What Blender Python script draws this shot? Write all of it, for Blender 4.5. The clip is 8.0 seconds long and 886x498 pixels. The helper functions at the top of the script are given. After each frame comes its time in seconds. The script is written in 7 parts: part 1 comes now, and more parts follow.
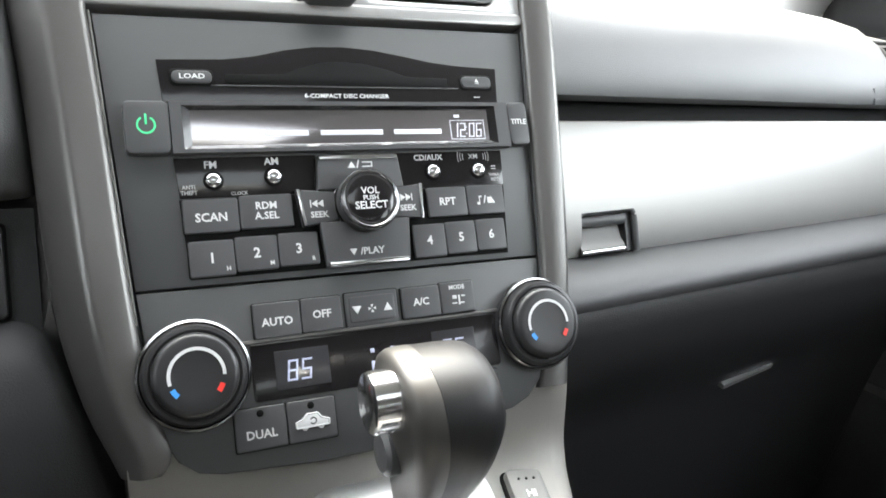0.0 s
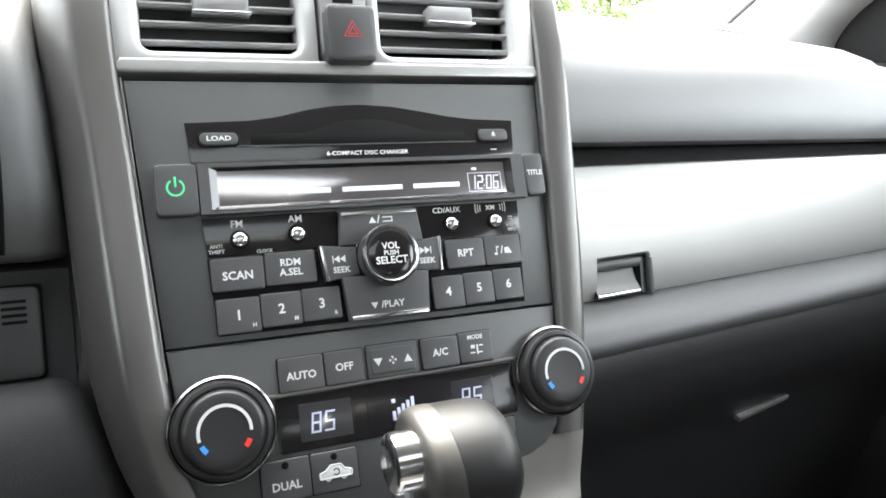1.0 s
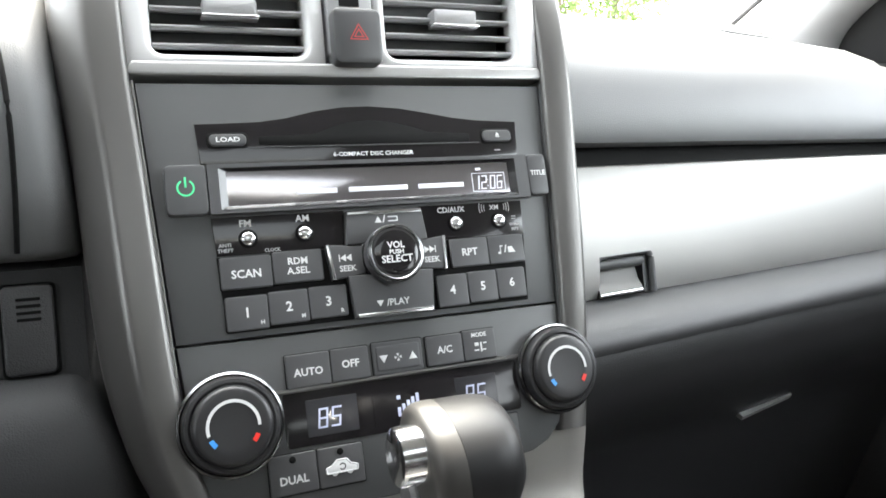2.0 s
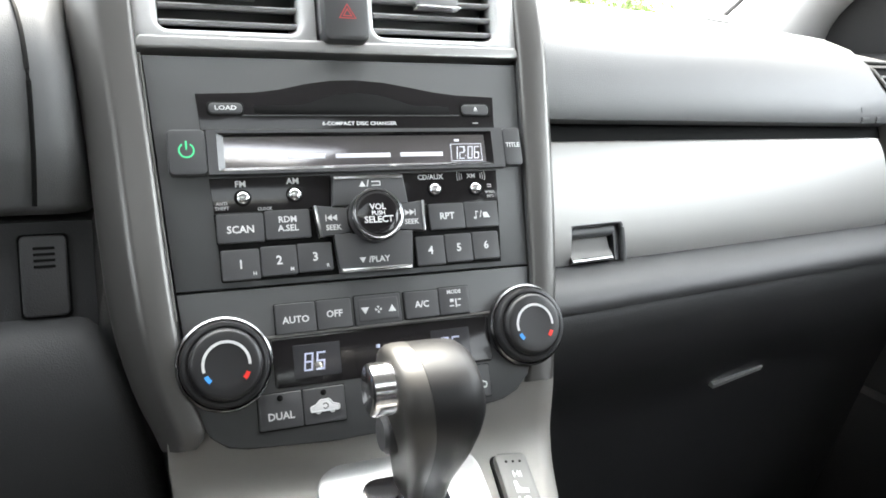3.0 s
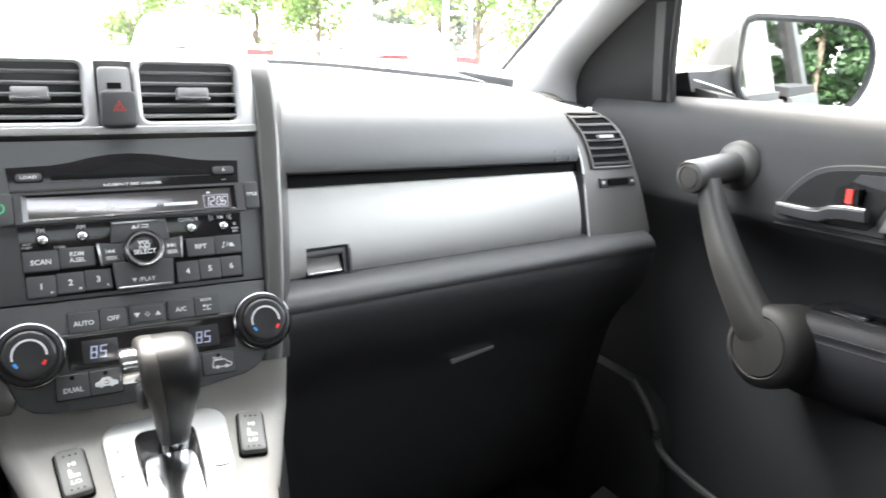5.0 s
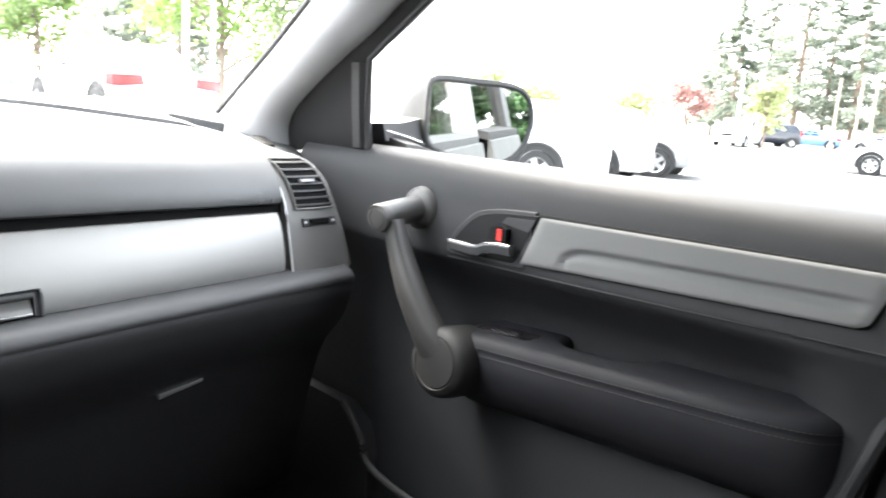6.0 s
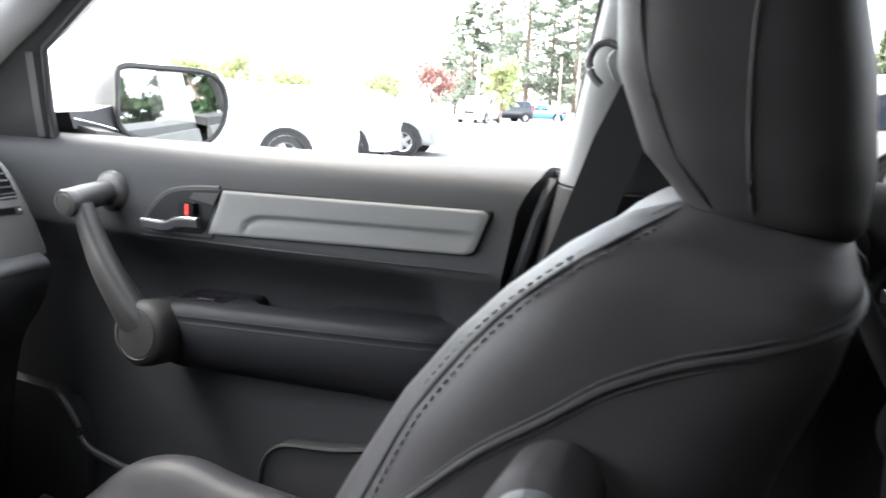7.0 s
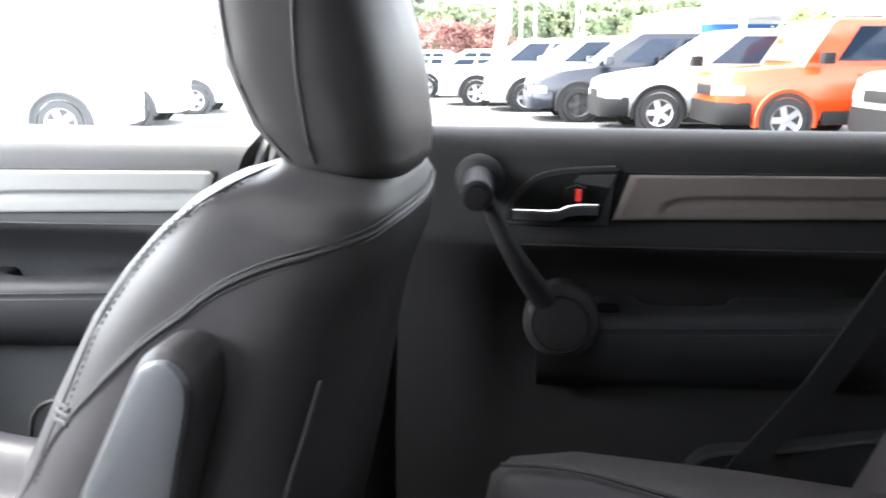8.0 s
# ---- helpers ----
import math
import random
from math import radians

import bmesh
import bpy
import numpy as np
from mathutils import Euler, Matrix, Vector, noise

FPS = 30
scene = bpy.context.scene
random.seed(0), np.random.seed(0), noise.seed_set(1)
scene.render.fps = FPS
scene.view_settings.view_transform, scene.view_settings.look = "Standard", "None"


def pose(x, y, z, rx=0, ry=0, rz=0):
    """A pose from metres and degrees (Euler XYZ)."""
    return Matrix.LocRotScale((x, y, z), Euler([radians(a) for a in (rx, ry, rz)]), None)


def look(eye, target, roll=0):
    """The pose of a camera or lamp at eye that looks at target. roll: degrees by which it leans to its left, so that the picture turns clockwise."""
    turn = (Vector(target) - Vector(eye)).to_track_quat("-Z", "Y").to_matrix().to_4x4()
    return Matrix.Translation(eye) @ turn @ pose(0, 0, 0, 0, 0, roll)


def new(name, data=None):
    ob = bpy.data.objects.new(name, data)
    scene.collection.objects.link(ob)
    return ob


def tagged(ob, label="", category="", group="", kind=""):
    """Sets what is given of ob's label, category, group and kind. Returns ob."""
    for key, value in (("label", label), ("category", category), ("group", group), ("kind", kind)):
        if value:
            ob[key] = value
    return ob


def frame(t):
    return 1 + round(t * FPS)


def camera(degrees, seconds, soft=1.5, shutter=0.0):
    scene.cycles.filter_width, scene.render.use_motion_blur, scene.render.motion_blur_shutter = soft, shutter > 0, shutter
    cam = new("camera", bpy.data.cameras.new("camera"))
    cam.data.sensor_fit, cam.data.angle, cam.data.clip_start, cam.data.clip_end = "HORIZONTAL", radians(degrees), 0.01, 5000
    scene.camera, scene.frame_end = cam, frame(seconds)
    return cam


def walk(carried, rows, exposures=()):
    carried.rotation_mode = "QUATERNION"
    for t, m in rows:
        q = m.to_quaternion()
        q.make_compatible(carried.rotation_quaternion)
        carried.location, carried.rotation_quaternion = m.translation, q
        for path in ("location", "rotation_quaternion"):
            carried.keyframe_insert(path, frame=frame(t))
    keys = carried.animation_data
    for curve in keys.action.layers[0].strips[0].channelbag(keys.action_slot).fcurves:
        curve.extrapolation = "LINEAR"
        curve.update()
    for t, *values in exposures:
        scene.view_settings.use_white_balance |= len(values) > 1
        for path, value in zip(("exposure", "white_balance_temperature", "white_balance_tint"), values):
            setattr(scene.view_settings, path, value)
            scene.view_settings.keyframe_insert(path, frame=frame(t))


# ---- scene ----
cam = camera(61.6, 8.0, 1.7, 0.25)
PATH = [
    (0, (-0.12, -0.418, 1.059), (0.697, 1.343, 0.578), 1.6),
    (0.5, (-0.123, -0.42, 1.074), (0.673, 1.356, 0.615), 1.1),
    (1, (-0.124, -0.421, 1.087), (0.656, 1.359, 0.619), 1.1),
    (1.5, (-0.126, -0.423, 1.091), (0.648, 1.362, 0.631), 0.9),
    (3, (-0.124, -0.474, 1.08), (0.616, 1.319, 0.591), 1.7),
    (3.5, (-0.11, -0.529, 1.099), (0.621, 1.274, 0.635), 1.8),
    (4, (-0.099, -0.602, 1.115), (0.631, 1.208, 0.674), 1.8),
    (4.2, (-0.088, -0.63, 1.118), (0.655, 1.173, 0.677), 1.1),
    (5.3, (-0.064, -0.758, 1.163), (1.014, 0.859, 0.69), 2.3),
    (5.5, (-0.063, -0.779, 1.171), (1.135, 0.759, 0.724), 2.7),
    (6, (-0.07, -0.837, 1.186), (1.388, 0.478, 0.809), 4.2),
    (6.5, (-0.086, -0.912, 1.2), (1.591, 0.123, 0.86), 3.0),
    (7, (-0.12, -1.01, 1.187), (1.676, -0.218, 0.804), 2.2),
    (7.5, (-0.192, -1.084, 1.197), (1.67, -0.505, 0.753), -0.2),
    (8, (-0.246, -1.183, 1.216), (1.665, -0.87, 0.715), 0.0),
]
walk(cam, [(t, look(eye, target, roll)) for t, eye, target, roll in PATH], [(0.0, 4.97, 6950, 8), (4.2, 4.94, 6900, 8), (5.5, 4.63, 6800, 10), (6.5, 4.7, 6700, 10), (7.0, 4.5, 6600, 10), (7.5, 5.13, 6500, 10), (8.0, 6.05, 6550, 10)])
# ---- light ----
world = bpy.data.worlds.new("world")
scene.world = world
world.use_nodes = True
wn = world.node_tree.nodes
sky = wn.new("ShaderNodeTexSky")
sky.sky_type, sky.sun_disc = 'NISHITA', False
sky.sun_elevation, sky.sun_rotation, sky.dust_density = radians(54), radians(3), 2.0
sky.air_density = 0.8
wn["Background"].inputs[1].default_value = 0.15
haze = wn.new("ShaderNodeHueSaturation")   # thin high cloud takes most of the blue
haze.inputs["Saturation"].default_value = 0.3
world.node_tree.links.new(sky.outputs[0], haze.inputs["Color"])
world.node_tree.links.new(haze.outputs[0], wn["Background"].inputs[0])
sun = new("sun", bpy.data.lights.new("sun", "SUN"))
sun.data.energy, sun.data.angle, sun.data.color = 1.15, radians(20), (1.0, 0.96, 0.9)
sun.matrix_world = look((0.6, 11, 15.1), (0, 0, 0))

# ---- materials ----
MATS = {}


def mat(name, color, rough=0.5, metal=0.0, grain=0.0, gscale=900.0, vary=0.08, vscale=9.0, coat=0.0, emit=0.0, spec=0.5, trans=0.0, rvary=0.1, wrinkle=0.0):
    m = bpy.data.materials.new(name)
    m.use_nodes = True
    nt = m.node_tree
    b = nt.nodes["Principled BSDF"]
    b.inputs["Roughness"].default_value, b.inputs["Metallic"].default_value = rough, metal
    b.inputs["Coat Weight"].default_value, b.inputs["Specular IOR Level"].default_value = coat, spec
    b.inputs["Transmission Weight"].default_value = trans
    tc = nt.nodes.new("ShaderNodeTexCoord")
    no = nt.nodes.new("ShaderNodeTexNoise")
    no.inputs["Scale"].default_value, no.inputs["Detail"].default_value = vscale, 6.0
    nt.links.new(tc.outputs["Object"], no.inputs["Vector"])
    ra = nt.nodes.new("ShaderNodeMapRange")
    ra.inputs["From Min"].default_value, ra.inputs["From Max"].default_value = 0.25, 0.75
    ra.inputs["To Min"].default_value, ra.inputs["To Max"].default_value = 1 - vary, 1 + vary
    nt.links.new(no.outputs["Fac"], ra.inputs["Value"])
    mx = nt.nodes.new("ShaderNodeVectorMath")
    mx.operation = 'SCALE'
    mx.inputs[0].default_value = color
    nt.links.new(ra.outputs["Result"], mx.inputs["Scale"])
    nt.links.new(mx.outputs[0], b.inputs["Base Color"])
    rr_ = nt.nodes.new("ShaderNodeMapRange")
    rr_.inputs["To Min"].default_value, rr_.inputs["To Max"].default_value = max(0.0, rough - rvary * rough), min(1, rough + rvary * rough)
    nt.links.new(no.outputs["Fac"], rr_.inputs["Value"])
    nt.links.new(rr_.outputs["Result"], b.inputs["Roughness"])
    if grain:
        vo = nt.nodes.new("ShaderNodeTexVoronoi")
        vo.inputs["Scale"].default_value = gscale
        nt.links.new(tc.outputs["Object"], vo.inputs["Vector"])
        bu = nt.nodes.new("ShaderNodeBump")
        bu.inputs["Strength"].default_value, bu.inputs["Distance"].default_value = grain, 0.6 / gscale
        nt.links.new(vo.outputs["Distance"], bu.inputs["Height"])
        nt.links.new(bu.outputs["Normal"], b.inputs["Normal"])
    if wrinkle:
        wn = nt.nodes.new("ShaderNodeTexNoise")
        wn.inputs["Scale"].default_value, wn.inputs["Detail"].default_value, wn.inputs["Distortion"].default_value = 45.0, 5.0, 0.6
        nt.links.new(tc.outputs["Object"], wn.inputs["Vector"])
        bw = nt.nodes.new("ShaderNodeBump")
        bw.inputs["Strength"].default_value, bw.inputs["Distance"].default_value = wrinkle, 0.004
        nt.links.new(wn.outputs["Fac"], bw.inputs["Height"])
        nt.links.new(bu.outputs["Normal"], bw.inputs["Normal"])
        nt.links.new(bw.outputs["Normal"], b.inputs["Normal"])
    if emit:
        b.inputs["Emission Color"].default_value = (*color, 1)
        b.inputs["Emission Strength"].default_value = emit
    MATS[name] = m
    return m


def pane_mat(name, tint, gloss):
    m = bpy.data.materials.new(name)
    m.use_nodes = True
    nt = m.node_tree
    nt.nodes.remove(nt.nodes["Principled BSDF"])
    tr, gl, mi = nt.nodes.new("ShaderNodeBsdfTransparent"), nt.nodes.new("ShaderNodeBsdfGlossy"), nt.nodes.new("ShaderNodeMixShader")
    lw = nt.nodes.new("ShaderNodeFresnel")
    lw.inputs["IOR"].default_value = gloss
    tr.inputs["Color"].default_value = (*tint, 1)
    gl.inputs["Roughness"].default_value = 0.02
    nt.links.new(lw.outputs[0], mi.inputs[0])
    nt.links.new(tr.outputs[0], mi.inputs[1])
    nt.links.new(gl.outputs[0], mi.inputs[2])
    nt.links.new(mi.outputs[0], nt.nodes["Material Output"].inputs["Surface"])
    return m


DASH = mat("dash_plastic", (0.097, 0.099, 0.101), 0.5, grain=0.25, gscale=1400)
DASHLOW = mat("dash_lower_plastic", (0.035, 0.0353, 0.0365), 0.47, grain=0.3, gscale=1100, spec=0.45)
FACE = mat("stack_face_plastic", (0.058, 0.060, 0.061), 0.45, grain=0.12, gscale=2500)
BUTTON = mat("button_plastic", (0.056, 0.057, 0.059), 0.42, grain=0.08, gscale=2600)
PIANO = mat("gloss_black_plastic", (0.012, 0.011, 0.012), 0.12, coat=0.3, vary=0.05)
DIAL = mat("dial_plastic", (0.020, 0.020, 0.021), 0.36, grain=0.04, gscale=2600)
ROCKER = mat("rocker_plastic", (0.13, 0.128, 0.12), 0.45, grain=0.06, gscale=2500)
CUP = mat("handle_cup_plastic", (0.0065, 0.0065, 0.007), 0.6, spec=0.12)
ENDGREY = mat("end_panel_grey", (0.135, 0.132, 0.125), 0.42, metal=0.15, grain=0.05, gscale=2500)
SLOT = mat("slot_black", (0.005, 0.005, 0.005), 0.7, spec=0.1)
SATIN = mat("satin_grey_paint", (0.56, 0.56, 0.55), 0.33, metal=0.35, grain=0.05, gscale=3000)
TRIM = mat("satin_trim_paint", (0.13, 0.127, 0.122), 0.36, metal=0.65, grain=0.05, gscale=3000, vary=0.06)
VANE = mat("vent_vane_plastic", (0.26, 0.26, 0.262), 0.36, grain=0.05, gscale=3000)
TAB = mat("vent_tab_plastic", (0.26, 0.26, 0.262), 0.38, grain=0.05, gscale=3000)
LEDGEPL = mat("ledge_plastic", (0.042, 0.0425, 0.044), 0.5, grain=0.3, gscale=1300)
# Much paler than moulded grey: windscreen glare over the vents is in this colour.
BEZEL = mat("vent_bezel_plastic", (0.58, 0.581, 0.583), 0.45, grain=0.08, gscale=2600)
LEDGE = mat("satin_ledge_paint", (0.34, 0.338, 0.332), 0.36, metal=0.3, grain=0.04, gscale=3000)
KNOBSKIN = mat("shifter_leather", (0.0115, 0.0115, 0.012), 0.46, grain=0.05, gscale=1500, vary=0.15, spec=0.3)
KNOBBAND = mat("shifter_band_paint", (0.055, 0.053, 0.050), 0.42, metal=0.3, grain=0.03, gscale=3000)
SILVER = mat("silver_trim_paint", (0.38, 0.377, 0.362), 0.46, metal=0.35, grain=0.05, gscale=3000, vary=0.03)
CONSOLE = mat("console_silver_paint", (0.47, 0.455, 0.425), 0.45, metal=0.1, grain=0.05, gscale=3000, vary=0.04)
GATE = mat("brushed_gate_plate", (0.60, 0.60, 0.595), 0.3, metal=0.6, vary=0.03)
CHROME = mat("chrome", (0.86, 0.86, 0.87), 0.16, metal=1.0, vary=0.02)
LEATHER = mat("black_leather", (0.037, 0.0340, 0.0358), 0.52, grain=0.18, gscale=1400, vary=0.18, spec=0.15, rvary=0.3, wrinkle=0.06)
GREYLEATHER = mat("grey_leather", (0.078, 0.080, 0.086), 0.45, grain=0.16, gscale=1500, vary=0.12, wrinkle=0.05)
ARMPAD = mat("black_armrest_vinyl", (0.0225, 0.0225, 0.025), 0.66, grain=0.15, gscale=1500, vary=0.12, spec=0.15)
# Backrest leather again, darkened to offset the strong light on the cushion.
SEATTOP = mat("darkened_leather", (0.0095, 0.0098, 0.0122), 0.55, grain=0.2, gscale=1300, vary=0.15, spec=0.12, rvary=0.2, wrinkle=0.08)
STITCH = mat("stitch_thread", (0.05, 0.05, 0.055), 0.6)
THREAD = mat("thread", (0.018, 0.018, 0.02), 0.65)
DOORPL = mat("door_plastic", (0.0275, 0.0278, 0.029), 0.6, grain=0.3, gscale=1200, spec=0.22)
DOORINS = mat("door_insert_plastic", (0.0175, 0.0175, 0.0185), 0.6, grain=0.2, gscale=1300, spec=0.25)
INLAY = mat("door_inlay_silver", (0.125, 0.125, 0.122), 0.6, vary=0.04, spec=0.2)
# Front door inlay and plastic again, darkened and browned for the shady rear.
REARINLAY = mat("rear_inlay_shaded", (0.085, 0.071, 0.066), 0.6, vary=0.05, spec=0.2)
REARPL = mat("shaded_door_plastic", (0.016, 0.0155, 0.016), 0.65, grain=0.3, gscale=1200, spec=0.15)
HANDLEGREY = mat("grab_handle_grey", (0.050, 0.048, 0.045), 0.45, grain=0.06, gscale=2500)
RED = mat("red_mark", (0.75, 0.04, 0.03), 0.4)
HAZRED = mat("hazard_red", (0.5, 0.06, 0.06), 0.45)
BLUE = mat("blue_mark", (0.05, 0.30, 0.75), 0.4)
WHITE = mat("white_print", (0.62, 0.63, 0.63), 0.5, vary=0.02)
GREY = mat("grey_print", (0.34, 0.34, 0.34), 0.5, vary=0.02)
GREENLED = mat("green_led", (0.04, 0.42, 0.18), 0.4, emit=0.04)
LCD = mat("display_glass", (0.45, 0.43, 0.45), 0.13, metal=0.9, vary=0.05, coat=1.0, spec=1.0)
LCDTEXT = mat("display_segments", (0.52, 0.54, 0.60), 0.4, emit=0.018)
LCDDIM = mat("climate_segments", (0.42, 0.45, 0.60), 0.4, emit=0.012)
LCDSMALL = mat("climate_display", (0.035, 0.035, 0.038), 0.16, vary=0.05)
PILLAR = mat("pillar_trim_grey", (0.42, 0.425, 0.435), 0.6, grain=0.15, gscale=1500)
GRILLE = mat("speaker_mesh", (0.06, 0.06, 0.062), 0.7, grain=0.9, gscale=700)
# PILLAR's grey darkened for the centre pillar's backlit inner face.
BTRIM = mat("shaded_pillar_grey", (0.075, 0.076, 0.080), 0.5, grain=0.15, gscale=1500)
RUN = mat("glass_run_plastic", (0.022, 0.022, 0.023), 0.6, spec=0.3)
SAIL = mat("sail_panel_black", (0.012, 0.012, 0.0125), 0.7, grain=0.2, gscale=1500, spec=0.2)
BELT = mat("belt_webbing", (0.012, 0.012, 0.0125), 0.8, grain=0.3, gscale=2200, spec=0.2)
BELTPL = mat("belt_plastic_grey", (0.13, 0.13, 0.132), 0.5)
CARPET = mat("carpet", (0.032, 0.032, 0.033), 0.95, grain=0.9, gscale=350, vary=0.3)
LINER = mat("headliner", (0.34, 0.34, 0.33), 0.9, grain=0.4, gscale=600)
RUBBER = mat("rubber", (0.02, 0.02, 0.021), 0.7)
CARGREY = mat("own_body_paint", (0.030, 0.030, 0.030), 0.6, vary=0.03, spec=0.25)
MIRROR = mat("mirror_glass", (0.9, 0.92, 0.92), 0.01, metal=1.0, vary=0.0, rvary=0.0)
GLASS = pane_mat("window_glass", (0.93, 0.96, 0.95), 1.35)
ROOFTINT = pane_mat("moonroof_glass", (0.28, 0.29, 0.28), 1.35)
TINT = pane_mat("privacy_glass", (0.31, 0.314, 0.31), 1.35)
DEEPTINT = pane_mat("deep_privacy_glass", (0.12, 0.123, 0.12), 1.35)
DARKCHROME = mat("dark_chrome", (0.20, 0.20, 0.205), 0.22, metal=1.0, vary=0.02)

# ---- mesh helpers ----


def part(name, bm, material, parent=None, label="", smooth=38):
    me = bpy.data.meshes.new(name)
    bmesh.ops.recalc_face_normals(bm, faces=bm.faces)
    bm.to_mesh(me)
    bm.free()
    for p in me.polygons:
        p.use_smooth = True
    me.set_sharp_from_angle(angle=radians(smooth))
    me.materials.append(material)
    ob = new(name, me)
    if parent is not None:
        ob.parent = parent
        if parent.type == 'EMPTY':
            ob.matrix_parent_inverse = Matrix.Translation(-parent.location)
    if label:
        ob["label"] = label
    return ob


def thing(name, loc, label, category, group="", kind=""):
    ob = new(name)
    ob.empty_display_size = 0.02
    ob.location = Vector(loc)
    return tagged(ob, label, category, group, kind)


def loft(bm, loops, closed=True, caps=True):
    rows = [[bm.verts.new(p) for p in lp] for lp in loops]
    n = len(rows[0])
    for a, b in zip(rows, rows[1:]):
        for i in range(n if closed else n - 1):
            j = (i + 1) % n
            bm.faces.new((a[i], a[j], b[j], b[i]))
    if caps and closed:
        bm.faces.new(rows[0])
        bm.faces.new(rows[-1])
    return bm


def inset2(pts, d):
    out, n = [], len(pts)
    area = sum(pts[i][0] * pts[(i + 1) % n][1] - pts[(i + 1) % n][0] * pts[i][1] for i in range(n))
    s = 1 if area > 0 else -1
    for i in range(n):
        p, q, r = Vector(pts[i - 1]), Vector(pts[i]), Vector(pts[(i + 1) % n])
        a, b = (q - p), (r - q)
        if a.length < 1e-9 or b.length < 1e-9:
            out.append(tuple(q))
            continue
        na, nb = Vector((-a.y, a.x)).normalized() * s, Vector((-b.y, b.x)).normalized() * s
        m = na + nb
        m = m.normalized() if m.length > 1e-6 else na
        out.append(tuple(q + m * d / max(0.5, m.dot(na))))
    return out


def slab(bm, pts, w0, w1, b, m, steps=2):
    """A plate with the outline pts in the x-y plane of m, from height w0 to w1, its upper edge rounded by b."""
    loops = [[m @ Vector((x, y, w0)) for x, y in pts]]
    for k in range(steps + 1):
        a = k / steps * math.pi / 2
        d, h = b * (1 - math.cos(a)), w1 - b * (1 - math.sin(a)) if w1 > w0 else w1 + b * (1 - math.sin(a))
        ring = inset2(pts, d) if d > 1e-7 else pts
        loops.append([m @ Vector((x, y, h)) for x, y in ring])
    return loft(bm, loops)


def rrect(x0, x1, y0, y1, r, n=3):
    if x0 > x1:
        x0, x1 = x1, x0
    if y0 > y1:
        y0, y1 = y1, y0
    r = min(r, (x1 - x0) / 2.01, (y1 - y0) / 2.01)
    out = []
    for cx, cy, a0 in ((x1 - r, y1 - r, 0), (x0 + r, y1 - r, 90), (x0 + r, y0 + r, 180), (x1 - r, y0 + r, 270)):
        for k in range(n + 1):
            a = radians(a0 + 90 * k / n)
            out.append((cx + r * math.cos(a), cy + r * math.sin(a)))
    return out


def lathe(bm, prof, m, n=32):
    """prof: (radius, height) up the z axis of m."""
    return loft(bm, [[m @ Vector((r * math.cos(2 * math.pi * k / n), r * math.sin(2 * math.pi * k / n), h)) for k in range(n)] for r, h in prof])


def tube(bm, pts, r, n=8, rr=None):
    pts = [Vector(p) for p in pts]
    loops = []
    for i, p in enumerate(pts):
        d = (pts[min(i + 1, len(pts) - 1)] - pts[max(i - 1, 0)]).normalized()
        s = d.cross(Vector((0, 0, 1))) if abs(d.z) < 0.95 else d.cross(Vector((0, 1, 0)))
        s.normalize()
        u = s.cross(d)
        q = rr[i] if rr else r
        loops.append([p + s * q * math.cos(2 * math.pi * k / n) + u * q * math.sin(2 * math.pi * k / n) for k in range(n)])
    return loft(bm, loops)


def smooth_path(pts, n=6):
    """Points along a smooth curve through pts."""
    pts = [Vector(p) for p in pts]
    out = []
    for i in range(len(pts) - 1):
        p0, p1, p2, p3 = pts[max(i - 1, 0)], pts[i], pts[i + 1], pts[min(i + 2, len(pts) - 1)]
        for k in range(n):
            t = k / n
            out.append(0.5 * ((2 * p1) + (p2 - p0) * t + (2 * p0 - 5 * p1 + 4 * p2 - p3) * t * t + (3 * p1 - p0 - 3 * p2 + p3) * t ** 3))
    out.append(pts[-1])
    return out


def box(bm, x0, x1, y0, y1, z0, z1, b=0.0, m=None):
    m = m or Matrix()
    if b:
        return slab(bm, rrect(x0, x1, y0, y1, b * 1.5, 2), z0, z1, b, m)
    return loft(bm, [[m @ Vector((x, y, z)) for x, y in ((x0, y0), (x1, y0), (x1, y1), (x0, y1))] for z in (z0, z1)])


def bm_():
    return bmesh.new()


def text(s, size, m, material, parent, name="lettering", wide=1.0):
    cu = bpy.data.curves.new("t", 'FONT')
    cu.body, cu.size, cu.align_x, cu.align_y, cu.resolution_u, cu.extrude = s, size, 'CENTER', 'CENTER', 2, 0.0001
    cu.offset = size * 0.022
    tmp = bpy.data.objects.new("t", cu)
    scene.collection.objects.link(tmp)
    me = bpy.data.meshes.new_from_object(tmp)
    bpy.data.objects.remove(tmp)
    bpy.data.curves.remove(cu)
    me.name = name
    me.transform(m @ Matrix.Diagonal((wide, 1, 1, 1)))
    me.materials.clear()
    me.materials.append(material)
    ob = new(name, me)
    ob.parent = parent
    if parent.type == 'EMPTY':
        ob.matrix_parent_inverse = Matrix.Translation(-parent.location)
    return ob


def stitches(bm, pts, r, dash=0.0042, gap=0.0022):
    """A row of short thread dashes along pts."""
    run, on = 0.0, True
    start = Vector(pts[0])
    for p, q in zip(pts, pts[1:]):
        p, q = Vector(p), Vector(q)
        left = (q - p).length
        while left > 1e-9:
            need = (dash if on else gap) - run
            if left < need:
                run += left
                break
            p = p + (q - p).normalized() * need
            left -= need
            if on:
                tube(bm, [start, (start + p) / 2, p], r, 5, [r * 0.5, r, r * 0.5])
            start, on, run = p.copy(), not on, 0.0
    return bm


def lerp(a, b, t):
    return a + (b - a) * t


def interp(x, table):
    if x <= table[0][0]:
        return table[0][1]
    for (a, p), (b, q) in zip(table, table[1:]):
        if x <= b:
            return p + (q - p) * (x - a) / (b - a)
    return table[-1][1]

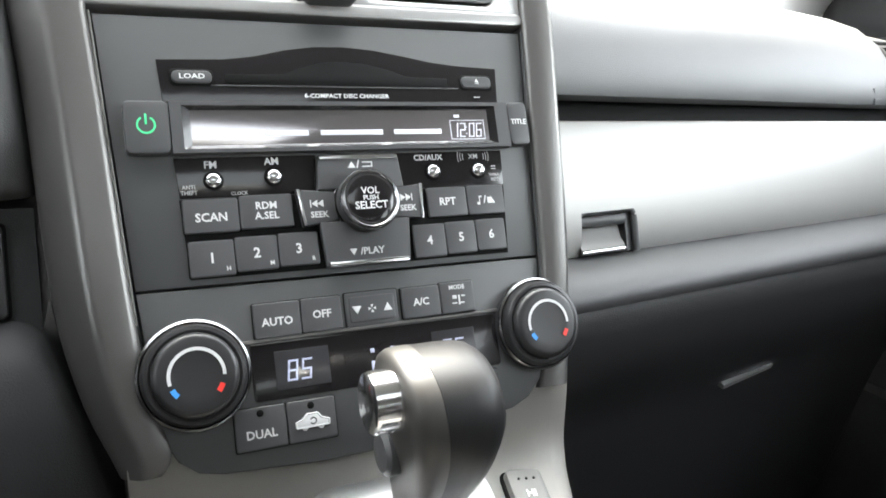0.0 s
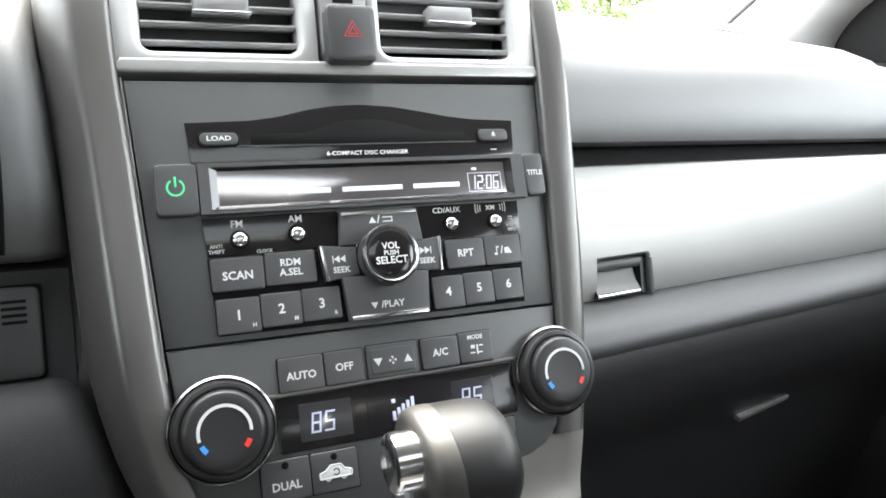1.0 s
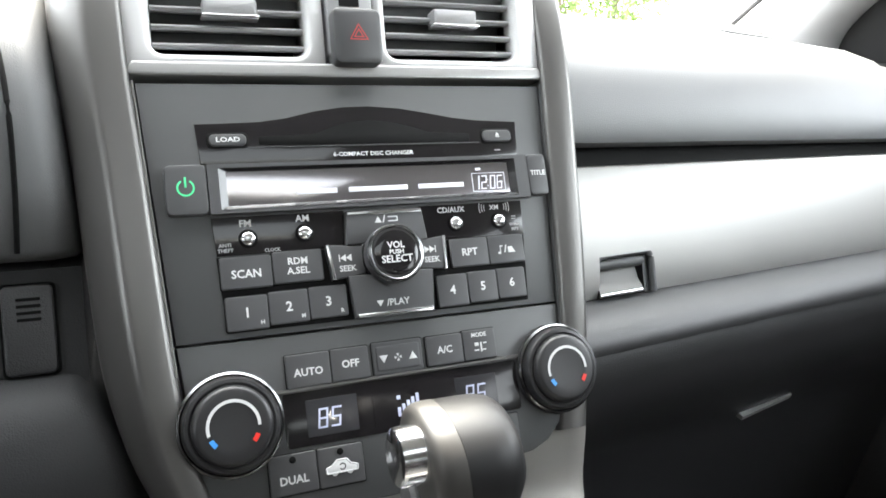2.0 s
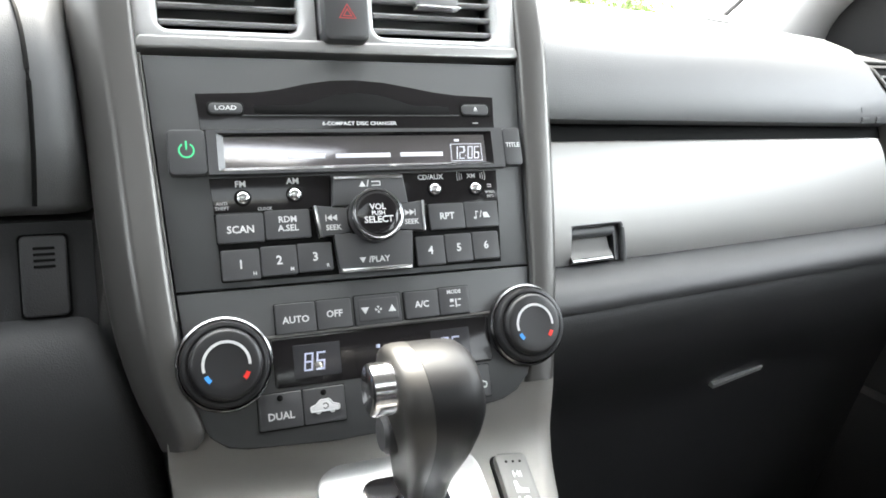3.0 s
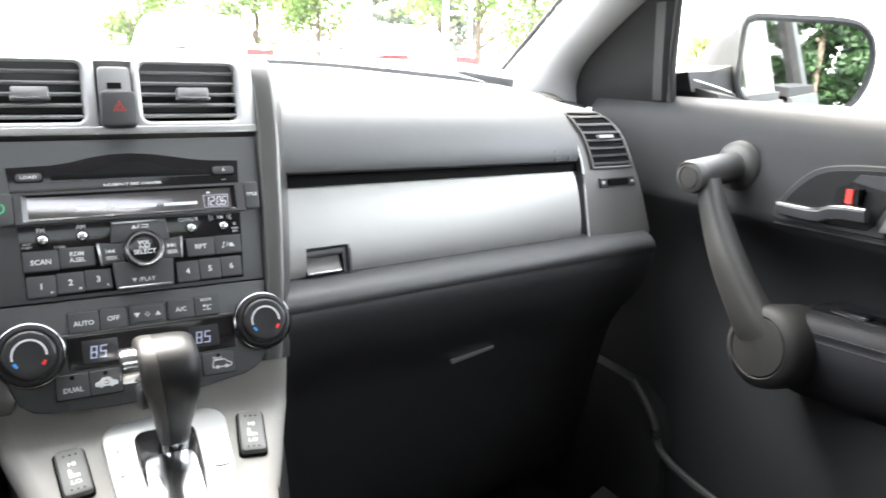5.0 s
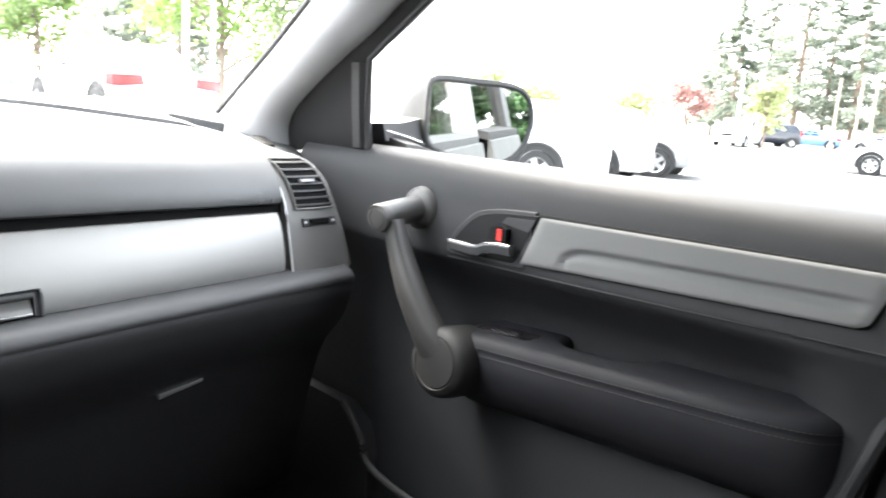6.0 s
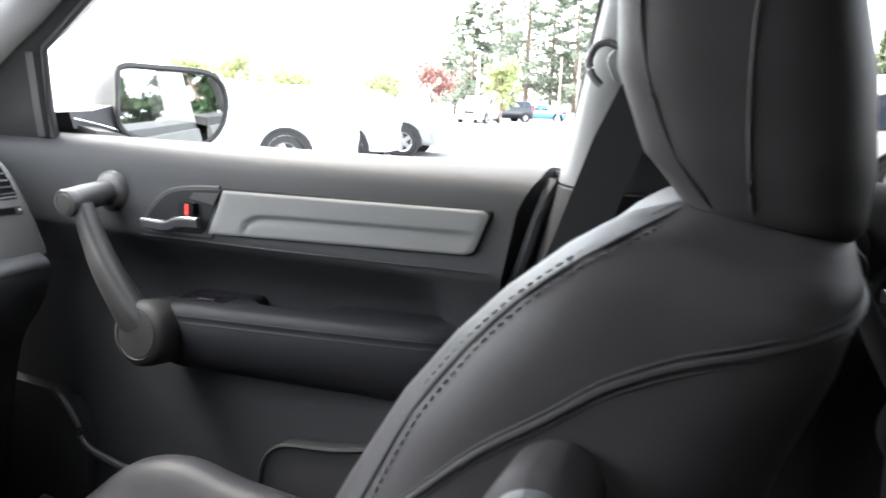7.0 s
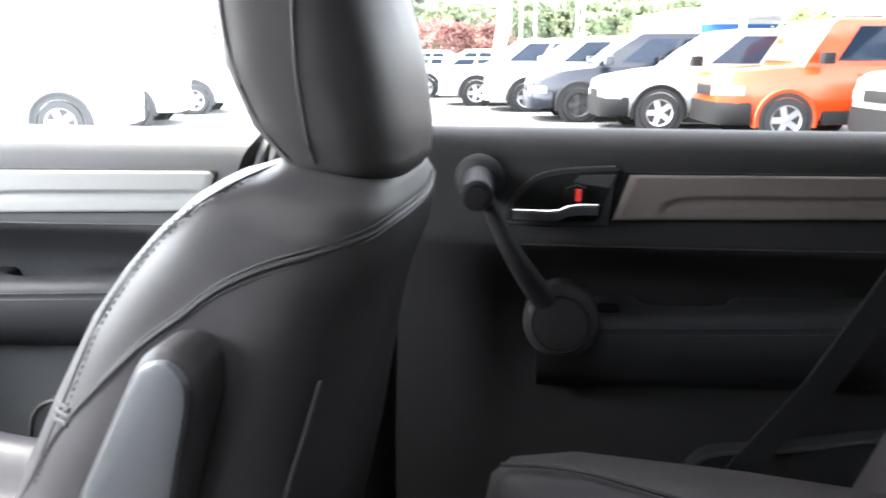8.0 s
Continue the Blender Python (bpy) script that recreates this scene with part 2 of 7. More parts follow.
# ---- ground and car shell ----
ASPHALT = mat("asphalt", (0.095, 0.095, 0.094), 0.9, grain=0.8, gscale=60, vary=0.25, vscale=0.6)
bm = bm_()
bmesh.ops.create_grid(bm, x_segments=40, y_segments=40, size=600)
tagged(part("ground", bm, ASPHALT), "pale worn asphalt of an open car park", "ground", kind="structure")

# cabin floor, bulkhead, roof lining, rear wall and far side, all closing the cabin
bm = bm_()
box(bm, -0.78, 0.78, -2.6, 0.75, 0.36, 0.40)
tagged(part("floor", bm, CARPET), "black carpeted cabin floor", "floor", kind="structure")
bm = bm_()
box(bm, -0.78, 0.78, 0.70, 0.74, 0.40, 1.12)
tagged(part("bulkhead", bm, CARPET), "dark bulkhead behind the dashboard", "wall", kind="structure")
bm = bm_()
roof_prof = [(-0.62, 1.46), (-0.4, 1.5), (0, 1.515), (0.21, 1.510), (0.62, 1.46)]
for prof, ends in ((roof_prof, ((-2.45, -0.06), (-1.6, 0.0), (-1.06, 0.01))), (roof_prof[:2], ((-1.06, 0.01), (-0.725, 0.005))), (roof_prof[3:], ((-1.06, 0.01), (-0.725, 0.005))), (roof_prof, ((-0.725, 0.005), (-0.12, -0.05)))):
    loft(bm, [[Vector((x, y, z + d)) for x, z in prof] + [Vector((x, y, z + d + 0.05)) for x, z in reversed(prof)] for y, d in ends])
tagged(part("ceiling", bm, LINER), "pale grey fabric roof lining round a moonroof opening", "ceiling", kind="structure")
bm = bm_()
box(bm, -0.76, 0.76, -2.64, -2.58, 0.40, 1.05)
tagged(part("tailgate_panel", bm, DASHLOW), "dark plastic tailgate lower panel", "wall", kind="structure")


def pillar_prism(bm, yz, x_in, x_out, lean=0.25, z0=1.1):
    loops = []
    for x in (x_in, x_out):
        loops.append([Vector((x - max(0, z - z0) * lean, y, z)) for y, z in yz])
    return loft(bm, loops)


# windscreen pane, side panes
def pane(name, pts, label, glass=None):
    bm = bm_()
    bm.faces.new([bm.verts.new(p) for p in pts])
    bmesh.ops.solidify(bm, geom=list(bm.faces), thickness=0.004)
    ob = tagged(part(name, bm, glass or GLASS), label, "window", kind="structure")
    ob.visible_shadow = glass is not None
    return ob


pane("window_1", [(-0.72, 0.62, 1.07), (0.72, 0.62, 1.07), (0.62, -0.13, 1.475), (-0.62, -0.13, 1.475)], "clear raked windscreen glass")
pane("window_2", [(0.800, 0.10, 1.10), (0.800, -0.80, 1.10), (0.71, -0.88, 1.44), (0.71, -0.22, 1.44)], "clear front passenger door glass, shut")
pane("window_3", [(0.800, -0.94, 1.10), (0.800, -1.70, 1.10), (0.71, -1.62, 1.44), (0.71, -0.96, 1.44)], "dark tinted rear passenger door glass, shut", TINT)
pane("window_4", [(0.800, -1.90, 1.10), (0.800, -2.45, 1.10), (0.71, -2.40, 1.44), (0.71, -1.80, 1.44)], "dark tinted rear quarter glass", DEEPTINT)
pane("window_5", [(-0.72, -2.60, 1.05), (0.72, -2.60, 1.05), (0.62, -2.45, 1.44), (-0.62, -2.45, 1.44)], "dark tinted tailgate glass", DEEPTINT)
pane("window_6", [(-0.41, -0.715, 1.535), (0.22, -0.715, 1.535), (0.22, -1.07, 1.54), (-0.41, -1.07, 1.54)], "tinted moonroof glass", ROOFTINT)

# Unseen pane, sized and placed to let in a little light from the left.
pane("window_7", [(-0.82, -0.35, 1.09), (-0.82, -0.57, 1.09), (-0.72, -0.57, 1.33), (-0.72, -0.36, 1.33)], "clear driver's door glass, shut")

# roof rails over the passenger doors and the tailgate
bm = bm_()
loft(bm, [[Vector((0.60, y, 1.462 + dz)), Vector((0.735, y, 1.432 + dz)), Vector((0.745, y, 1.470 + dz)), Vector((0.60, y, 1.52 + dz))] for y, dz in ((-0.16, 0.004), (-0.9, 0.01), (-1.6, 0.0), (-2.46, -0.04))])
box(bm, -0.66, 0.70, -2.50, -2.38, 1.425, 1.50, 0.005)
tagged(part("roof_rail", bm, PILLAR), "pale grey trimmed roof rail above the door glass", "roof rail", kind="structure")

# driver's side, unseen: solid wall closes the cabin and blocks light from the left
bm = bm_()
box(bm, -0.90, -0.76, -2.5, 0.74, 0.36, 1.10, 0.02)
for ends in (((0.35, -0.12), (-0.36, -0.39)), ((-0.56, -0.56), (-2.50, -2.45))):
    loft(bm, [[Vector((-0.80, y0, 1.10)), Vector((-0.62, y1, 1.50)), Vector((-0.66, y1, 1.52)), Vector((-0.84, y0, 1.10))] for y0, y1 in ends])
loft(bm, [[Vector((-0.702, y, 1.32)), Vector((-0.62, y, 1.50)), Vector((-0.66, y, 1.52)), Vector((-0.742, y, 1.32))] for y in (-0.34, -0.58)])
tagged(part("driver_side_wall", bm, DOORPL), "unseen dark wall along the driver's side, added to block light", "wall", kind="structure")
bm = bm_()
for y0, y1 in ((-0.93, -0.83), (-1.85, -1.7), (-2.55, -2.4)):
    pillar_prism(bm, [(y0, 1.1), (y1, 1.1), (y1, 1.47), (y0, 1.47)], -0.80, -0.72, -0.25)
tagged(part("driver_side_pillars", bm, PILLAR), "grey trimmed pillars of the driver's side", "pillar", kind="structure")
bm = bm_()
pillar_prism(bm, [(0.42, 1.10), (0.18, 1.10), (-0.2, 1.47), (-0.1, 1.48)], -0.76, -0.68, -0.25)
tagged(part("driver_windscreen_pillar", bm, PILLAR), "grey trimmed windscreen pillar, driver's side", "pillar", kind="structure")

# passenger side: windscreen pillar with its black sail panel
ap = thing("windscreen_pillar", (0.70, 0.30, 1.08), "pale grey plastic windscreen pillar trim with black corner panel", "pillar", kind="structure")
bm = bm_()
front = smooth_path([(0.724, 0.530, 1.120), (0.718, 0.476, 1.149), (0.705, 0.380, 1.201), (0.690, 0.275, 1.257), (0.671, 0.170, 1.313), (0.643, 0.030, 1.386), (0.605, -0.140, 1.475)], 4)
rear = smooth_path([(0.762, 0.311, 1.086), (0.750, 0.302, 1.128), (0.740, 0.267, 1.165), (0.728, 0.198, 1.206), (0.715, 0.110, 1.252), (0.700, 0.005, 1.304), (0.662, -0.230, 1.440)], 4)
rows = []
for f, r in zip(front, rear):
    ring = []
    for k in range(13):
        a = k / 12
        p = f.lerp(r, a)
        rise = math.sin(math.pi * a) ** 0.75
        ring.append(p + Vector((-0.040, -0.022, -0.014)) * rise)
    back = [Vector((p.x + 0.07, p.y + 0.01, p.z + 0.005)) for p in (ring[-1], ring[0])]
    rows.append(ring + back)
loft(bm, rows)
part("pillar_trim", bm, PILLAR, ap, smooth=70)
bm = bm_()
sail = [(r.y + 0.004, r.z) for r in rear] + [(-0.29, 1.445), (-0.084, 1.328), (0.059, 1.249), (0.085, 1.160), (0.094, 1.100)]
loft(bm, [[Vector((x0 - 0.28 * (z - 1.11), y, z)) for y, z in (sail if not d else inset2(sail, d))] for x0, d in ((0.768, 0.0), (0.757, 0.0), (0.753, 0.004))])
part("corner_panel", bm, SAIL, ap, "black plastic mirror corner panel")
bm = bm_()
loft(bm, [[Vector((0.7515 - 0.28 * (z - 1.11) - q, y + d, z)) for d, q in ((0.026, -0.004), (0.024, 0.003), (0.004, 0.005), (-0.004, -0.004))] for y, z in ((0.097, 1.108), (0.086, 1.160), (0.066, 1.243))])
part("glass_run", bm, RUN, ap, "dark grey glass run strip")
bm = bm_()
tube(bm, [(0.757, 0.092, 1.108), (0.744, 0.082, 1.160), (0.720, 0.056, 1.250), (0.697, -0.086, 1.330), (0.664, -0.29, 1.446)], 0.006)
part("window_seal", bm, RUBBER, ap, "black rubber window seal")
bm = bm_()
tube(bm, [f + Vector((-0.002, 0.004, 0.002)) for f in front], 0.004)
part("windscreen_seal", bm, RUBBER, ap, "black rubber windscreen seal")

# ---- centre stack ----
PAN = Matrix(((1, 0, 0, 0), (0, 0.367, -0.930, -0.0015), (0, 0.930, 0.367, 1.08), (0, 0, 0, 1)))


def P(u, v, w=0.0):
    return PAN @ Vector((u, -v, w))


def prr(bm, u0, u1, v0, v1, w0, w1, r=0.002, b=0.001):
    return slab(bm, rrect(u0, u1, -v1, -v0, r), w0, w1, b, PAN)


def ptext(s, size, u, v, w, material, parent, name="lettering", wide=1.0):
    return text(s, size, PAN @ Matrix.Translation((u, -v, w)), material, parent, name, wide)


def pbar(u0, u1, v0, v1, w, material, parent, name="printed_mark"):
    bm = bm_()
    slab(bm, [(u0, -v1), (u1, -v1), (u1, -v0), (u0, -v0)], w - 0.0006, w, 0.0001, PAN, 1)
    return part(name, bm, material, parent)


def parc(bm, cu, cv, r0, r1, a0, a1, w, n=20):
    lo, hi = [], []
    for k in range(n + 1):
        a = radians(lerp(a0, a1, k / n))
        c, s = math.cos(a), math.sin(a)
        lo.append((bm.verts.new(P(cu + r0 * c, cv - r0 * s, w))))
        hi.append((bm.verts.new(P(cu + r1 * c, cv - r1 * s, w))))
    for k in range(n):
        bm.faces.new((lo[k], hi[k], hi[k + 1], lo[k + 1]))
    return bm


def triangle(u, v, s, up, w, material, parent):
    bm = bm_()
    d = s if up else -s
    slab(bm, [(u - s * 0.6, -v - d * 0.5), (u + s * 0.6, -v - d * 0.5), (u, -v + d * 0.5)], w - 0.0006, w, 0.0001, PAN, 1)
    return part("printed_mark", bm, material, parent)


# face plate of the radio with the climate panel below it
stack = thing("centre_stack", P(0, 0.23), "dark grey plastic centre stack with satin grey side trims", "dashboard panel")
bm = bm_()
slab(bm, [(-0.1195, -0.001), (0.1205, -0.001), (0.1115, -0.1392), (-0.1105, -0.1392)], -0.03, 0.0, 0.0012, PAN)
part("face_plate", bm, FACE, stack)
bm = bm_()
pts = [(-0.1105, -0.1402), (0.1115, -0.1402), (0.1055, -0.200)] + [(0.1055 - 0.035 * (1 - math.cos(radians(a))), -0.200 - 0.026 * math.sin(radians(a))) for a in (25, 50, 70, 90)]
pts += [(0.03, -0.2325), (-0.03, -0.2335), (-0.078, -0.2305)] + [(-0.078 - 0.026 * math.sin(radians(a)), -0.2045 - 0.026 * math.cos(radians(a))) for a in (25, 50, 75)] + [(-0.106, -0.19)]
slab(bm, pts, -0.03, 0.0, 0.0015, PAN)
lower = part("climate_face", bm, FACE, stack)
# thin bright edge on the face's rims
bm = bm_()
tube(bm, [P(-0.1207, 0.0, 0.0005), P(-0.1112, 0.155, 0.0005)], 0.0007, 6)
part("edge_strip", bm, ENDGREY, stack)
bm = bm_()
tube(bm, [P(0.1217, 0.0, 0.0005), P(0.1117, 0.155, 0.0005)], 0.0009, 6)
part("edge_strip", bm, FACE, stack)


def side_trim(sx):
    """Satin band beside the face, from the top of the dashboard down to the console."""
    stations = [(-0.098, 0.112, 0.150, -0.20), (-0.094, 0.116, 0.154, -0.09), (-0.088, 0.120, 0.156, -0.035), (-0.078, 0.1215, 0.156, -0.010), (-0.064, 0.122, 0.156, -0.001), (-0.035, 0.1225, 0.1545, 0.002), (0.0, 0.1215, 0.1545, 0.002), (0.05, 0.118, 0.1500, 0.002),
                (0.10, 0.115, 0.1455, 0.002), (0.15, 0.1115, 0.1395, 0.001), (0.19, 0.107, 0.1345, -0.002), (0.216, 0.100, 0.1310, -0.003)]
    if sx < 0:
        stations = [(v, a, interp(v, [(-0.115, 0.160), (-0.047, 0.160), (-0.009, 0.157), (0.04, 0.1525), (0.135, 0.1475), (0.168, 0.143), (0.20, 0.134), (0.216, 0.127)]), w) for v, a, b, w in stations] + [(0.226, 0.105, 0.1235, -0.005)]
    loops = []
    for v, a, b, w in stations:
        # a near facet almost level with the face, a soft crease, and a facet that falls away outwards
        prof = [(0.0, -0.001), (0.03, 0.0035), (0.10, 0.0045), (0.44, 0.0062), (0.52, 0.0056), (0.60, 0.0036), (0.90, -0.0085), (0.97, -0.0125), (1.0, -0.018)]
        if sx > 0:
            prof = [(0.0, -0.001), (0.03, 0.003), (0.10, 0.004), (0.50, 0.0052), (0.56, 0.0046), (0.64, 0.0022), (0.90, -0.011), (0.97, -0.015), (1.0, -0.020)]
        ring = [P(sx * lerp(a, b, q), v, w + h) for q, h in prof]
        ring += [P(sx * b, v, w - 0.05), P(sx * a, v, w - 0.05)]
        loops.append(ring)
    loops = [[Vector(p) for p in smooth_path(col, 3)] for col in zip(*loops)]
    bm = bm_()
    loft(bm, [list(r) for r in zip(*loops)])
    return part("side_trim", bm, TRIM, stack, "satin grey side trim", smooth=60)


side_trim(1)
side_trim(-1)

# ---- vents over the face ----
VM = Matrix(((1, 0, 0, 0), (0, 0.26, -0.9656, 0.0045), (0, 0.9656, 0.26, 1.086), (0, 0, 0, 1)))   # x across, y up, z out
ventblock = thing("vent_surround", (0, 0.02, 1.085), "grey plastic surround of the two centre air vents", "vent surround")


def frame_plate(bm, outer, holes_edges, w0, w1, m):
    """A plate with the rectangular holes (x0, x1, y0, y1), cut as strips between them."""
    xs = sorted({outer[0], outer[1], *[h[0] for h in holes_edges], *[h[1] for h in holes_edges]})
    ys = sorted({outer[2], outer[3], *[h[2] for h in holes_edges], *[h[3] for h in holes_edges]})
    for a, b in zip(xs, xs[1:]):
        for c, d in zip(ys, ys[1:]):
            mx_, my_ = (a + b) / 2, (c + d) / 2
            if any(h[0] < mx_ < h[1] and h[2] < my_ < h[3] for h in holes_edges):
                continue
            loft(bm, [[m @ Vector((x, y, w)) for x, y in ((a, c), (b, c), (b, d), (a, d))] for w in (w0, w1)])
    bmesh.ops.remove_doubles(bm, verts=bm.verts, dist=1e-6)
    seen, dead = {}, []
    bm.verts.index_update()
    for f in bm.faces:
        key = tuple(sorted(v.index for v in f.verts))
        if key in seen:
            dead += [f, seen[key]]
        seen[key] = f
    bmesh.ops.delete(bm, geom=list(set(dead)), context='FACES_ONLY')
    return bm


def bezel(outer, hole, name):
    """One moulded cell of the surround with a rounded opening."""
    a, b, c, d = hole
    rings = [(rrect(*outer, 0.0015, 5), -0.035), (rrect(*outer, 0.0015, 5), 0.0025), (rrect(outer[0] + 0.001, outer[1] - 0.001, outer[2] + 0.001, outer[3] - 0.001, 0.0015, 5), 0.0036)]
    for grow, w in ((0.0062, 0.0046), (0.0045, 0.0052), (0.0028, 0.0046), (0.0014, 0.0028), (0.0006, -0.001), (0.0, -0.006), (0.0, -0.030)):
        rings.append((rrect(a - grow, b + grow, c - grow * 0.9, d + grow * 0.5, 0.0055 + grow, 5), w))
    bm = bm_()
    loft(bm, [[VM @ Vector((x, y, w)) for x, y in ring] for ring, w in rings], caps=False)
    return part(name, bm, BEZEL, ventblock, smooth=60)


bezel((-0.1235, -0.0165, 0.0, 0.0655), (-0.109, -0.028, 0.0085, 0.0600), "vent_frame")
bezel((0.0145, 0.123, 0.0, 0.0655), (0.022, 0.1055, 0.0085, 0.0600), "vent_frame")
bm = bm_()
slab(bm, [(-0.126, -0.0045), (0.1265, -0.0045), (0.121, 0.0035), (-0.1205, 0.0035)], -0.03, 0.0062, 0.0022, VM, 3)
part("lower_lip", bm, LEDGE, ventblock, "satin grey ledge under the vents")
bm = bm_()
loft(bm, [[Vector((x, y, z - e * 0.9 if z > 1.12 else z)) for y, z in ((0.020 + e, 1.1445 - e * 0.3), (0.028 + e, 1.1515 - e * 0.3), (0.06 + e, 1.158 - e * 0.2), (0.12 + e, 1.160), (0.45, 1.160), (0.45, 1.10), (0.03, 1.10))] for x, e in ((-0.152, 0.040), (-0.143, 0.018), (-0.128, 0.004), (-0.10, 0.0), (0.0, -0.002), (0.10, 0.0), (0.128, 0.004), (0.143, 0.018), (0.152, 0.040))])
part("hood", bm, DASH, ventblock)


def vent(name, x0, x1, y0, y1, m, slats, label, tabx, depth=0.03):
    v = thing(name, m @ Vector(((x0 + x1) / 2, y0, 0)), label, "air vent", group="dashboard air vents")
    bm = bm_()
    loft(bm, [[m @ Vector((x, y, w)) for x, y in ((x0, y0), (x1, y0), (x1, y1), (x0, y1))] for w in (-depth, -depth + 0.002)])
    part("duct_back", bm, SLOT, v)
    bm = bm_()
    inner, wall = rrect(x0, x1, y0, y1, 0.0055, 5), rrect(x0 - 0.0012, x1 + 0.0012, y0 - 0.0012, y1 + 0.0012, 0.006, 5)
    loft(bm, [[m @ Vector((x, y, w)) for x, y in ring] for ring, w in ((wall, -depth), (wall, -0.006), (inner, -0.006), (inner, -depth))], caps=False)
    part("duct_wall", bm, SLOT, v)
    for k in range(slats):
        yc = lerp(y0, y1, (k + 0.42) / slats)
        bm = bm_()
        prof = [(-0.022, 0.0044), (-0.0035, -0.0008), (-0.0005, -0.0014), (0.0014, -0.0008), (0.0020, 0.0004), (0.0012, 0.0015), (-0.002, 0.0024), (-0.022, 0.0070)]
        loft(bm, [[m @ Vector((x, yc + b, a - 0.001)) for a, b in prof] for x in (x0, x1)])
        part("slat", bm, VANE, v, smooth=60)
    bm = bm_()
    yc = lerp(y0, y1, 0.5)
    slab(bm, rrect(tabx - 0.0145, tabx + 0.0145, yc - 0.0048, yc + 0.0048, 0.002), -0.004, 0.0065, 0.002, m)
    part("tab", bm, TAB, v, "satin grey direction tab")
    bm = bm_()
    slab(bm, rrect(tabx - 0.0155, tabx + 0.0155, yc - 0.0060, yc - 0.0046, 0.0007), -0.002, 0.0072, 0.0006, m)
    part("tab_edge", bm, CHROME, v, "bright tab edge")
    return v


vent("air_vent", -0.109, -0.028, 0.0085, 0.0585, VM, 5, "black slatted centre air vent with grey tab", -0.068)
vent("air_vent", 0.022, 0.1055, 0.0085, 0.0585, VM, 5, "black slatted centre air vent with grey tab", 0.066)

# hazard switch between the vents
hz = thing("hazard_switch", (0.0, 0.0, 1.09), "dark grey hazard warning switch with a red triangle", "switch")
bm = bm_()
slab(bm, rrect(-0.0145, 0.0125, 0.006, 0.056, 0.004), -0.01, 0.0075, 0.002, VM)
part("housing", bm, VANE, hz)
bm = bm_()
slab(bm, rrect(-0.014, 0.0145, 0.001, 0.033, 0.004), 0.0, 0.016, 0.0025, VM)
bt = part("button", bm, BUTTON, hz)
bm = bm_()
slab(bm, rrect(-0.0075, 0.0045, 0.036, 0.0415, 0.0005), 0.004, 0.0079, 0.0002, VM, 1)
part("indicator_window", bm, SLOT, hz)
for s, lift in ((0.0062, 0.0163),):
    bm = bm_()
    c = (0.0005, 0.0175)
    tri = [(c[0] + s * math.cos(radians(a)) * 1.05, c[1] + s * math.sin(radians(a))) for a in (90, 210, 330)]
    for i in range(3):
        a, b = tri[i], tri[(i + 1) % 3]
        for q in (0.0, 0.45):
            aa = [lerp(t_, c_, q) for t_, c_ in zip(a, c)]
            bb = [lerp(t_, c_, q) for t_, c_ in zip(b, c)]
            ai = [lerp(t_, c_, q + 0.17) for t_, c_ in zip(a, c)]
            bi = [lerp(t_, c_, q + 0.17) for t_, c_ in zip(b, c)]
            bm.faces.new([bm.verts.new(VM @ Vector((*p, lift))) for p in (aa, bb, bi, ai)])
    part("triangle_mark", bm, HAZRED, bt, "red warning triangle")

# ---- radio ----
STACKM = PAN.copy()
PAN = PAN @ Matrix.Translation((0.0015, -0.0014, 0)) @ Matrix.Diagonal((1, 1, 0.5, 1))   # low keys: heights count half
radio = thing("car_radio", P(0, 0.14), "black car radio with disc slot, display and round volume knob", "radio")
bm = bm_()
hood = [(-0.0935, -0.0225), (-0.060, -0.0215), (-0.045, -0.0195), (-0.028, -0.0155), (-0.012, -0.0132), (0.004, -0.0127), (0.022, -0.0140), (0.04, -0.0170), (0.056, -0.0200), (0.072, -0.0218), (0.0985, -0.0230), (0.0970, -0.0445), (-0.0920, -0.0445)]
slab(bm, hood, -0.02, 0.0012, 0.0008, PAN)
cdp = part("disc_panel", bm, PIANO, radio, "gloss black disc slot panel")
bm = bm_()
slab(bm, [(-0.0605, -0.0348), (0.0655, -0.0352), (0.0655, -0.0300), (0.040, -0.0292), (0.030, -0.0255), (0.016, -0.0222), (0.003, -0.0212), (-0.010, -0.0222), (-0.021, -0.0255), (-0.031, -0.0292), (-0.0605, -0.0297)], 0.0008, 0.0016, 0.0002, PAN, 1)
part("disc_slot", bm, SLOT, radio)
bm = bm_()
prr(bm, -0.068, 0.072, 0.0356, 0.0362, 0.0, 0.0022, 0.0003, 0.0003)
part("slot_lip", bm, BUTTON, radio)
for u0, u1, v0, v1, s in ((-0.0868, -0.0672, 0.0284, 0.0350, "LOAD"), (0.0742, 0.0936, 0.0286, 0.0358, "")):
    bm = bm_()
    prr(bm, u0 - 0.0012, u1 + 0.0012, v0 - 0.0012, v1 + 0.0012, 0.0, 0.0018, 0.003, 0.0005)
    part("button_rim", bm, SLOT, radio)
    bm = bm_()
    prr(bm, u0, u1, v0, v1, 0.0, 0.0042, 0.0028, 0.0015)
    b_ = part("button", bm, BUTTON, radio)
    if s:
        ptext(s, 0.0036, (u0 + u1) / 2, (v0 + v1) / 2, 0.0044, WHITE, b_, wide=1.3)
    else:
        triangle((u0 + u1) / 2, 0.0312, 0.0022, True, 0.0046, WHITE, b_)
        pbar((u0 + u1) / 2 - 0.0013, (u0 + u1) / 2 + 0.0013, 0.0328, 0.0332, 0.0046, WHITE, b_)
ptext("6-COMPACT DISC CHANGER", 0.0032, 0.004, 0.0410, 0.0014, WHITE, cdp, wide=1.15)
pbar(0.0815, 0.0855, 0.0406, 0.0413, 0.0014, GREY, cdp)

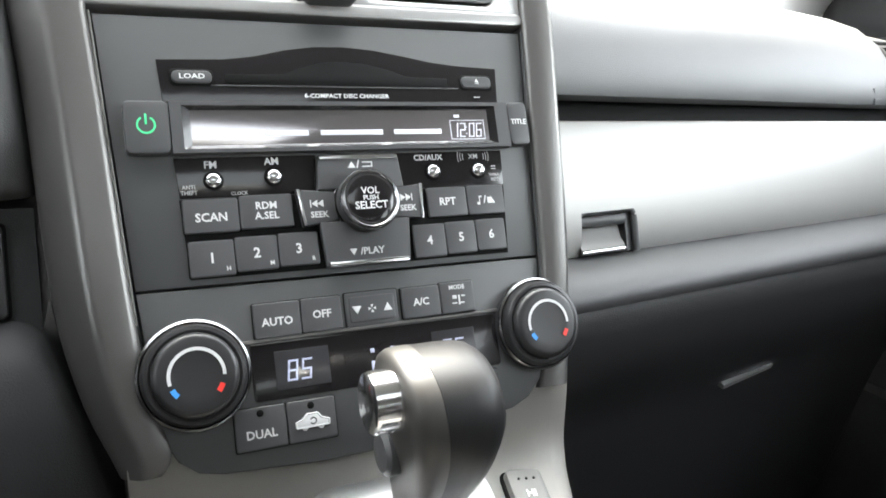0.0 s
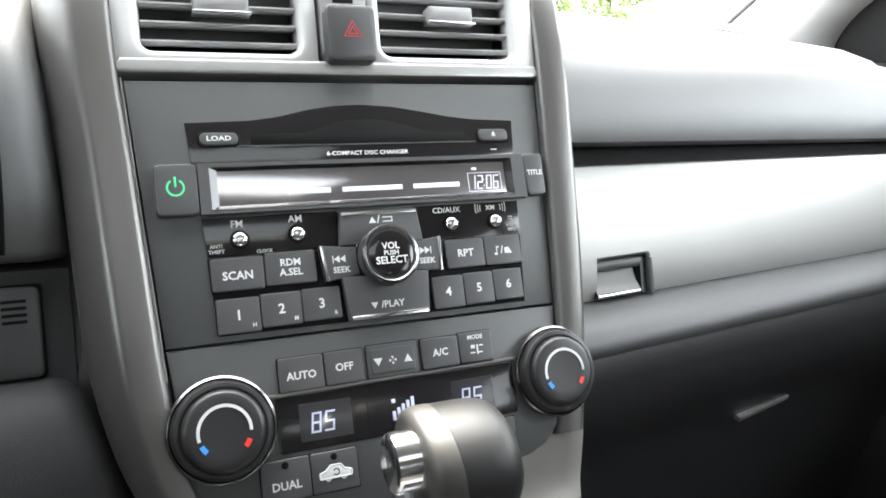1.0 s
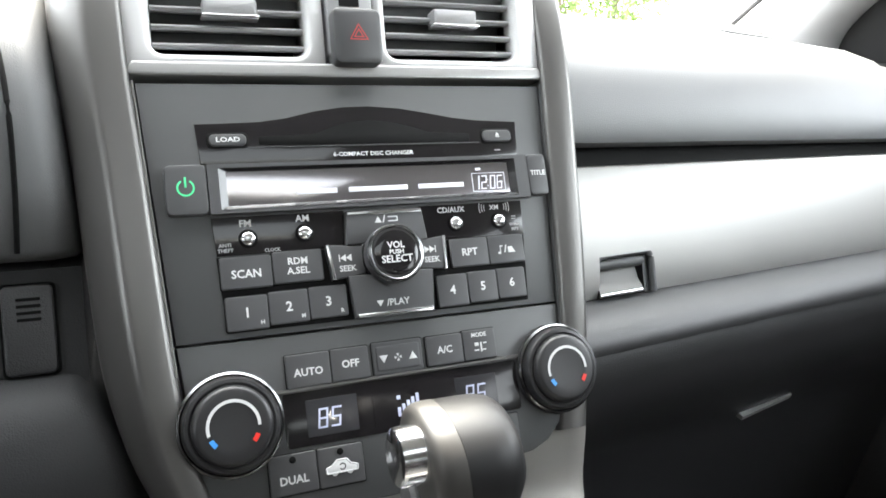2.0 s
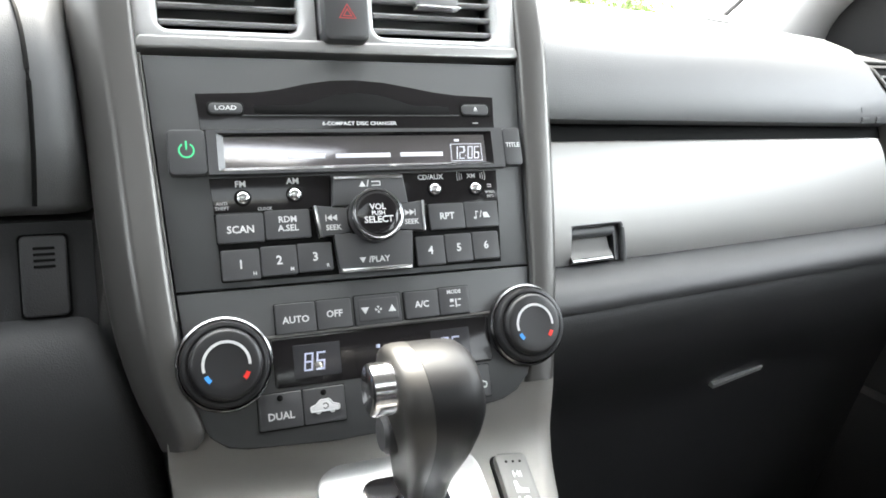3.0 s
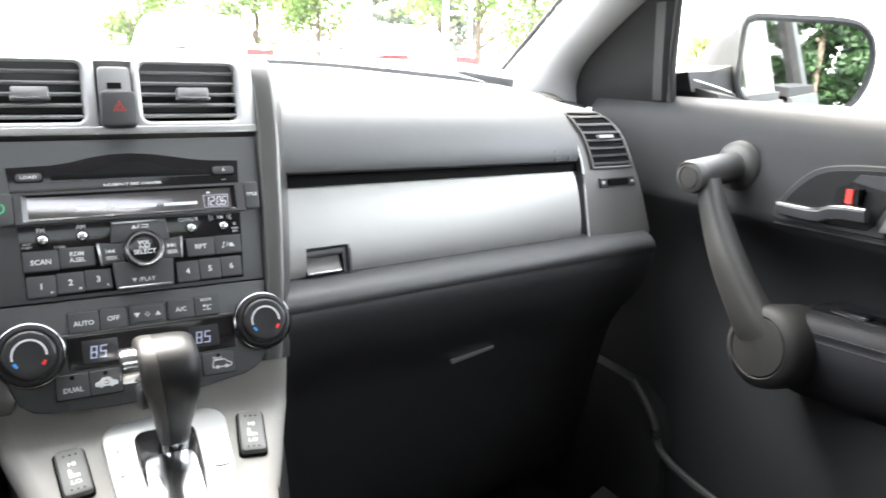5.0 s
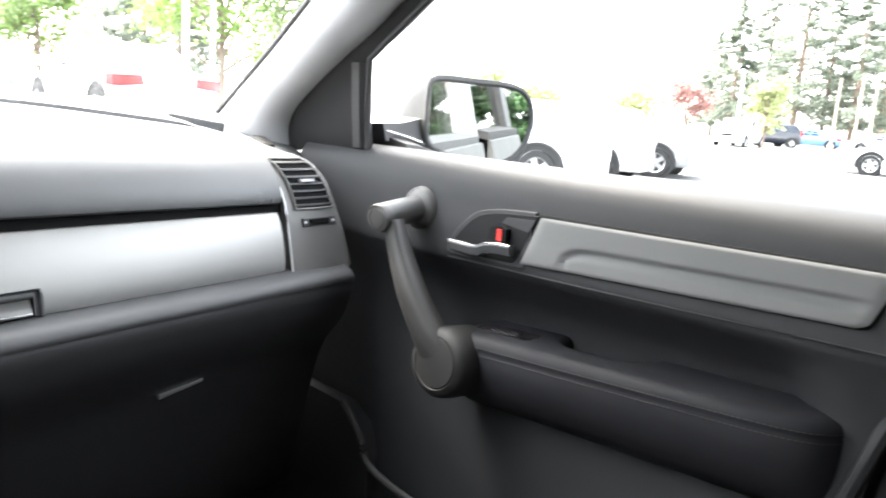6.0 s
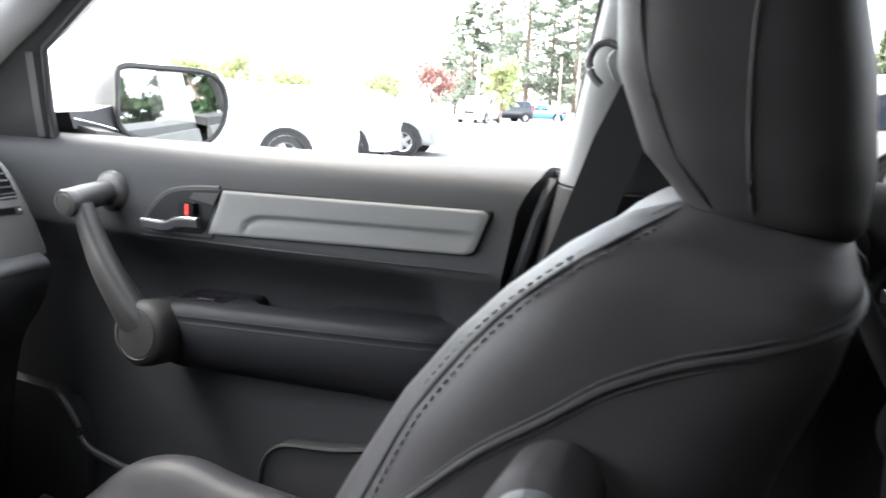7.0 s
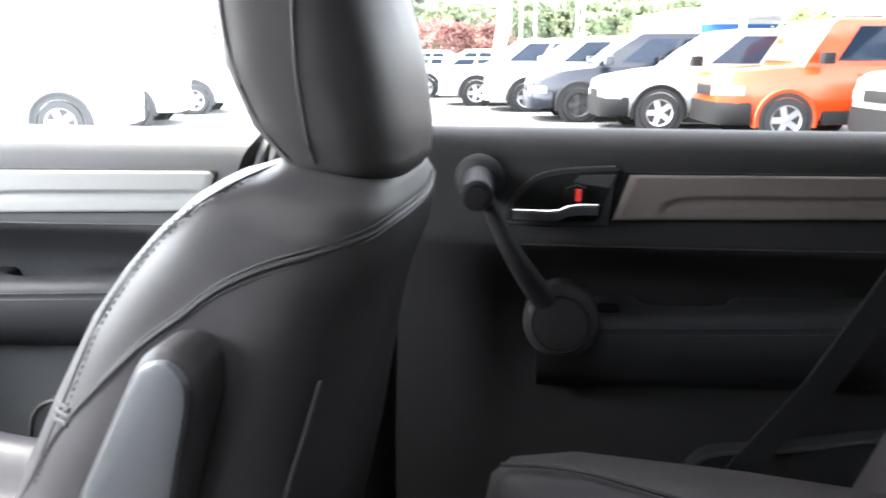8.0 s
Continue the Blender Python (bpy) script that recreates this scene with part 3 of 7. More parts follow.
# display bar with power and title keys at its ends
bm = bm_()
frame_plate(bm, (-0.0895, 0.0998, -0.0722, -0.0455), [(-0.0840, 0.0915, -0.0702, -0.0478)], -0.01, 0.0105, PAN)
bar = part("display_housing", bm, BUTTON, radio)
bm = bm_()
slab(bm, rrect(-0.1108, -0.0900, -0.0720, -0.0455, 0.003), -0.01, 0.0110, 0.0016, PAN)
pk = part("power_key", bm, BUTTON, radio)
bm = bm_()
parc(bm, -0.1008, 0.0578, 0.0036, 0.0045, 120, 420, 0.0112)
part("power_symbol", bm, GREENLED, pk, "green lit power symbol")
bm = bm_()
slab(bm, [(-0.1013, -0.0575), (-0.1003, -0.0575), (-0.1003, -0.0522), (-0.1013, -0.0522)], 0.0105, 0.0113, 0.0001, PAN, 1)
part("power_symbol", bm, GREENLED, pk, "green lit power symbol")
bm = bm_()
slab(bm, rrect(0.1003, 0.1130, -0.0712, -0.0455, 0.0025), -0.01, 0.0110, 0.0014, PAN)
tk = part("title_key", bm, BUTTON, radio)
ptext("TITLE", 0.0042, 0.1066, 0.0575, 0.0113, WHITE, tk)
bm = bm_()
loft(bm, [[P(u, v, w) for u, v in ((a, c), (b, c), (b, d), (a, d))] for a, b, c, d, w in ((-0.0840, 0.0915, 0.0478, 0.0702, 0.0108), (-0.0800, 0.0875, 0.0495, 0.0680, 0.0065), (-0.0800, 0.0875, 0.0495, 0.0680, 0.0045))], caps=False)
part("display_frame", bm, PIANO, bar)
bm = bm_()
prr(bm, -0.0805, 0.088, 0.049, 0.0685, 0.002, 0.0056, 0.0005, 0.0003)
dsp = part("display", bm, LCD, radio, "pale washed-out display window")
# the name shown on the display stands as plain segment bars; the clock can be read
DW = 0.0060
u = -0.0435
for word in (4, 6, 5):
    pbar(u, u + 0.0062 * word - 0.002, 0.0606, 0.0634, DW, LCDTEXT, dsp, "segment_bar")
    u += 0.0062 * word + 0.0046
SEG = {"0": "abcdef", "1": "bc", "2": "abged", "5": "afgcd", "6": "afgedc", "8": "abcdefg"}


def digit(ch, u, v, w, h, th, lift, parent, ink=None):
    """Slanted seven-segment digit, its left top corner at (u, v)."""
    q = {"a": (0, 0, w, th), "g": (0, h / 2 - th / 2, w, h / 2 + th / 2), "d": (0, h - th, w, h), "f": (0, 0, th, h / 2), "e": (0, h / 2, th, h), "b": (w - th, 0, w, h / 2), "c": (w - th, h / 2, w, h)}
    for s in SEG[ch]:
        x0, y0, x1, y1 = q[s]
        bm = bm_()
        sk = 0.12
        slab(bm, [(u + x0 + sk * (h - y1), -v - y1), (u + x1 + sk * (h - y1), -v - y1), (u + x1 + sk * (h - y0), -v - y0), (u + x0 + sk * (h - y0), -v - y0)], lift - 0.0006, lift, 0.0001, PAN, 1)
        part("segment", bm, ink or LCDTEXT, parent)


for ch, u in (("1", 0.0632), ("2", 0.0680), ("0", 0.0738), ("6", 0.0784)):
    digit(ch, u, 0.0572, 0.0036, 0.0084, 0.0007, DW, dsp)
pbar(0.0724, 0.0731, 0.0595, 0.0602, DW, LCDTEXT, dsp, "segment_bar")
pbar(0.0723, 0.0730, 0.0632, 0.0639, DW, LCDTEXT, dsp, "segment_bar")
for u0, u1, v0, v1 in ((0.0625, 0.0845, 0.0555, 0.0559), (0.0625, 0.0845, 0.0666, 0.0670), (0.0625, 0.0629, 0.0555, 0.0670), (0.0841, 0.0845, 0.0555, 0.0670)):
    pbar(u0, u1, v0, v1, DW, LCDTEXT, dsp, "segment_bar")
pbar(0.0655, 0.0690, 0.0523, 0.0540, DW, LCDTEXT, dsp, "segment_bar")

# lower part of the radio
bm = bm_()
slab(bm, [(-0.0895, -0.0735), (-0.018, -0.0735), (-0.018, -0.094), (-0.0880, -0.094)], -0.01, 0.0012, 0.0005, PAN)
lp1 = part("key_panel", bm, PIANO, radio, "gloss black panel round the band keys")
bm = bm_()
slab(bm, [(0.027, -0.0735), (0.0945, -0.0735), (0.0935, -0.094), (0.027, -0.094)], -0.01, 0.0012, 0.0005, PAN)
lp2 = part("key_panel", bm, PIANO, radio, "gloss black panel round the band keys")
bm = bm_()
slab(bm, [(-0.0885, -0.0945), (0.0935, -0.0945), (0.0905, -0.1345), (-0.0862, -0.1345)], -0.01, 0.0006, 0.0003, PAN)
part("key_bed", bm, SLOT, radio)
for u, v, s, su, sv, pan_, sz in ((-0.0714, 0.0856, "FM", -0.0722, 0.0775, lp1, 0.0052), (-0.0411, 0.0846, "AM", -0.0415, 0.0765, lp1, 0.0052),
                                 (0.0490, 0.0848, "CD/AUX", 0.0470, 0.0768, lp2, 0.0046), (0.0776, 0.0850, "", 0, 0, lp2, 0)):
    bm = bm_()
    lathe(bm, [(0.0050, 0.0), (0.0050, 0.002), (0.0046, 0.0026), (0.0038, 0.0028)], PAN @ Matrix.Translation((u, -v, 0)), 20)
    part("key_ring", bm, SLOT, radio)
    bm = bm_()
    lathe(bm, [(0.0040, 0.0), (0.0040, 0.004), (0.0034, 0.0062), (0.0022, 0.0074), (0.0006, 0.0079)], PAN @ Matrix.Translation((u, -v, 0)), 20)
    part("band_key", bm, CHROME, radio, "small domed chrome key")
    if s:
        ptext(s, sz, su, sv, 0.0015, WHITE, pan_)
for k in range(3):
    bm = bm_()
    parc(bm, 0.0770, 0.0768, 0.0052 + 0.0016 * k, 0.0056 + 0.0016 * k, -20, 20, 0.0015, 6)
    parc(bm, 0.0742, 0.0768, 0.0052 + 0.0016 * k, 0.0056 + 0.0016 * k, 160, 200, 0.0015, 6)
    part("printed_mark", bm, WHITE, lp2)
ptext("XM", 0.004, 0.0756, 0.0768, 0.0015, WHITE, lp2)
ptext("ANTI\nTHEFT", 0.0028, -0.0835, 0.0900, 0.0015, GREY, lp1)
ptext("CLOCK", 0.0025, -0.0592, 0.0925, 0.0015, GREY, lp1)
ptext("WMA\nMP3", 0.0028, 0.0880, 0.0893, 0.0015, GREY, lp2)
pbar(0.0865, 0.0895, 0.0825, 0.0832, 0.0015, GREY, lp2)
pbar(0.0865, 0.0895, 0.0840, 0.0847, 0.0015, GREY, lp2)


def key(name, u0, u1, v0, v1, parent, lines=(), w=0.0042, size=0.005, r=0.0012, label=""):
    bm = bm_()
    prr(bm, u0 - 0.0005, u1 + 0.0005, v0 - 0.0005, v1 + 0.0005, -0.002, 0.0012, r, 0.0002)
    part("key_gap", bm, SLOT, parent)
    bm = bm_()
    prr(bm, u0, u1, v0, v1, -0.004, w, r, 0.0009)
    k_ = part(name, bm, BUTTON, parent, label)
    for s, du, dv, sz in lines:
        ptext(s, sz, (u0 + u1) / 2 + du, (v0 + v1) / 2 + dv, w + 0.0002, WHITE, k_)
    return k_


key("button", -0.0875, -0.0608, 0.0950, 0.1120, radio, (("SCAN", 0, 0.001, 0.0060),))
key("button", -0.0602, -0.0333, 0.0940, 0.1112, radio, (("RDM\nA.SEL", 0, -0.0002, 0.0052),))
key("button", -0.0865, -0.0648, 0.1160, 0.1338, radio, (("1", 0, 0, 0.0072), ("H", 0.0075, 0.0055, 0.0030)))
key("button", -0.0642, -0.0432, 0.1152, 0.1325, radio, (("2", 0, 0, 0.0072), ("M", 0.0072, 0.0055, 0.0030)))
key("button", -0.0427, -0.0218, 0.1147, 0.1318, radio, (("3", 0, 0, 0.0072), ("R", 0.0072, 0.0055, 0.0030)))
key("button", 0.0430, 0.0672, 0.0945, 0.1112, radio, (("RPT", 0, 0, 0.0060),))
nk = key("button", 0.0678, 0.0915, 0.0942, 0.1112, radio, ())
pbar(0.0752, 0.0757, 0.1005, 0.1050, 0.0045, WHITE, nk)
pbar(0.0738, 0.0757, 0.1042, 0.1056, 0.0045, WHITE, nk)
pbar(0.0757, 0.0770, 0.1005, 0.1013, 0.0045, WHITE, nk)
ptext("/", 0.0060, 0.0788, 0.1028, 0.0045, WHITE, nk)
pbar(0.0805, 0.0825, 0.1015, 0.1045, 0.0045, WHITE, nk)
triangle(0.0830, 0.1030, 0.0040, True, 0.0045, WHITE, nk)
key("button", 0.0318, 0.0510, 0.1150, 0.1335, radio, (("4", 0, 0, 0.0070),))
key("button", 0.0516, 0.0702, 0.1146, 0.1328, radio, (("5", 0, 0, 0.0070),))
key("button", 0.0708, 0.0895, 0.1143, 0.1322, radio, (("6", 0, 0, 0.0070),))

# cross of four rocker keys round the volume knob
bm = bm_()
slab(bm, [(-0.0178, -0.0750), (0.0272, -0.0750), (0.0290, -0.0935), (-0.0195, -0.0935)], -0.004, 0.0090, 0.0018, PAN)
kk = part("rocker_key", bm, BUTTON, radio)
triangle(0.0003, 0.0803, 0.0036, True, 0.0093, WHITE, kk)
ptext("/", 0.006, 0.0038, 0.0803, 0.0092, WHITE, kk)
pbar(0.0062, 0.0118, 0.0788, 0.0794, 0.0093, WHITE, kk)
pbar(0.0062, 0.0118, 0.0812, 0.0818, 0.0093, WHITE, kk)
pbar(0.0114, 0.0120, 0.0788, 0.0818, 0.0093, WHITE, kk)
bm = bm_()
slab(bm, [(-0.0205, -0.1105), (0.0300, -0.1105), (0.0278, -0.1345), (-0.0185, -0.1345)], -0.004, 0.0090, 0.0018, PAN)
kk = part("rocker_key", bm, BUTTON, radio)
triangle(-0.0040, 0.1275, 0.0034, False, 0.0093, WHITE, kk)
ptext("/PLAY", 0.0052, 0.0065, 0.1275, 0.0092, WHITE, kk)
bm = bm_()
slab(bm, [(-0.0312, -0.0925), (-0.0100, -0.0945), (-0.0100, -0.1100), (-0.0290, -0.1122)], -0.004, 0.0085, 0.0018, PAN)
kk = part("rocker_key", bm, BUTTON, radio)
ptext("SEEK", 0.0045, -0.0200, 0.1065, 0.0087, WHITE, kk)
for du in (-0.0222, -0.0190):
    bm = bm_()
    slab(bm, [(du - 0.0016, -0.1005), (du + 0.0016, -0.0985), (du + 0.0016, -0.1025)], 0.0080, 0.0088, 0.0001, PAN, 1)
    part("printed_mark", bm, WHITE, kk)
pbar(-0.0245, -0.0240, 0.0985, 0.1025, 0.0088, WHITE, kk)
bm = bm_()
slab(bm, [(0.0200, -0.0940), (0.0395, -0.0920), (0.0385, -0.1115), (0.0200, -0.1100)], -0.004, 0.0085, 0.0018, PAN)
kk = part("rocker_key", bm, BUTTON, radio)
ptext("SEEK", 0.0045, 0.0300, 0.1055, 0.0087, WHITE, kk)
for du in (0.0275, 0.0307):
    bm = bm_()
    slab(bm, [(du + 0.0016, -0.0995), (du - 0.0016, -0.0975), (du - 0.0016, -0.1015)], 0.0080, 0.0088, 0.0001, PAN, 1)
    part("printed_mark", bm, WHITE, kk)
pbar(0.0325, 0.0330, 0.0975, 0.1015, 0.0088, WHITE, kk)
for pts in ([(-0.0172, -0.0750), (0.0266, -0.0750), (0.0266, -0.0772), (-0.0172, -0.0772)], [(-0.0175, -0.1320), (0.0272, -0.1320), (0.0268, -0.1342), (-0.0172, -0.1342)],
            [(-0.0312, -0.0925), (-0.0292, -0.0925), (-0.0270, -0.1122), (-0.0290, -0.1122)], [(0.0395, -0.0920), (0.0377, -0.0920), (0.0368, -0.1115), (0.0386, -0.1115)]):
    bm = bm_()
    slab(bm, pts, 0.004, 0.0104, 0.0008, PAN)
    part("key_edge", bm, CHROME, radio, "bright metal key edge")
KM = PAN @ Matrix.Translation((0.0062, -0.1008, 0)) @ Matrix.Diagonal((1, 1, 1.5, 1))
bm = bm_()
lathe(bm, [(0.0185, 0.0), (0.0185, 0.0045), (0.0178, 0.0055), (0.0168, 0.0055)], KM, 40)
part("knob_collar", bm, PIANO, radio)
bm = bm_()
lathe(bm, [(0.0166, 0.002), (0.0164, 0.013), (0.0160, 0.015), (0.0152, 0.0162), (0.0138, 0.0163), (0.0136, 0.0152)], KM, 40)
kn = part("volume_knob", bm, BUTTON, radio)
bm = bm_()
lathe(bm, [(0.0163, 0.0142), (0.0166, 0.0150), (0.0160, 0.0165), (0.0147, 0.0170), (0.0141, 0.0163)], KM, 40)
part("knob_ring", bm, DARKCHROME, kn, "dark chrome knob ring")
bm = bm_()
lathe(bm, [(0.0140, 0.0140), (0.0139, 0.0156), (0.0125, 0.0164), (0.009, 0.0168), (0.001, 0.0170)], KM, 40)
cap = part("knob_cap", bm, PIANO, kn, "gloss black knob cap")
for s, dy, sz in (("VOL", 0.0042, 0.0052), ("PUSH", 0.0004, 0.0036), ("SELECT", -0.0036, 0.0056)):
    text(s, sz, KM @ Matrix.Translation((0, dy, 0.0172)), WHITE, kn)

# ---- climate control ----
clim = thing("climate_control", P(0, 0.23), "black automatic climate panel with two large temperature dials", "climate control")
key("button", -0.0590, -0.0353, 0.1495, 0.1672, clim, (("AUTO", 0, 0.001, 0.0056),), 0.004)
key("button", -0.0347, -0.0135, 0.1493, 0.1668, clim, (("OFF", 0, 0, 0.0056),), 0.004)
fk = key("button", -0.0112, 0.0180, 0.1488, 0.1668, clim, (), 0.003)
fk2 = key("button", -0.0092, 0.0160, 0.1510, 0.1646, clim, (), 0.0042)
triangle(-0.0052, 0.1582, 0.0042, False, 0.0046, WHITE, fk2)
triangle(0.0120, 0.1578, 0.0042, True, 0.0046, WHITE, fk2)
for a in range(4):
    bm = bm_()
    slab(bm, [(0.0032 + 0.0022 * math.cos(radians(x + 90 * a)) * q, -0.1580 + 0.0022 * math.sin(radians(x + 90 * a)) * q) for x, q in ((0, 0.2), (-20, 1), (25, 1))], 0.004, 0.0046, 0.0001, PAN, 1)
    part("printed_mark", bm, WHITE, fk2)
key("button", 0.0205, 0.0428, 0.1492, 0.1660, clim, (("A/C", 0, 0, 0.0056),), 0.004)
mk = key("button", 0.0434, 0.0640, 0.1485, 0.1658, clim, (("MODE", 0, -0.0055, 0.0034),), 0.004)
for u0, u1, v0, v1 in ((0.0505, 0.0530, 0.1560, 0.1580), (0.0540, 0.0550, 0.1560, 0.1615), (0.0558, 0.0582, 0.1562, 0.1570), (0.0500, 0.0530, 0.1600, 0.1608), (0.0550, 0.0575, 0.1600, 0.1608)):
    pbar(u0, u1, v0, v1, 0.0043, WHITE, mk)
bm = bm_()
prr(bm, -0.062, 0.076, 0.1690, 0.1978, -0.004, 0.0008, 0.002, 0.0004)
scr = part("display_panel", bm, PIANO, clim, "gloss black climate display panel")
bm = bm_()
tube(bm, [P(-0.066, 0.1682, 0.001), P(0.078, 0.1672, 0.001)], 0.0012, 6)
part("ridge", bm, TRIM, clim, "thin satin ridge over the display")
for u0, u1, v0, v1 in ((-0.0505, -0.0225, 0.1742, 0.1935), (0.0355, 0.0615, 0.1745, 0.1935)):
    bm = bm_()
    prr(bm, u0, u1, v0, v1, 0.0, 0.0014, 0.0005, 0.0002)
    l_ = part("temperature_display", bm, LCDSMALL, clim, "grey temperature display reading 85")
    for k, ch in enumerate("85"):
        digit(ch, u0 + 0.0055 + 0.0072 * k, v0 + 0.0050, 0.0052, 0.0105, 0.0010, 0.0017, l_, LCDDIM)
for k in range(5):
    pbar(0.0 + 0.0028 * k, 0.0018 + 0.0028 * k, 0.1885 - 0.0016 * k - 0.003, 0.1905, 0.0014, LCDDIM, scr, "fan_bar")
pbar(0.0, 0.0022, 0.1790, 0.1812, 0.0014, LCDDIM, scr, "fan_mark")
key("button", -0.0728, -0.0478, 0.2000, 0.2205, clim, (("DUAL", 0, 0.003, 0.0058),), 0.003)
rk = key("button", -0.0472, -0.0225, 0.2000, 0.2205, clim, (), 0.003)
rk2 = key("button", 0.0445, 0.0725, 0.1995, 0.2195, clim, (("REAR", -0.001, -0.004, 0.0034),), 0.003)
for pts, m_, k_ in (([(0.0530, 0.2135), (0.0690, 0.2135), (0.0695, 0.2108), (0.0660, 0.2095), (0.0640, 0.2072), (0.0545, 0.2072), (0.0530, 0.2100), (0.0530, 0.2135)], WHITE, rk2), ([(-0.0430, 0.2135), (-0.0265, 0.2135), (-0.0262, 0.2110), (-0.0300, 0.2098), (-0.0320, 0.2072), (-0.0375, 0.2072), (-0.0400, 0.2098), (-0.0432, 0.2108), (-0.0430, 0.2135)], WHITE, rk)):
    bm = bm_()
    for (a0, a1), (b0, b1) in zip(pts, pts[1:]):
        tube(bm, [P(a0, a1, 0.0034), P(b0, b1, 0.0034)], 0.0005, 5)
    part("car_mark", bm, m_, k_)
    bm = bm_()
    for q in (0.25, 0.75):
        parc(bm, lerp(pts[0][0], pts[1][0], q), 0.2135, 0.0006, 0.0017, 0, 360, 0.0036, 12)
    part("wheel_mark", bm, m_, k_)
    if k_ is rk:
        bm = bm_()
        slab(bm, [(a, -b) for a, b in pts[:-1]], 0.0030, 0.0037, 0.0001, PAN, 1)
        part("car_fill", bm, m_, k_)
bm = bm_()
parc(bm, -0.0345, 0.2108, 0.0012, 0.0019, -150, 150, 0.0039, 12)
part("arrow_mark", bm, BUTTON, rk)
for u in (-0.0603, -0.0350, 0.0585):
    bm = bm_()
    lathe(bm, [(0.0018, 0.002), (0.0018, 0.0036), (0.0012, 0.004)], PAN @ Matrix.Translation((u, -0.2030, 0)), 12)
    part("indicator", bm, SLOT, clim)
for cu_, cv_ in ((-0.0891, 0.1801), (0.1020, 0.1776)):
    DM = PAN @ Matrix.Translation((cu_, -cv_, 0)) @ Matrix.Diagonal((0.92, 0.92, 1.4, 1))
    bm = bm_()
    lathe(bm, [(0.0290, -0.006), (0.0290, 0.004), (0.0282, 0.006), (0.0265, 0.0066)], DM, 48)
    part("dial_base", bm, DIAL, clim)
    bm = bm_()
    lathe(bm, [(0.0278, 0.003), (0.0290, 0.0052), (0.0288, 0.0068), (0.0276, 0.0080), (0.0266, 0.0066)], DM, 48)
    part("dial_ring", bm, DARKCHROME, clim, "thin chrome dial ring")
    bm = bm_()
    lathe(bm, [(0.0266, 0.006), (0.0262, 0.0125), (0.0250, 0.0148), (0.0232, 0.0153), (0.0216, 0.0140)], DM, 48)
    d_ = part("dial", bm, DIAL, clim, "large black temperature dial")
    bm = bm_()
    lathe(bm, [(0.0222, 0.010), (0.0214, 0.0185), (0.0200, 0.0206), (0.0184, 0.0212), (0.0120, 0.0206), (0.001, 0.0203)], DM, 48)
    part("dial_cap", bm, DIAL, d_)
    bm = bm_()
    parc(bm, cu_, cv_, 0.0116, 0.0132, -5, 195, 0.0302, 28)
    part("dial_arc", bm, WHITE, d_)
    for a0, m_ in ((205, BLUE), (317, RED)):
        bm = bm_()
        parc(bm, cu_, cv_, 0.0112, 0.0136, a0, a0 + 19, 0.0304, 5)
        part("dial_mark", bm, m_, d_, "coloured dial mark")

# ---- console, shifter ----
CM = Matrix(((1, 0, 0, 0), (0, 0.94, -0.34, -0.095), (0, 0.34, 0.94, 0.832), (0, 0, 0, 1)))   # x across, y ahead, z out of the console


def C(x, y, z=0.0):
    return CM @ Vector((x, y, z))


cons = thing("centre_console", (0, -0.2, 0.40), "pale silver-grey plastic centre console with dark sides", "console")
# one skin: it drops from the face in a hollow curve and runs back, narrowing, between the seats
skin = smooth_path([(0.042, 0.050, 0), (0.036, 0.042, 0), (0.031, 0.034, 0), (0.0255, 0.0225, 0), (0.020, 0.012, 0), (0.013, 0.0045, 0), (0.004, 0.001, 0), (-0.012, 0.0, 0), (-0.05, 0.0, 0), (-0.09, 0.0, 0), (-0.14, 0.0, 0), (-0.26, 0.0, 0)], 3)
wide_l = [(-0.26, 0.083), (-0.14, 0.085), (-0.09, 0.088), (-0.05, 0.096), (-0.009, 0.1073), (0.02, 0.1185), (0.030, 0.1205), (0.042, 0.1200)]
wide_r = [(-0.26, 0.076), (-0.14, 0.078), (-0.09, 0.084), (-0.05, 0.0985), (-0.01, 0.112), (0.012, 0.120), (0.034, 0.1240), (0.042, 0.125)]
bm = bm_()
loops = []
for p in skin:
    y, lift = p.x, p.y
    bl, br = interp(y, wide_l), interp(y, wide_r)
    row = [(-bl, -0.022), (-bl, -0.006), (-bl + 0.003, -0.0025), (-bl + 0.010, 0.0005), (-bl + 0.013, 0.001)]
    row += [(lerp(-bl + 0.013, br - 0.013, k / 8), 0.001 - 0.001 * math.sin(math.pi * k / 8)) for k in range(1, 8)]
    row += [(br - 0.013, 0.001), (br - 0.010, 0.0005), (br - 0.003, -0.0025), (br, -0.006), (br, -0.022)]
    loops.append([C(x, y, lift + h) for x, h in row])
loft(bm, loops, closed=False)
bmesh.ops.solidify(bm, geom=list(bm.faces), thickness=0.004)
part("console_top", bm, CONSOLE, cons, "pale silver-grey console top", smooth=50)
for sx, ws in ((-1, ((0.02, 0.118), (-0.10, 0.103), (-0.16, 0.088), (-0.36, 0.079))), (1, ((0.02, 0.117), (-0.10, 0.109), (-0.16, 0.087), (-0.36, 0.072)))):
    bm = bm_()
    loft(bm, [[Vector((sx * x, y, z)) for x, z in ((w_, 0.828 + 0.36 * (y + 0.095)), (w_ + 0.004, 0.79 + 0.36 * (y + 0.095)), (0.125, 0.40), (0.06, 0.40), (0.06, 0.77 + 0.36 * (y + 0.095)))] for y, w_ in ws])
    part("console_side", bm, DASHLOW, cons, "dark plastic console side")
bm = bm_()
box(bm, -0.125, 0.125, -0.95, -0.345, 0.40, 0.60, 0.02)
part("console_tray", bm, DASHLOW, cons, "low dark tray between the seats")

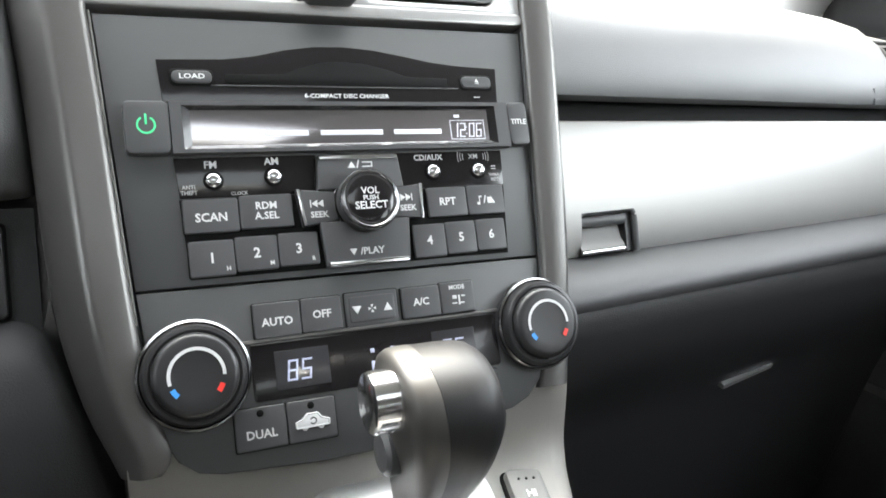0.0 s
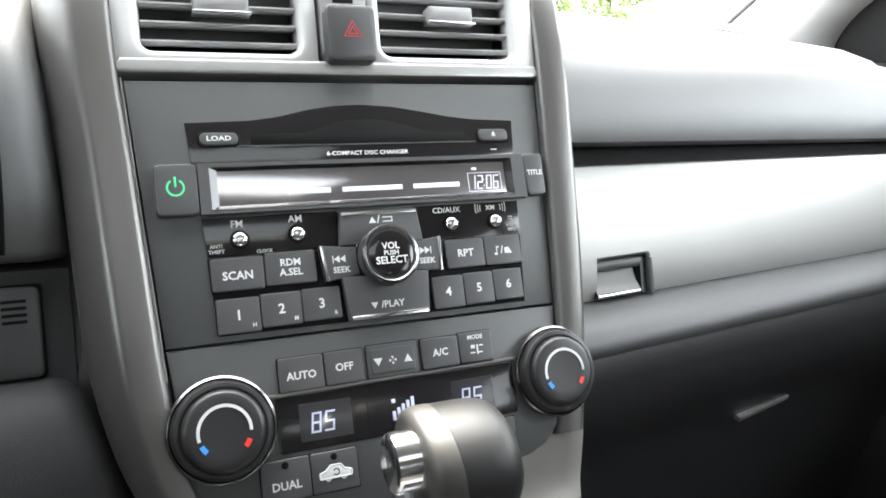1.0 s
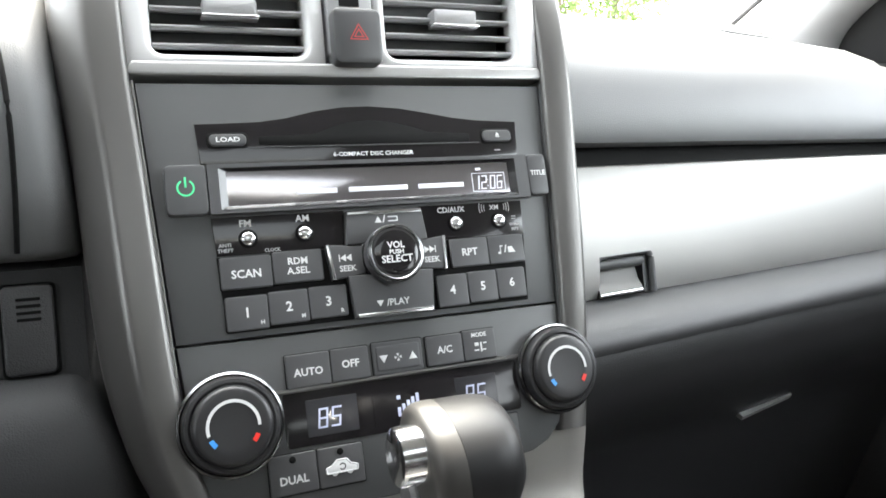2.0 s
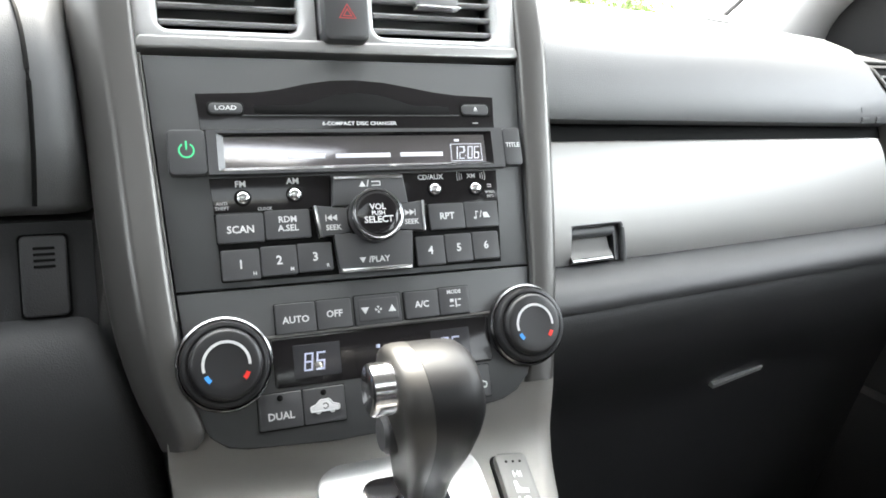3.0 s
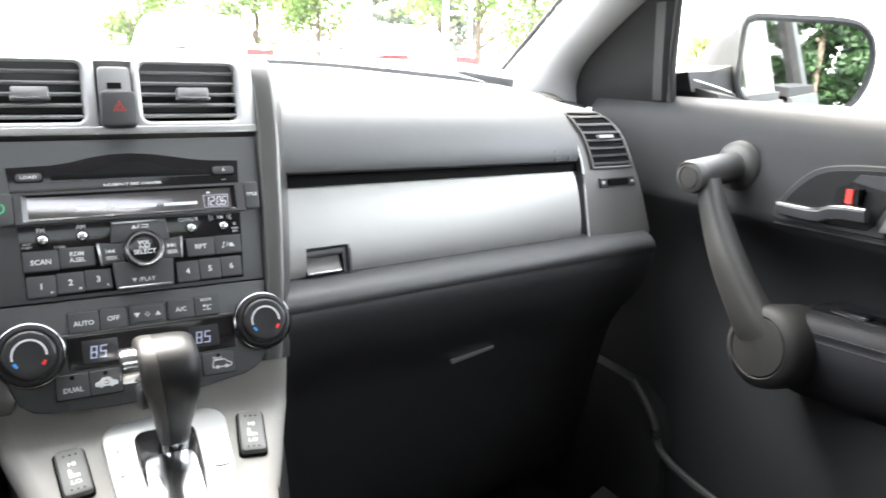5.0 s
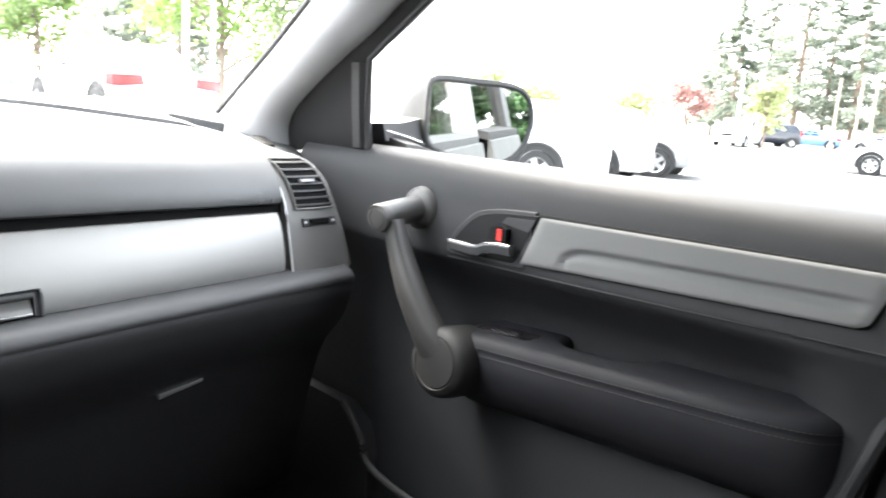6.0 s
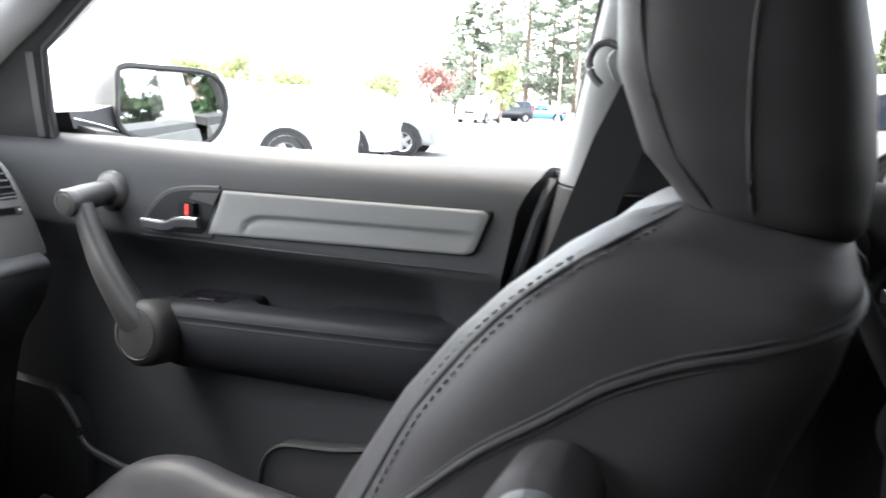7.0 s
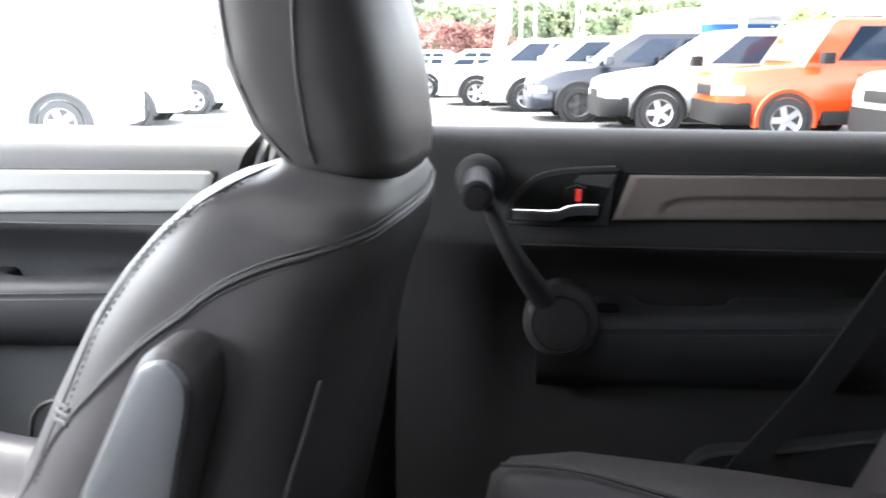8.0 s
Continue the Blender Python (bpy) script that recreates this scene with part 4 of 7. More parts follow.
gate = thing("shifter_gate", C(0.01, -0.03), "bright brushed metal gear selector plate", "gear selector")
bm = bm_()
slab(bm, [(0.0085 + (x - 0.0085) * interp(y, [(-0.20, 0.66), (-0.09, 0.80), (0.017, 1.0)]), y) for x, y in rrect(-0.0445, 0.062, -0.20, 0.017, 0.022, 7)], -0.004, 0.0078, 0.003, CM)
part("gate_plate", bm, GATE, gate)
bm = bm_()
slab(bm, rrect(-0.018, 0.032, -0.16, 0.000, 0.010, 4), 0.0, 0.0090, 0.001, CM)
part("gate_slot", bm, PIANO, gate, "gloss black selector slot")
bm = bm_()
slab(bm, rrect(-0.0135, 0.0275, -0.11, -0.030, 0.010, 4), 0.0, 0.0102, 0.002, CM)
part("gate_insert", bm, CHROME, gate, "bright selector slide")
bm = bm_()
slab(bm, rrect(0.040, 0.053, -0.055, -0.030, 0.002, 2), 0.0, 0.0090, 0.0006, CM)
part("release_cover", bm, GATE, gate)
for s, y in (("P", -0.018), ("R", -0.045), ("N", -0.065)):
    text(s, 0.008, CM @ Matrix.Translation((-0.031, y, 0.0083)), BUTTON, gate)
shift = thing("gear_shifter", (0.008, -0.115, 0.82), "black leather gear knob with silver band and chrome button", "gear shifter")
bm = bm_()
tube(bm, [(0.0145, -0.104, 0.812), (0.0140, -0.119, 0.852)], 0.0125, 20, [0.014, 0.0110])
part("stem", bm, CHROME, shift, "chrome shifter neck")
bm = bm_()
lathe(bm, [(0.015, 0), (0.016, 0.004), (0.013, 0.008)], Matrix.Translation((0.0143, -0.106, 0.826)) @ pose(0, 0, 0, 15), 24)
part("neck_ring", bm, PIANO, shift)


KS = Vector((0.005, 0.019, -0.008))   # where the knob stands over its stem


def knob_section(x, sc, low=0.838):
    pts = smooth_path([(-0.1015, low, 0), (-0.104, 0.858, 0), (-0.108, 0.885, 0), (-0.109, 0.912, 0), (-0.117, 0.938, 0), (-0.137, 0.9525, 0), (-0.165, 0.955, 0), (-0.188, 0.946, 0), (-0.198, 0.928, 0),
                       (-0.196, 0.908, 0), (-0.186, 0.889, 0), (-0.172, 0.871, 0), (-0.159, 0.854, 0), (-0.151, low, 0)], 3)
    cy, cz = -0.145, 0.905
    fit_z = 0.097 / 0.117
    return [KS + Vector(((0.80 if x > 0 else 0.82) * x * interp(p.y, [(0.838, 0.46 if x > 0 else 0.62), (0.865, 0.60 if x > 0 else 0.72), (0.895, 0.80 if x > 0 else 0.88), (0.925, 1.0)]) + 0.003 + (0.955 - p.y) * 0.05, cy + (p.x - cy) * sc * (0.50 if p.x > cy else 0.78) - 0.004, 0.849 + fit_z * (cz + (p.y - cz) * (1 - (1 - sc) * 0.6) - 0.838))) for p in pts]


bm = bm_()
loft(bm, [knob_section(x, s) for x, s in ((-0.012, 1.0), (0.004, 1.0), (0.014, 0.985), (0.021, 0.93), (0.026, 0.82), (0.0285, 0.6), (0.029, 0.3))])
part("knob", bm, KNOBSKIN, shift, smooth=60)
bm = bm_()
loft(bm, [knob_section(x, s) for x, s in ((-0.0285, 0.80), (-0.0275, 0.92), (-0.0245, 0.985), (-0.0195, 1.012), (-0.0125, 1.012))])
part("band", bm, KNOBBAND, shift, "silver-grey knob band", smooth=50)
BMX = Matrix.Translation(KS) @ Matrix.Translation((-0.0215, -0.163, 0.9275)) @ pose(0, 0, 0, 0, -90, 0)
bm = bm_()
lathe(bm, [(0.0136, -0.006), (0.0136, 0.0075), (0.0130, 0.0092), (0.0116, 0.0100), (0.001, 0.0102)], BMX, 40)
part("lock_button", bm, CHROME, shift, "chrome lock button")
bm = bm_()
lathe(bm, [(0.011, -0.004), (0.011, 0.002), (0.009, 0.004), (0.001, 0.0045)], Matrix.Translation(KS) @ Matrix.Translation((-0.0150, -0.146, 0.893)) @ pose(0, 0, 0, 0, -90, 0), 24)
part("overdrive_button", bm, BUTTON, shift)


def heater_switch(x, y, lean):
    t_ = thing("seat_heater_switch", C(x, y), "grey seat heater switch with white HI and LO lettering", "switch", group="seat heater switches")
    SM = CM @ Matrix.Translation((x, y, 0)) @ Matrix.Rotation(radians(lean), 4, "Z")
    bm = bm_()
    slab(bm, rrect(-0.0123, 0.0123, -0.0258, 0.0258, 0.004), -0.002, 0.0035, 0.001, SM)
    part("bezel", bm, SLOT, t_)
    bm = bm_()
    slab(bm, rrect(-0.0108, 0.0108, -0.0243, 0.0243, 0.004), 0.0, 0.0085, 0.003, SM)
    r_ = part("rocker", bm, ROCKER, t_)
    for s, dy in (("HI", 0.006), ("LO", -0.013)):
        text(s, 0.0062, SM @ Matrix.Translation((0, dy, 0.0087)), WHITE, r_)
    for q in (-0.0045, 0.0, 0.0045):
        for dy in (0.016, -0.020):
            bm = bm_()
            lathe(bm, [(0.0008, 0.008), (0.0008, 0.0089)], SM @ Matrix.Translation((q, dy, 0)), 8)
            part("dot", bm, SLOT, r_)
    bm = bm_()
    slab(bm, [(-0.004, -0.008), (0.004, -0.008), (0.004, -0.005), (-0.001, -0.004), (-0.002, 0.001), (-0.004, 0.001)], 0.008, 0.0089, 0.0001, SM, 1)
    part("seat_mark", bm, WHITE, r_)


heater_switch(0.0780, -0.022, -9)
heater_switch(-0.0650, -0.0265, 6)

# ---- dashboard, passenger side ----
dash = thing("dashboard", (0.4, 0.1, 0.75), "dark grey soft plastic dashboard, passenger side", "dashboard")


def gy(x, z):
    """Depth of the dashboard's silver strip."""
    return -0.014 + 0.124 * (x - 0.212) + 0.28 * (z - 0.965)


# upper pad over the strip
def pad_profile(x):
    """Outline (y, z) of the upper pad at x, from its lower front edge up and over."""
    y0 = gy(x, 1.034)
    z_ = 1.0385 - 0.0095 * (x - 0.15) / 0.45
    prof = [(y0 + 0.03, z_), (y0 + 0.004, z_), (y0 - 0.004, z_ + 0.004), (y0 - 0.005, z_ + 0.012), (y0 + 0.0, z_ + 0.030), (y0 + 0.010, z_ + 0.050), (y0 + 0.026, z_ + 0.068), (y0 + 0.050, z_ + 0.083), (y0 + 0.085, z_ + 0.094),
            (y0 + 0.14, z_ + 0.100), (y0 + 0.21, z_ + 0.105), (y0 + 0.30, z_ + 0.110), (0.47, 1.148), (0.49, 1.158), (0.56, 1.155), (0.70, 1.12), (0.70, 1.05), (y0 + 0.03, 1.03)]
    return [(y, z - (0.012 * ((x - 0.15) / 0.45) ** 2 if 1.06 < z and y < 0.45 else 0)) for y, z in prof]


bm = bm_()
loft(bm, [[Vector((x, y, z)) for y, z in pad_profile(x)] for x in [0.134 + 0.0420 * k for k in range(11)]])
part("upper_pad", bm, DASH, dash)
# raised shelf along the windscreen, its edge curving towards the pillar
bm = bm_()
loops = []
for p in smooth_path([(0.138, 0.445, 0), (0.20, 0.420, 0), (0.28, 0.375, 0), (0.36, 0.325, 0), (0.44, 0.278, 0), (0.505, 0.245, 0), (0.54, 0.235, 0)], 3):
    top = [q for q in pad_profile(p.x)[4:14]]
    zs = interp(p.y, top)
    zb_ = interp(0.485, top)
    h = 0.009 * min(1.0, (0.545 - p.x) / 0.05)
    loops.append([Vector((p.x, p.y, zs - 0.003)), Vector((p.x, p.y + 0.001, zs + h * 0.7)), Vector((p.x, p.y + 0.006, zs + h)), Vector((p.x, 0.485, zb_ + 0.004)), Vector((p.x, 0.485, zb_ - 0.004))])
loft(bm, loops)
part("cowl_shelf", bm, DASH, dash, smooth=30)
bm = bm_()
for k in range(2):
    for x0, x1 in ((0.512, 0.523), (0.525, 0.533), (0.535, 0.541)):
        if k and x0 == 0.525:
            continue
        for q in range(3):
            z0 = 1.0475 - 0.0085 * k - 0.0022 * q
            loft(bm, [[Vector((x, gy(x, 1.034) - 0.0062 + max(0, z0 + dz - 1.0385) * 0.28 + dy, z0 + dz)) for dz, dy in ((0.0, 0.0), (0.0012, 0.0), (0.0012, 0.004), (0.0, 0.004))] for x in (x0, x1)])
part("embossed_mark", bm, DASH, dash)
bm = bm_()
rows = ((0.546, ((0.100, 1.0955), (0.132, 1.1115), (0.187, 1.1180), (0.257, 1.1235), (0.347, 1.1290), (0.44, 1.140))), (0.60, ((0.125, 1.088), (0.155, 1.1025), (0.20, 1.110), (0.257, 1.1155), (0.347, 1.1215), (0.44, 1.132))),
        (0.66, ((0.155, 1.074), (0.185, 1.0900), (0.22, 1.0985), (0.27, 1.1045), (0.347, 1.1110), (0.44, 1.123))), (0.72, ((0.21, 1.070), (0.235, 1.0820), (0.26, 1.0900), (0.30, 1.0965), (0.35, 1.1040), (0.44, 1.118))), (0.755, ((0.24, 1.068), (0.26, 1.0800), (0.28, 1.0880), (0.31, 1.0950), (0.355, 1.1020), (0.44, 1.116))))
loft(bm, [[Vector((x, ys[0][0], 1.0))] + [Vector((x, y, z)) for y, z in ys] + [Vector((x, 0.58, ys[-1][1])), Vector((x, 0.66, 1.08)), Vector((x, 0.66, 1.0))] for x, ys in rows])
part("top_corner", bm, DASH, dash, smooth=70)

# dark gap over the strip
bm = bm_()
loft(bm, [[Vector((x, gy(x, z) + d, z)) for z, d in ((1.046, 0.03), (1.046, 0.014), (1.018, 0.010), (1.018, 0.03))] for x in (0.134, 0.35, 0.563)])
part("shadow_gap", bm, SLOT, dash)

# silver strip with its latch recess
glove = thing("glove_box_strip", (0.37, 0.0, 0.94), "satin silver trim strip of the upper glove box", "trim strip")
bm = bm_()
for x0, x1, nx, top_, bot_ in ((0.135, 0.5495, 30, None, 0.9672), (0.135, 0.162, 2, 0.9672, None), (0.2105, 0.5495, 26, 0.9672, None)):
    loops = []
    for j in range(nx + 1):
        x = lerp(x0, x1, j / nx)
        t_ = (x - 0.149) / 0.4005
        zt, zb = lerp(1.0250, 1.0190, t_), lerp(0.938, 0.937, t_)
        za, zc = top_ or zt, bot_ or zb
        ring = []
        for k in range(9):
            z = lerp(za, zc, k / 8)
            q = (zt - z) / (zt - zb)
            ring.append(Vector((x, gy(x, z) - 0.004 * math.sin(math.pi * q) + 0.004 * abs(2 * q - 1) ** 6, z)))
        ring += [Vector((x, gy(x, zc) + 0.02, zc)), Vector((x, gy(x, za) + 0.02, za))]
        loops.append(ring)
    loft(bm, loops)
part("strip", bm, SILVER, glove, smooth=50)
# rounded opening with the lever and its finger bar
bm = bm_()
arc = [(0.2105 - 0.006 + 0.006 * math.sin(radians(a_)), 0.9672 - 0.006 + 0.006 * math.cos(radians(a_))) for a_ in range(0, 91, 10)]
tube(bm, [Vector((x, gy(x, z) - 0.0008, z)) for x, z in [(0.1615, 0.9655), (0.1665, 0.9672), (0.19, 0.9672)] + arc + [(0.2105, 0.950), (0.2105, 0.9385)]], 0.0026, 10)
loft(bm, [[Vector((x, gy(x, z) + d, z)) for z, d in ((0.9672, 0.001), (0.9385, 0.001), (0.9385, 0.02), (0.9672, 0.02))] for x in (0.2035, 0.2105)])
part("latch_surround", bm, BUTTON, glove, "dark rounded latch surround", smooth=60)
bm = bm_()
loft(bm, [[Vector((x, gy(x, z) + d, z)) for x, z in [(0.2107, 0.9674)] + arc] for d in (-0.0033, 0.006)])
part("corner_fillet", bm, SILVER, glove)
bm = bm_()
tube(bm, [Vector((x, gy(x, 0.960) + 0.0035, 0.960)) for x in (0.1615, 0.18, 0.2035)], 0.0042, 10)
part("finger_bar", bm, DASH, glove, "grey rounded finger bar", smooth=60)
bm = bm_()
loft(bm, [[Vector((x, gy(x, z) + d, z)) for z, d in ((0.9565, 0.006), (0.9475, 0.003), (0.9450, 0.000), (0.9430, -0.0015), (0.9405, -0.0015), (0.939, 0.001), (0.939, 0.02), (0.9565, 0.02))] for x in (0.1615, 0.2000)])
part("latch", bm, ENDGREY, glove, "satin silver latch lever", smooth=30)
bm = bm_()
tube(bm, [Vector((x, gy(x, 0.9420) - 0.0018, 0.9420)) for x in (0.1620, 0.1995)], 0.0006, 8)
part("latch_edge", bm, CHROME, glove, "bright latch edge")
bm = bm_()
loft(bm, [[Vector((x, gy(x, z) + d, z)) for z, d in ((0.970, 0.012), (0.9385, 0.012), (0.9385, 0.02), (0.970, 0.02))] for x in (0.1610, 0.2075)])
part("latch_gap", bm, SLOT, glove)

# lower dashboard: ledge under the strip and knee panel
bm = bm_()
loops = []
for x in [0.128 + 0.0535 * k for k in range(11)]:
    t_ = (x - 0.128) / 0.535
    y0 = gy(x, 0.937)
    prof = [(y0 + 0.03, 0.918), (y0 - 0.030, 0.9135), (y0 - 0.0325, 0.907), (y0 - 0.030, 0.893), (y0 - 0.018, 0.866), (y0 + 0.001, 0.838), (y0 + 0.025, 0.812), (y0 + 0.042, 0.785), (y0 + 0.058, 0.74),
            (y0 + 0.074, 0.68), (y0 + 0.092, 0.61), (y0 + 0.115, 0.53), (y0 + 0.16, 0.48), (0.66, 0.47), (0.66, 0.918)]
    loops.append([Vector((x, y, z)) for y, z in prof])
loft(bm, loops)
part("knee_panel", bm, DASHLOW, dash, "black plastic knee panel", smooth=50)
bm = bm_()
loops = []
for x in [0.128 + 0.0535 * k for k in range(11)]:
    y0 = gy(x, 0.937)
    loops.append([Vector((x, y, z)) for y, z in [(y0 + 0.04, 0.9385), (y0 + 0.006, 0.9380), (y0 - 0.012, 0.9350), (y0 - 0.024, 0.9305), (y0 - 0.0315, 0.9245), (y0 - 0.0340, 0.9185), (y0 - 0.0330, 0.9145), (y0 - 0.028, 0.9135), (y0 + 0.04, 0.918)]])
loft(bm, loops)
part("ledge", bm, LEDGEPL, dash, "grey soft plastic ledge under the strip", smooth=60)
bm = bm_()
for (x0, y0, z0), (x1, y1, z1) in (((0.366, 0.0345, 0.788), (0.431, 0.0412, 0.7962)),):
    loft(bm, [[Vector((x, y + b, z + a)) for a, b in ((-0.002, -0.003), (0.002, -0.0045), (0.0042, 0.003), (0.0, 0.012))] for x, y, z in ((x0, y0, z0), (x1, y1, z1))])
part("drawer_pull", bm, GATE, dash, "bright lower glove box pull")
bm = bm_()
lathe(bm, [(0.002, 0), (0.0015, 0.0015)], Matrix.Translation((0.300, -0.004, 0.868)) @ pose(0, 0, 0, 75), 8)
part("clip", bm, SATIN, dash)

# end of the dashboard with the side vent
ev = thing("side_vent_panel", (0.64, 0.05, 0.93), "grey plastic dashboard end panel round a side vent", "vent surround")
XL = [(0.930, 0.562), (1.0, 0.5635), (1.03, 0.564), (1.06, 0.561), (1.09, 0.551), (1.103, 0.540)]
XR = [(0.930, 0.704), (0.99, 0.694), (1.02, 0.684), (1.06, 0.676), (1.080, 0.664), (1.090, 0.650), (1.096, 0.628), (1.103, 0.590)]
YD = [(0.930, 0.0), (1.02, 0.0), (1.045, 0.004), (1.065, 0.010), (1.082, 0.020), (1.095, 0.038), (1.103, 0.070)]


def end_surface(s, z, lift=0.0):
    """Point on the end panel: s across from its inner edge, z up."""
    x = lerp(interp(z, XL), interp(z, XR), s)
    return Vector((x, gy(x, z) + interp(z, YD) - 0.008 * math.sin(math.pi * min(1, s * 0.9)) + 0.030 * max(0, s - 0.75) ** 2 / 0.0625 - lift, z + lift * 0.4))


bm = bm_()
loops = []
zs = [0.930, 0.95, 0.98, 1.0, 1.015, 1.03, 1.045, 1.056, 1.066, 1.076, 1.085, 1.093, 1.099, 1.103]
for z in zs:
    ring = [end_surface(k / 10, z) for k in range(11)]
    loops.append(ring + [Vector((ring[-1].x + 0.01, 0.25, z)), Vector((ring[0].x, 0.25, z))])
loft(bm, loops)
part("end_panel", bm, ENDGREY, ev)
sv = thing("air_vent", (0.62, 0.05, 1.02), "black slatted side air vent in a grey rim", "air vent", group="dashboard air vents")
Z0, Z1, S0, S1 = 1.022, 1.091, 0.13, 0.72
# Panel has no hole: a black plate proud of it gives the duct's darkness.
bm = bm_()
loft(bm, [[end_surface(lerp(S0, S1, k / 6), z, 0.0012) for k in range(7)] + [end_surface(lerp(S1, S0, k / 6), z, -0.004) for k in range(7)] for z in [lerp(Z0, Z1, k / 8) for k in range(9)]])
part("duct_back", bm, SLOT, sv)
for k in range(7):
    z = lerp(Z0, Z1, (k + 0.5) / 7)
    bm = bm_()
    loft(bm, [[end_surface(s, z - 0.0015, 0.0045), end_surface(s, z + 0.0005, 0.0048), end_surface(s, z + 0.0042, -0.003), end_surface(s, z + 0.002, -0.003)] for s in (S0, lerp(S0, S1, 0.5), S1)])
    part("slat", bm, DASHLOW, sv)
bm = bm_()
rim = [end_surface(S0, lerp(Z0, Z1, k / 8), 0.003) for k in range(9)] + [end_surface(lerp(S0, S1, k / 4), Z1, 0.003) for k in range(1, 5)] + [end_surface(S1, lerp(Z1, Z0, k / 8), 0.003) for k in range(1, 9)] + [end_surface(lerp(S1, S0, k / 4), Z0, 0.003) for k in range(1, 5)]
tube(bm, rim, 0.0016, 8)
part("rim", bm, ENDGREY, sv, "grey vent rim")
bm = bm_()
zc = lerp(Z0, Z1, 0.55)
loft(bm, [[end_surface(s, zc + dz, l_) for dz, l_ in ((-0.002, 0.004), (-0.002, 0.009), (0.002, 0.009), (0.003, 0.004))] for s in (0.30, 0.52)])
part("tab", bm, VANE, sv, "satin grey direction tab")
bm = bm_()
loft(bm, [[end_surface(s, z, l_) for z, l_ in ((0.996, 0.0), (0.997, 0.003), (1.008, 0.003), (1.009, 0.0))] for s in (0.20, 0.70)])
part("wheel_slot", bm, DASHLOW, ev)
bm = bm_()
loft(bm, [[end_surface(s, z, l_) for z, l_ in ((0.9985, 0.002), (0.9990, 0.005), (1.006, 0.006), (1.0065, 0.002))] for s in (0.30, 0.58)])
part("vent_wheel", bm, SLOT, ev, "small black vent wheel")
for s in (0.235, 0.66):
    bm = bm_()
    p = end_surface(s, 1.0025, 0.0034)
    lathe(bm, [(0.0020, -0.001), (0.0020, 0.0006), (0.001, 0.001)], Matrix.Translation(p) @ pose(0, 0, 0, 70), 10)
    part("dot", bm, WHITE, ev)
for s_ in (0.0, 1.0):
    bm = bm_()
    tube(bm, [end_surface(s_, z, 0.001) for z in zs], 0.0016, 6)
    part("panel_edge", bm, SATIN, ev)

# speaker cover on top near the pillar
sp = thing("tweeter_cover", (0.62, 0.33, 1.12), "dark mesh tweeter cover on the dashboard top", "speaker")
bm = bm_()
SM = Matrix.Translation((0.570, 0.318, 1.120)) @ pose(0, 0, 0, 10, 8, -26)
slab(bm, rrect(-0.046, 0.046, -0.036, 0.036, 0.010), -0.03, 0.026, 0.006, SM)
part("cover", bm, DASH, sp)
bm = bm_()
slab(bm, rrect(-0.038, 0.038, -0.029, 0.029, 0.006), 0.0, 0.0272, 0.001, SM)
part("mesh", bm, GRILLE, sp, "grey speaker mesh")
bm = bm_()
slab(bm, rrect(-0.012, 0.012, -0.050, 0.050, 0.011, 4), -0.012, 0.003, 0.002, Matrix.Translation((0.668, 0.262, 1.1045)) @ pose(0, 0, 0, 5, 7, -22))
tagged(part("defroster_slot", bm, SLOT), "black defroster slot in the dashboard top", "air vent")

# ---- dashboard, driver's side ----
dd = thing("driver_dashboard", (-0.4, 0.1, 0.75), "dark grey plastic dashboard, driver's side", "dashboard")
bm = bm_()
loops = []
for x, dy in ((-0.150, 0.026), (-0.154, 0.006), (-0.165, 0.001), (-0.19, 0.002), (-0.26, -0.004), (-0.40, -0.02), (-0.72, 0.02)):
    prof = [(-0.012, 0.990), (-0.022, 0.998), (-0.020, 1.03), (-0.012, 1.07), (0.010, 1.105), (0.045, 1.132), (0.10, 1.150), (0.20, 1.160), (0.50, 1.16), (0.66, 1.12), (0.66, 0.990)]
    loops.append([Vector((x - (max(0.0, z - 1.0) * 0.08 if x > -0.18 else 0.0), y + dy, z)) for y, z in prof])
loft(bm, loops)
part("upper_pad", bm, DASH, dd, smooth=60)
bm = bm_()
loft(bm, [[Vector((x, y, z)) for y, z in ((-0.030, 0.925), (-0.012, 0.986), (0.10, 0.986), (0.10, 0.925))] for x in (-0.152, -0.72)])
part("switch_panel", bm, DOORPL, dd)
FM = Matrix(((1, 0, 0, -0.1770), (0, 0.28, -0.96, -0.0215), (0, 0.96, 0.28, 0.957), (0, 0, 0, 1)))
bm = bm_()
slab(bm, rrect(-0.0135, 0.0125, -0.0235, 0.0240, 0.003), -0.003, 0.0008, 0.0005, FM)
part("flap_gap", bm, SLOT, dd)
bm = bm_()
slab(bm, rrect(-0.0122, 0.0112, -0.0222, 0.0228, 0.003), -0.003, 0.0028, 0.0012, FM)
fl = part("sensor_flap", bm, DASHLOW, dd, "black flap with four slots")
for k in range(4):
    bm = bm_()
    slab(bm, rrect(-0.0055, 0.0055, 0.0055 + 0.0034 * k - 0.0008, 0.0055 + 0.0034 * k + 0.0008, 0.0005), 0.002, 0.0031, 0.0001, FM, 1)
    part("slot", bm, SLOT, fl)
bm = bm_()
loops = []
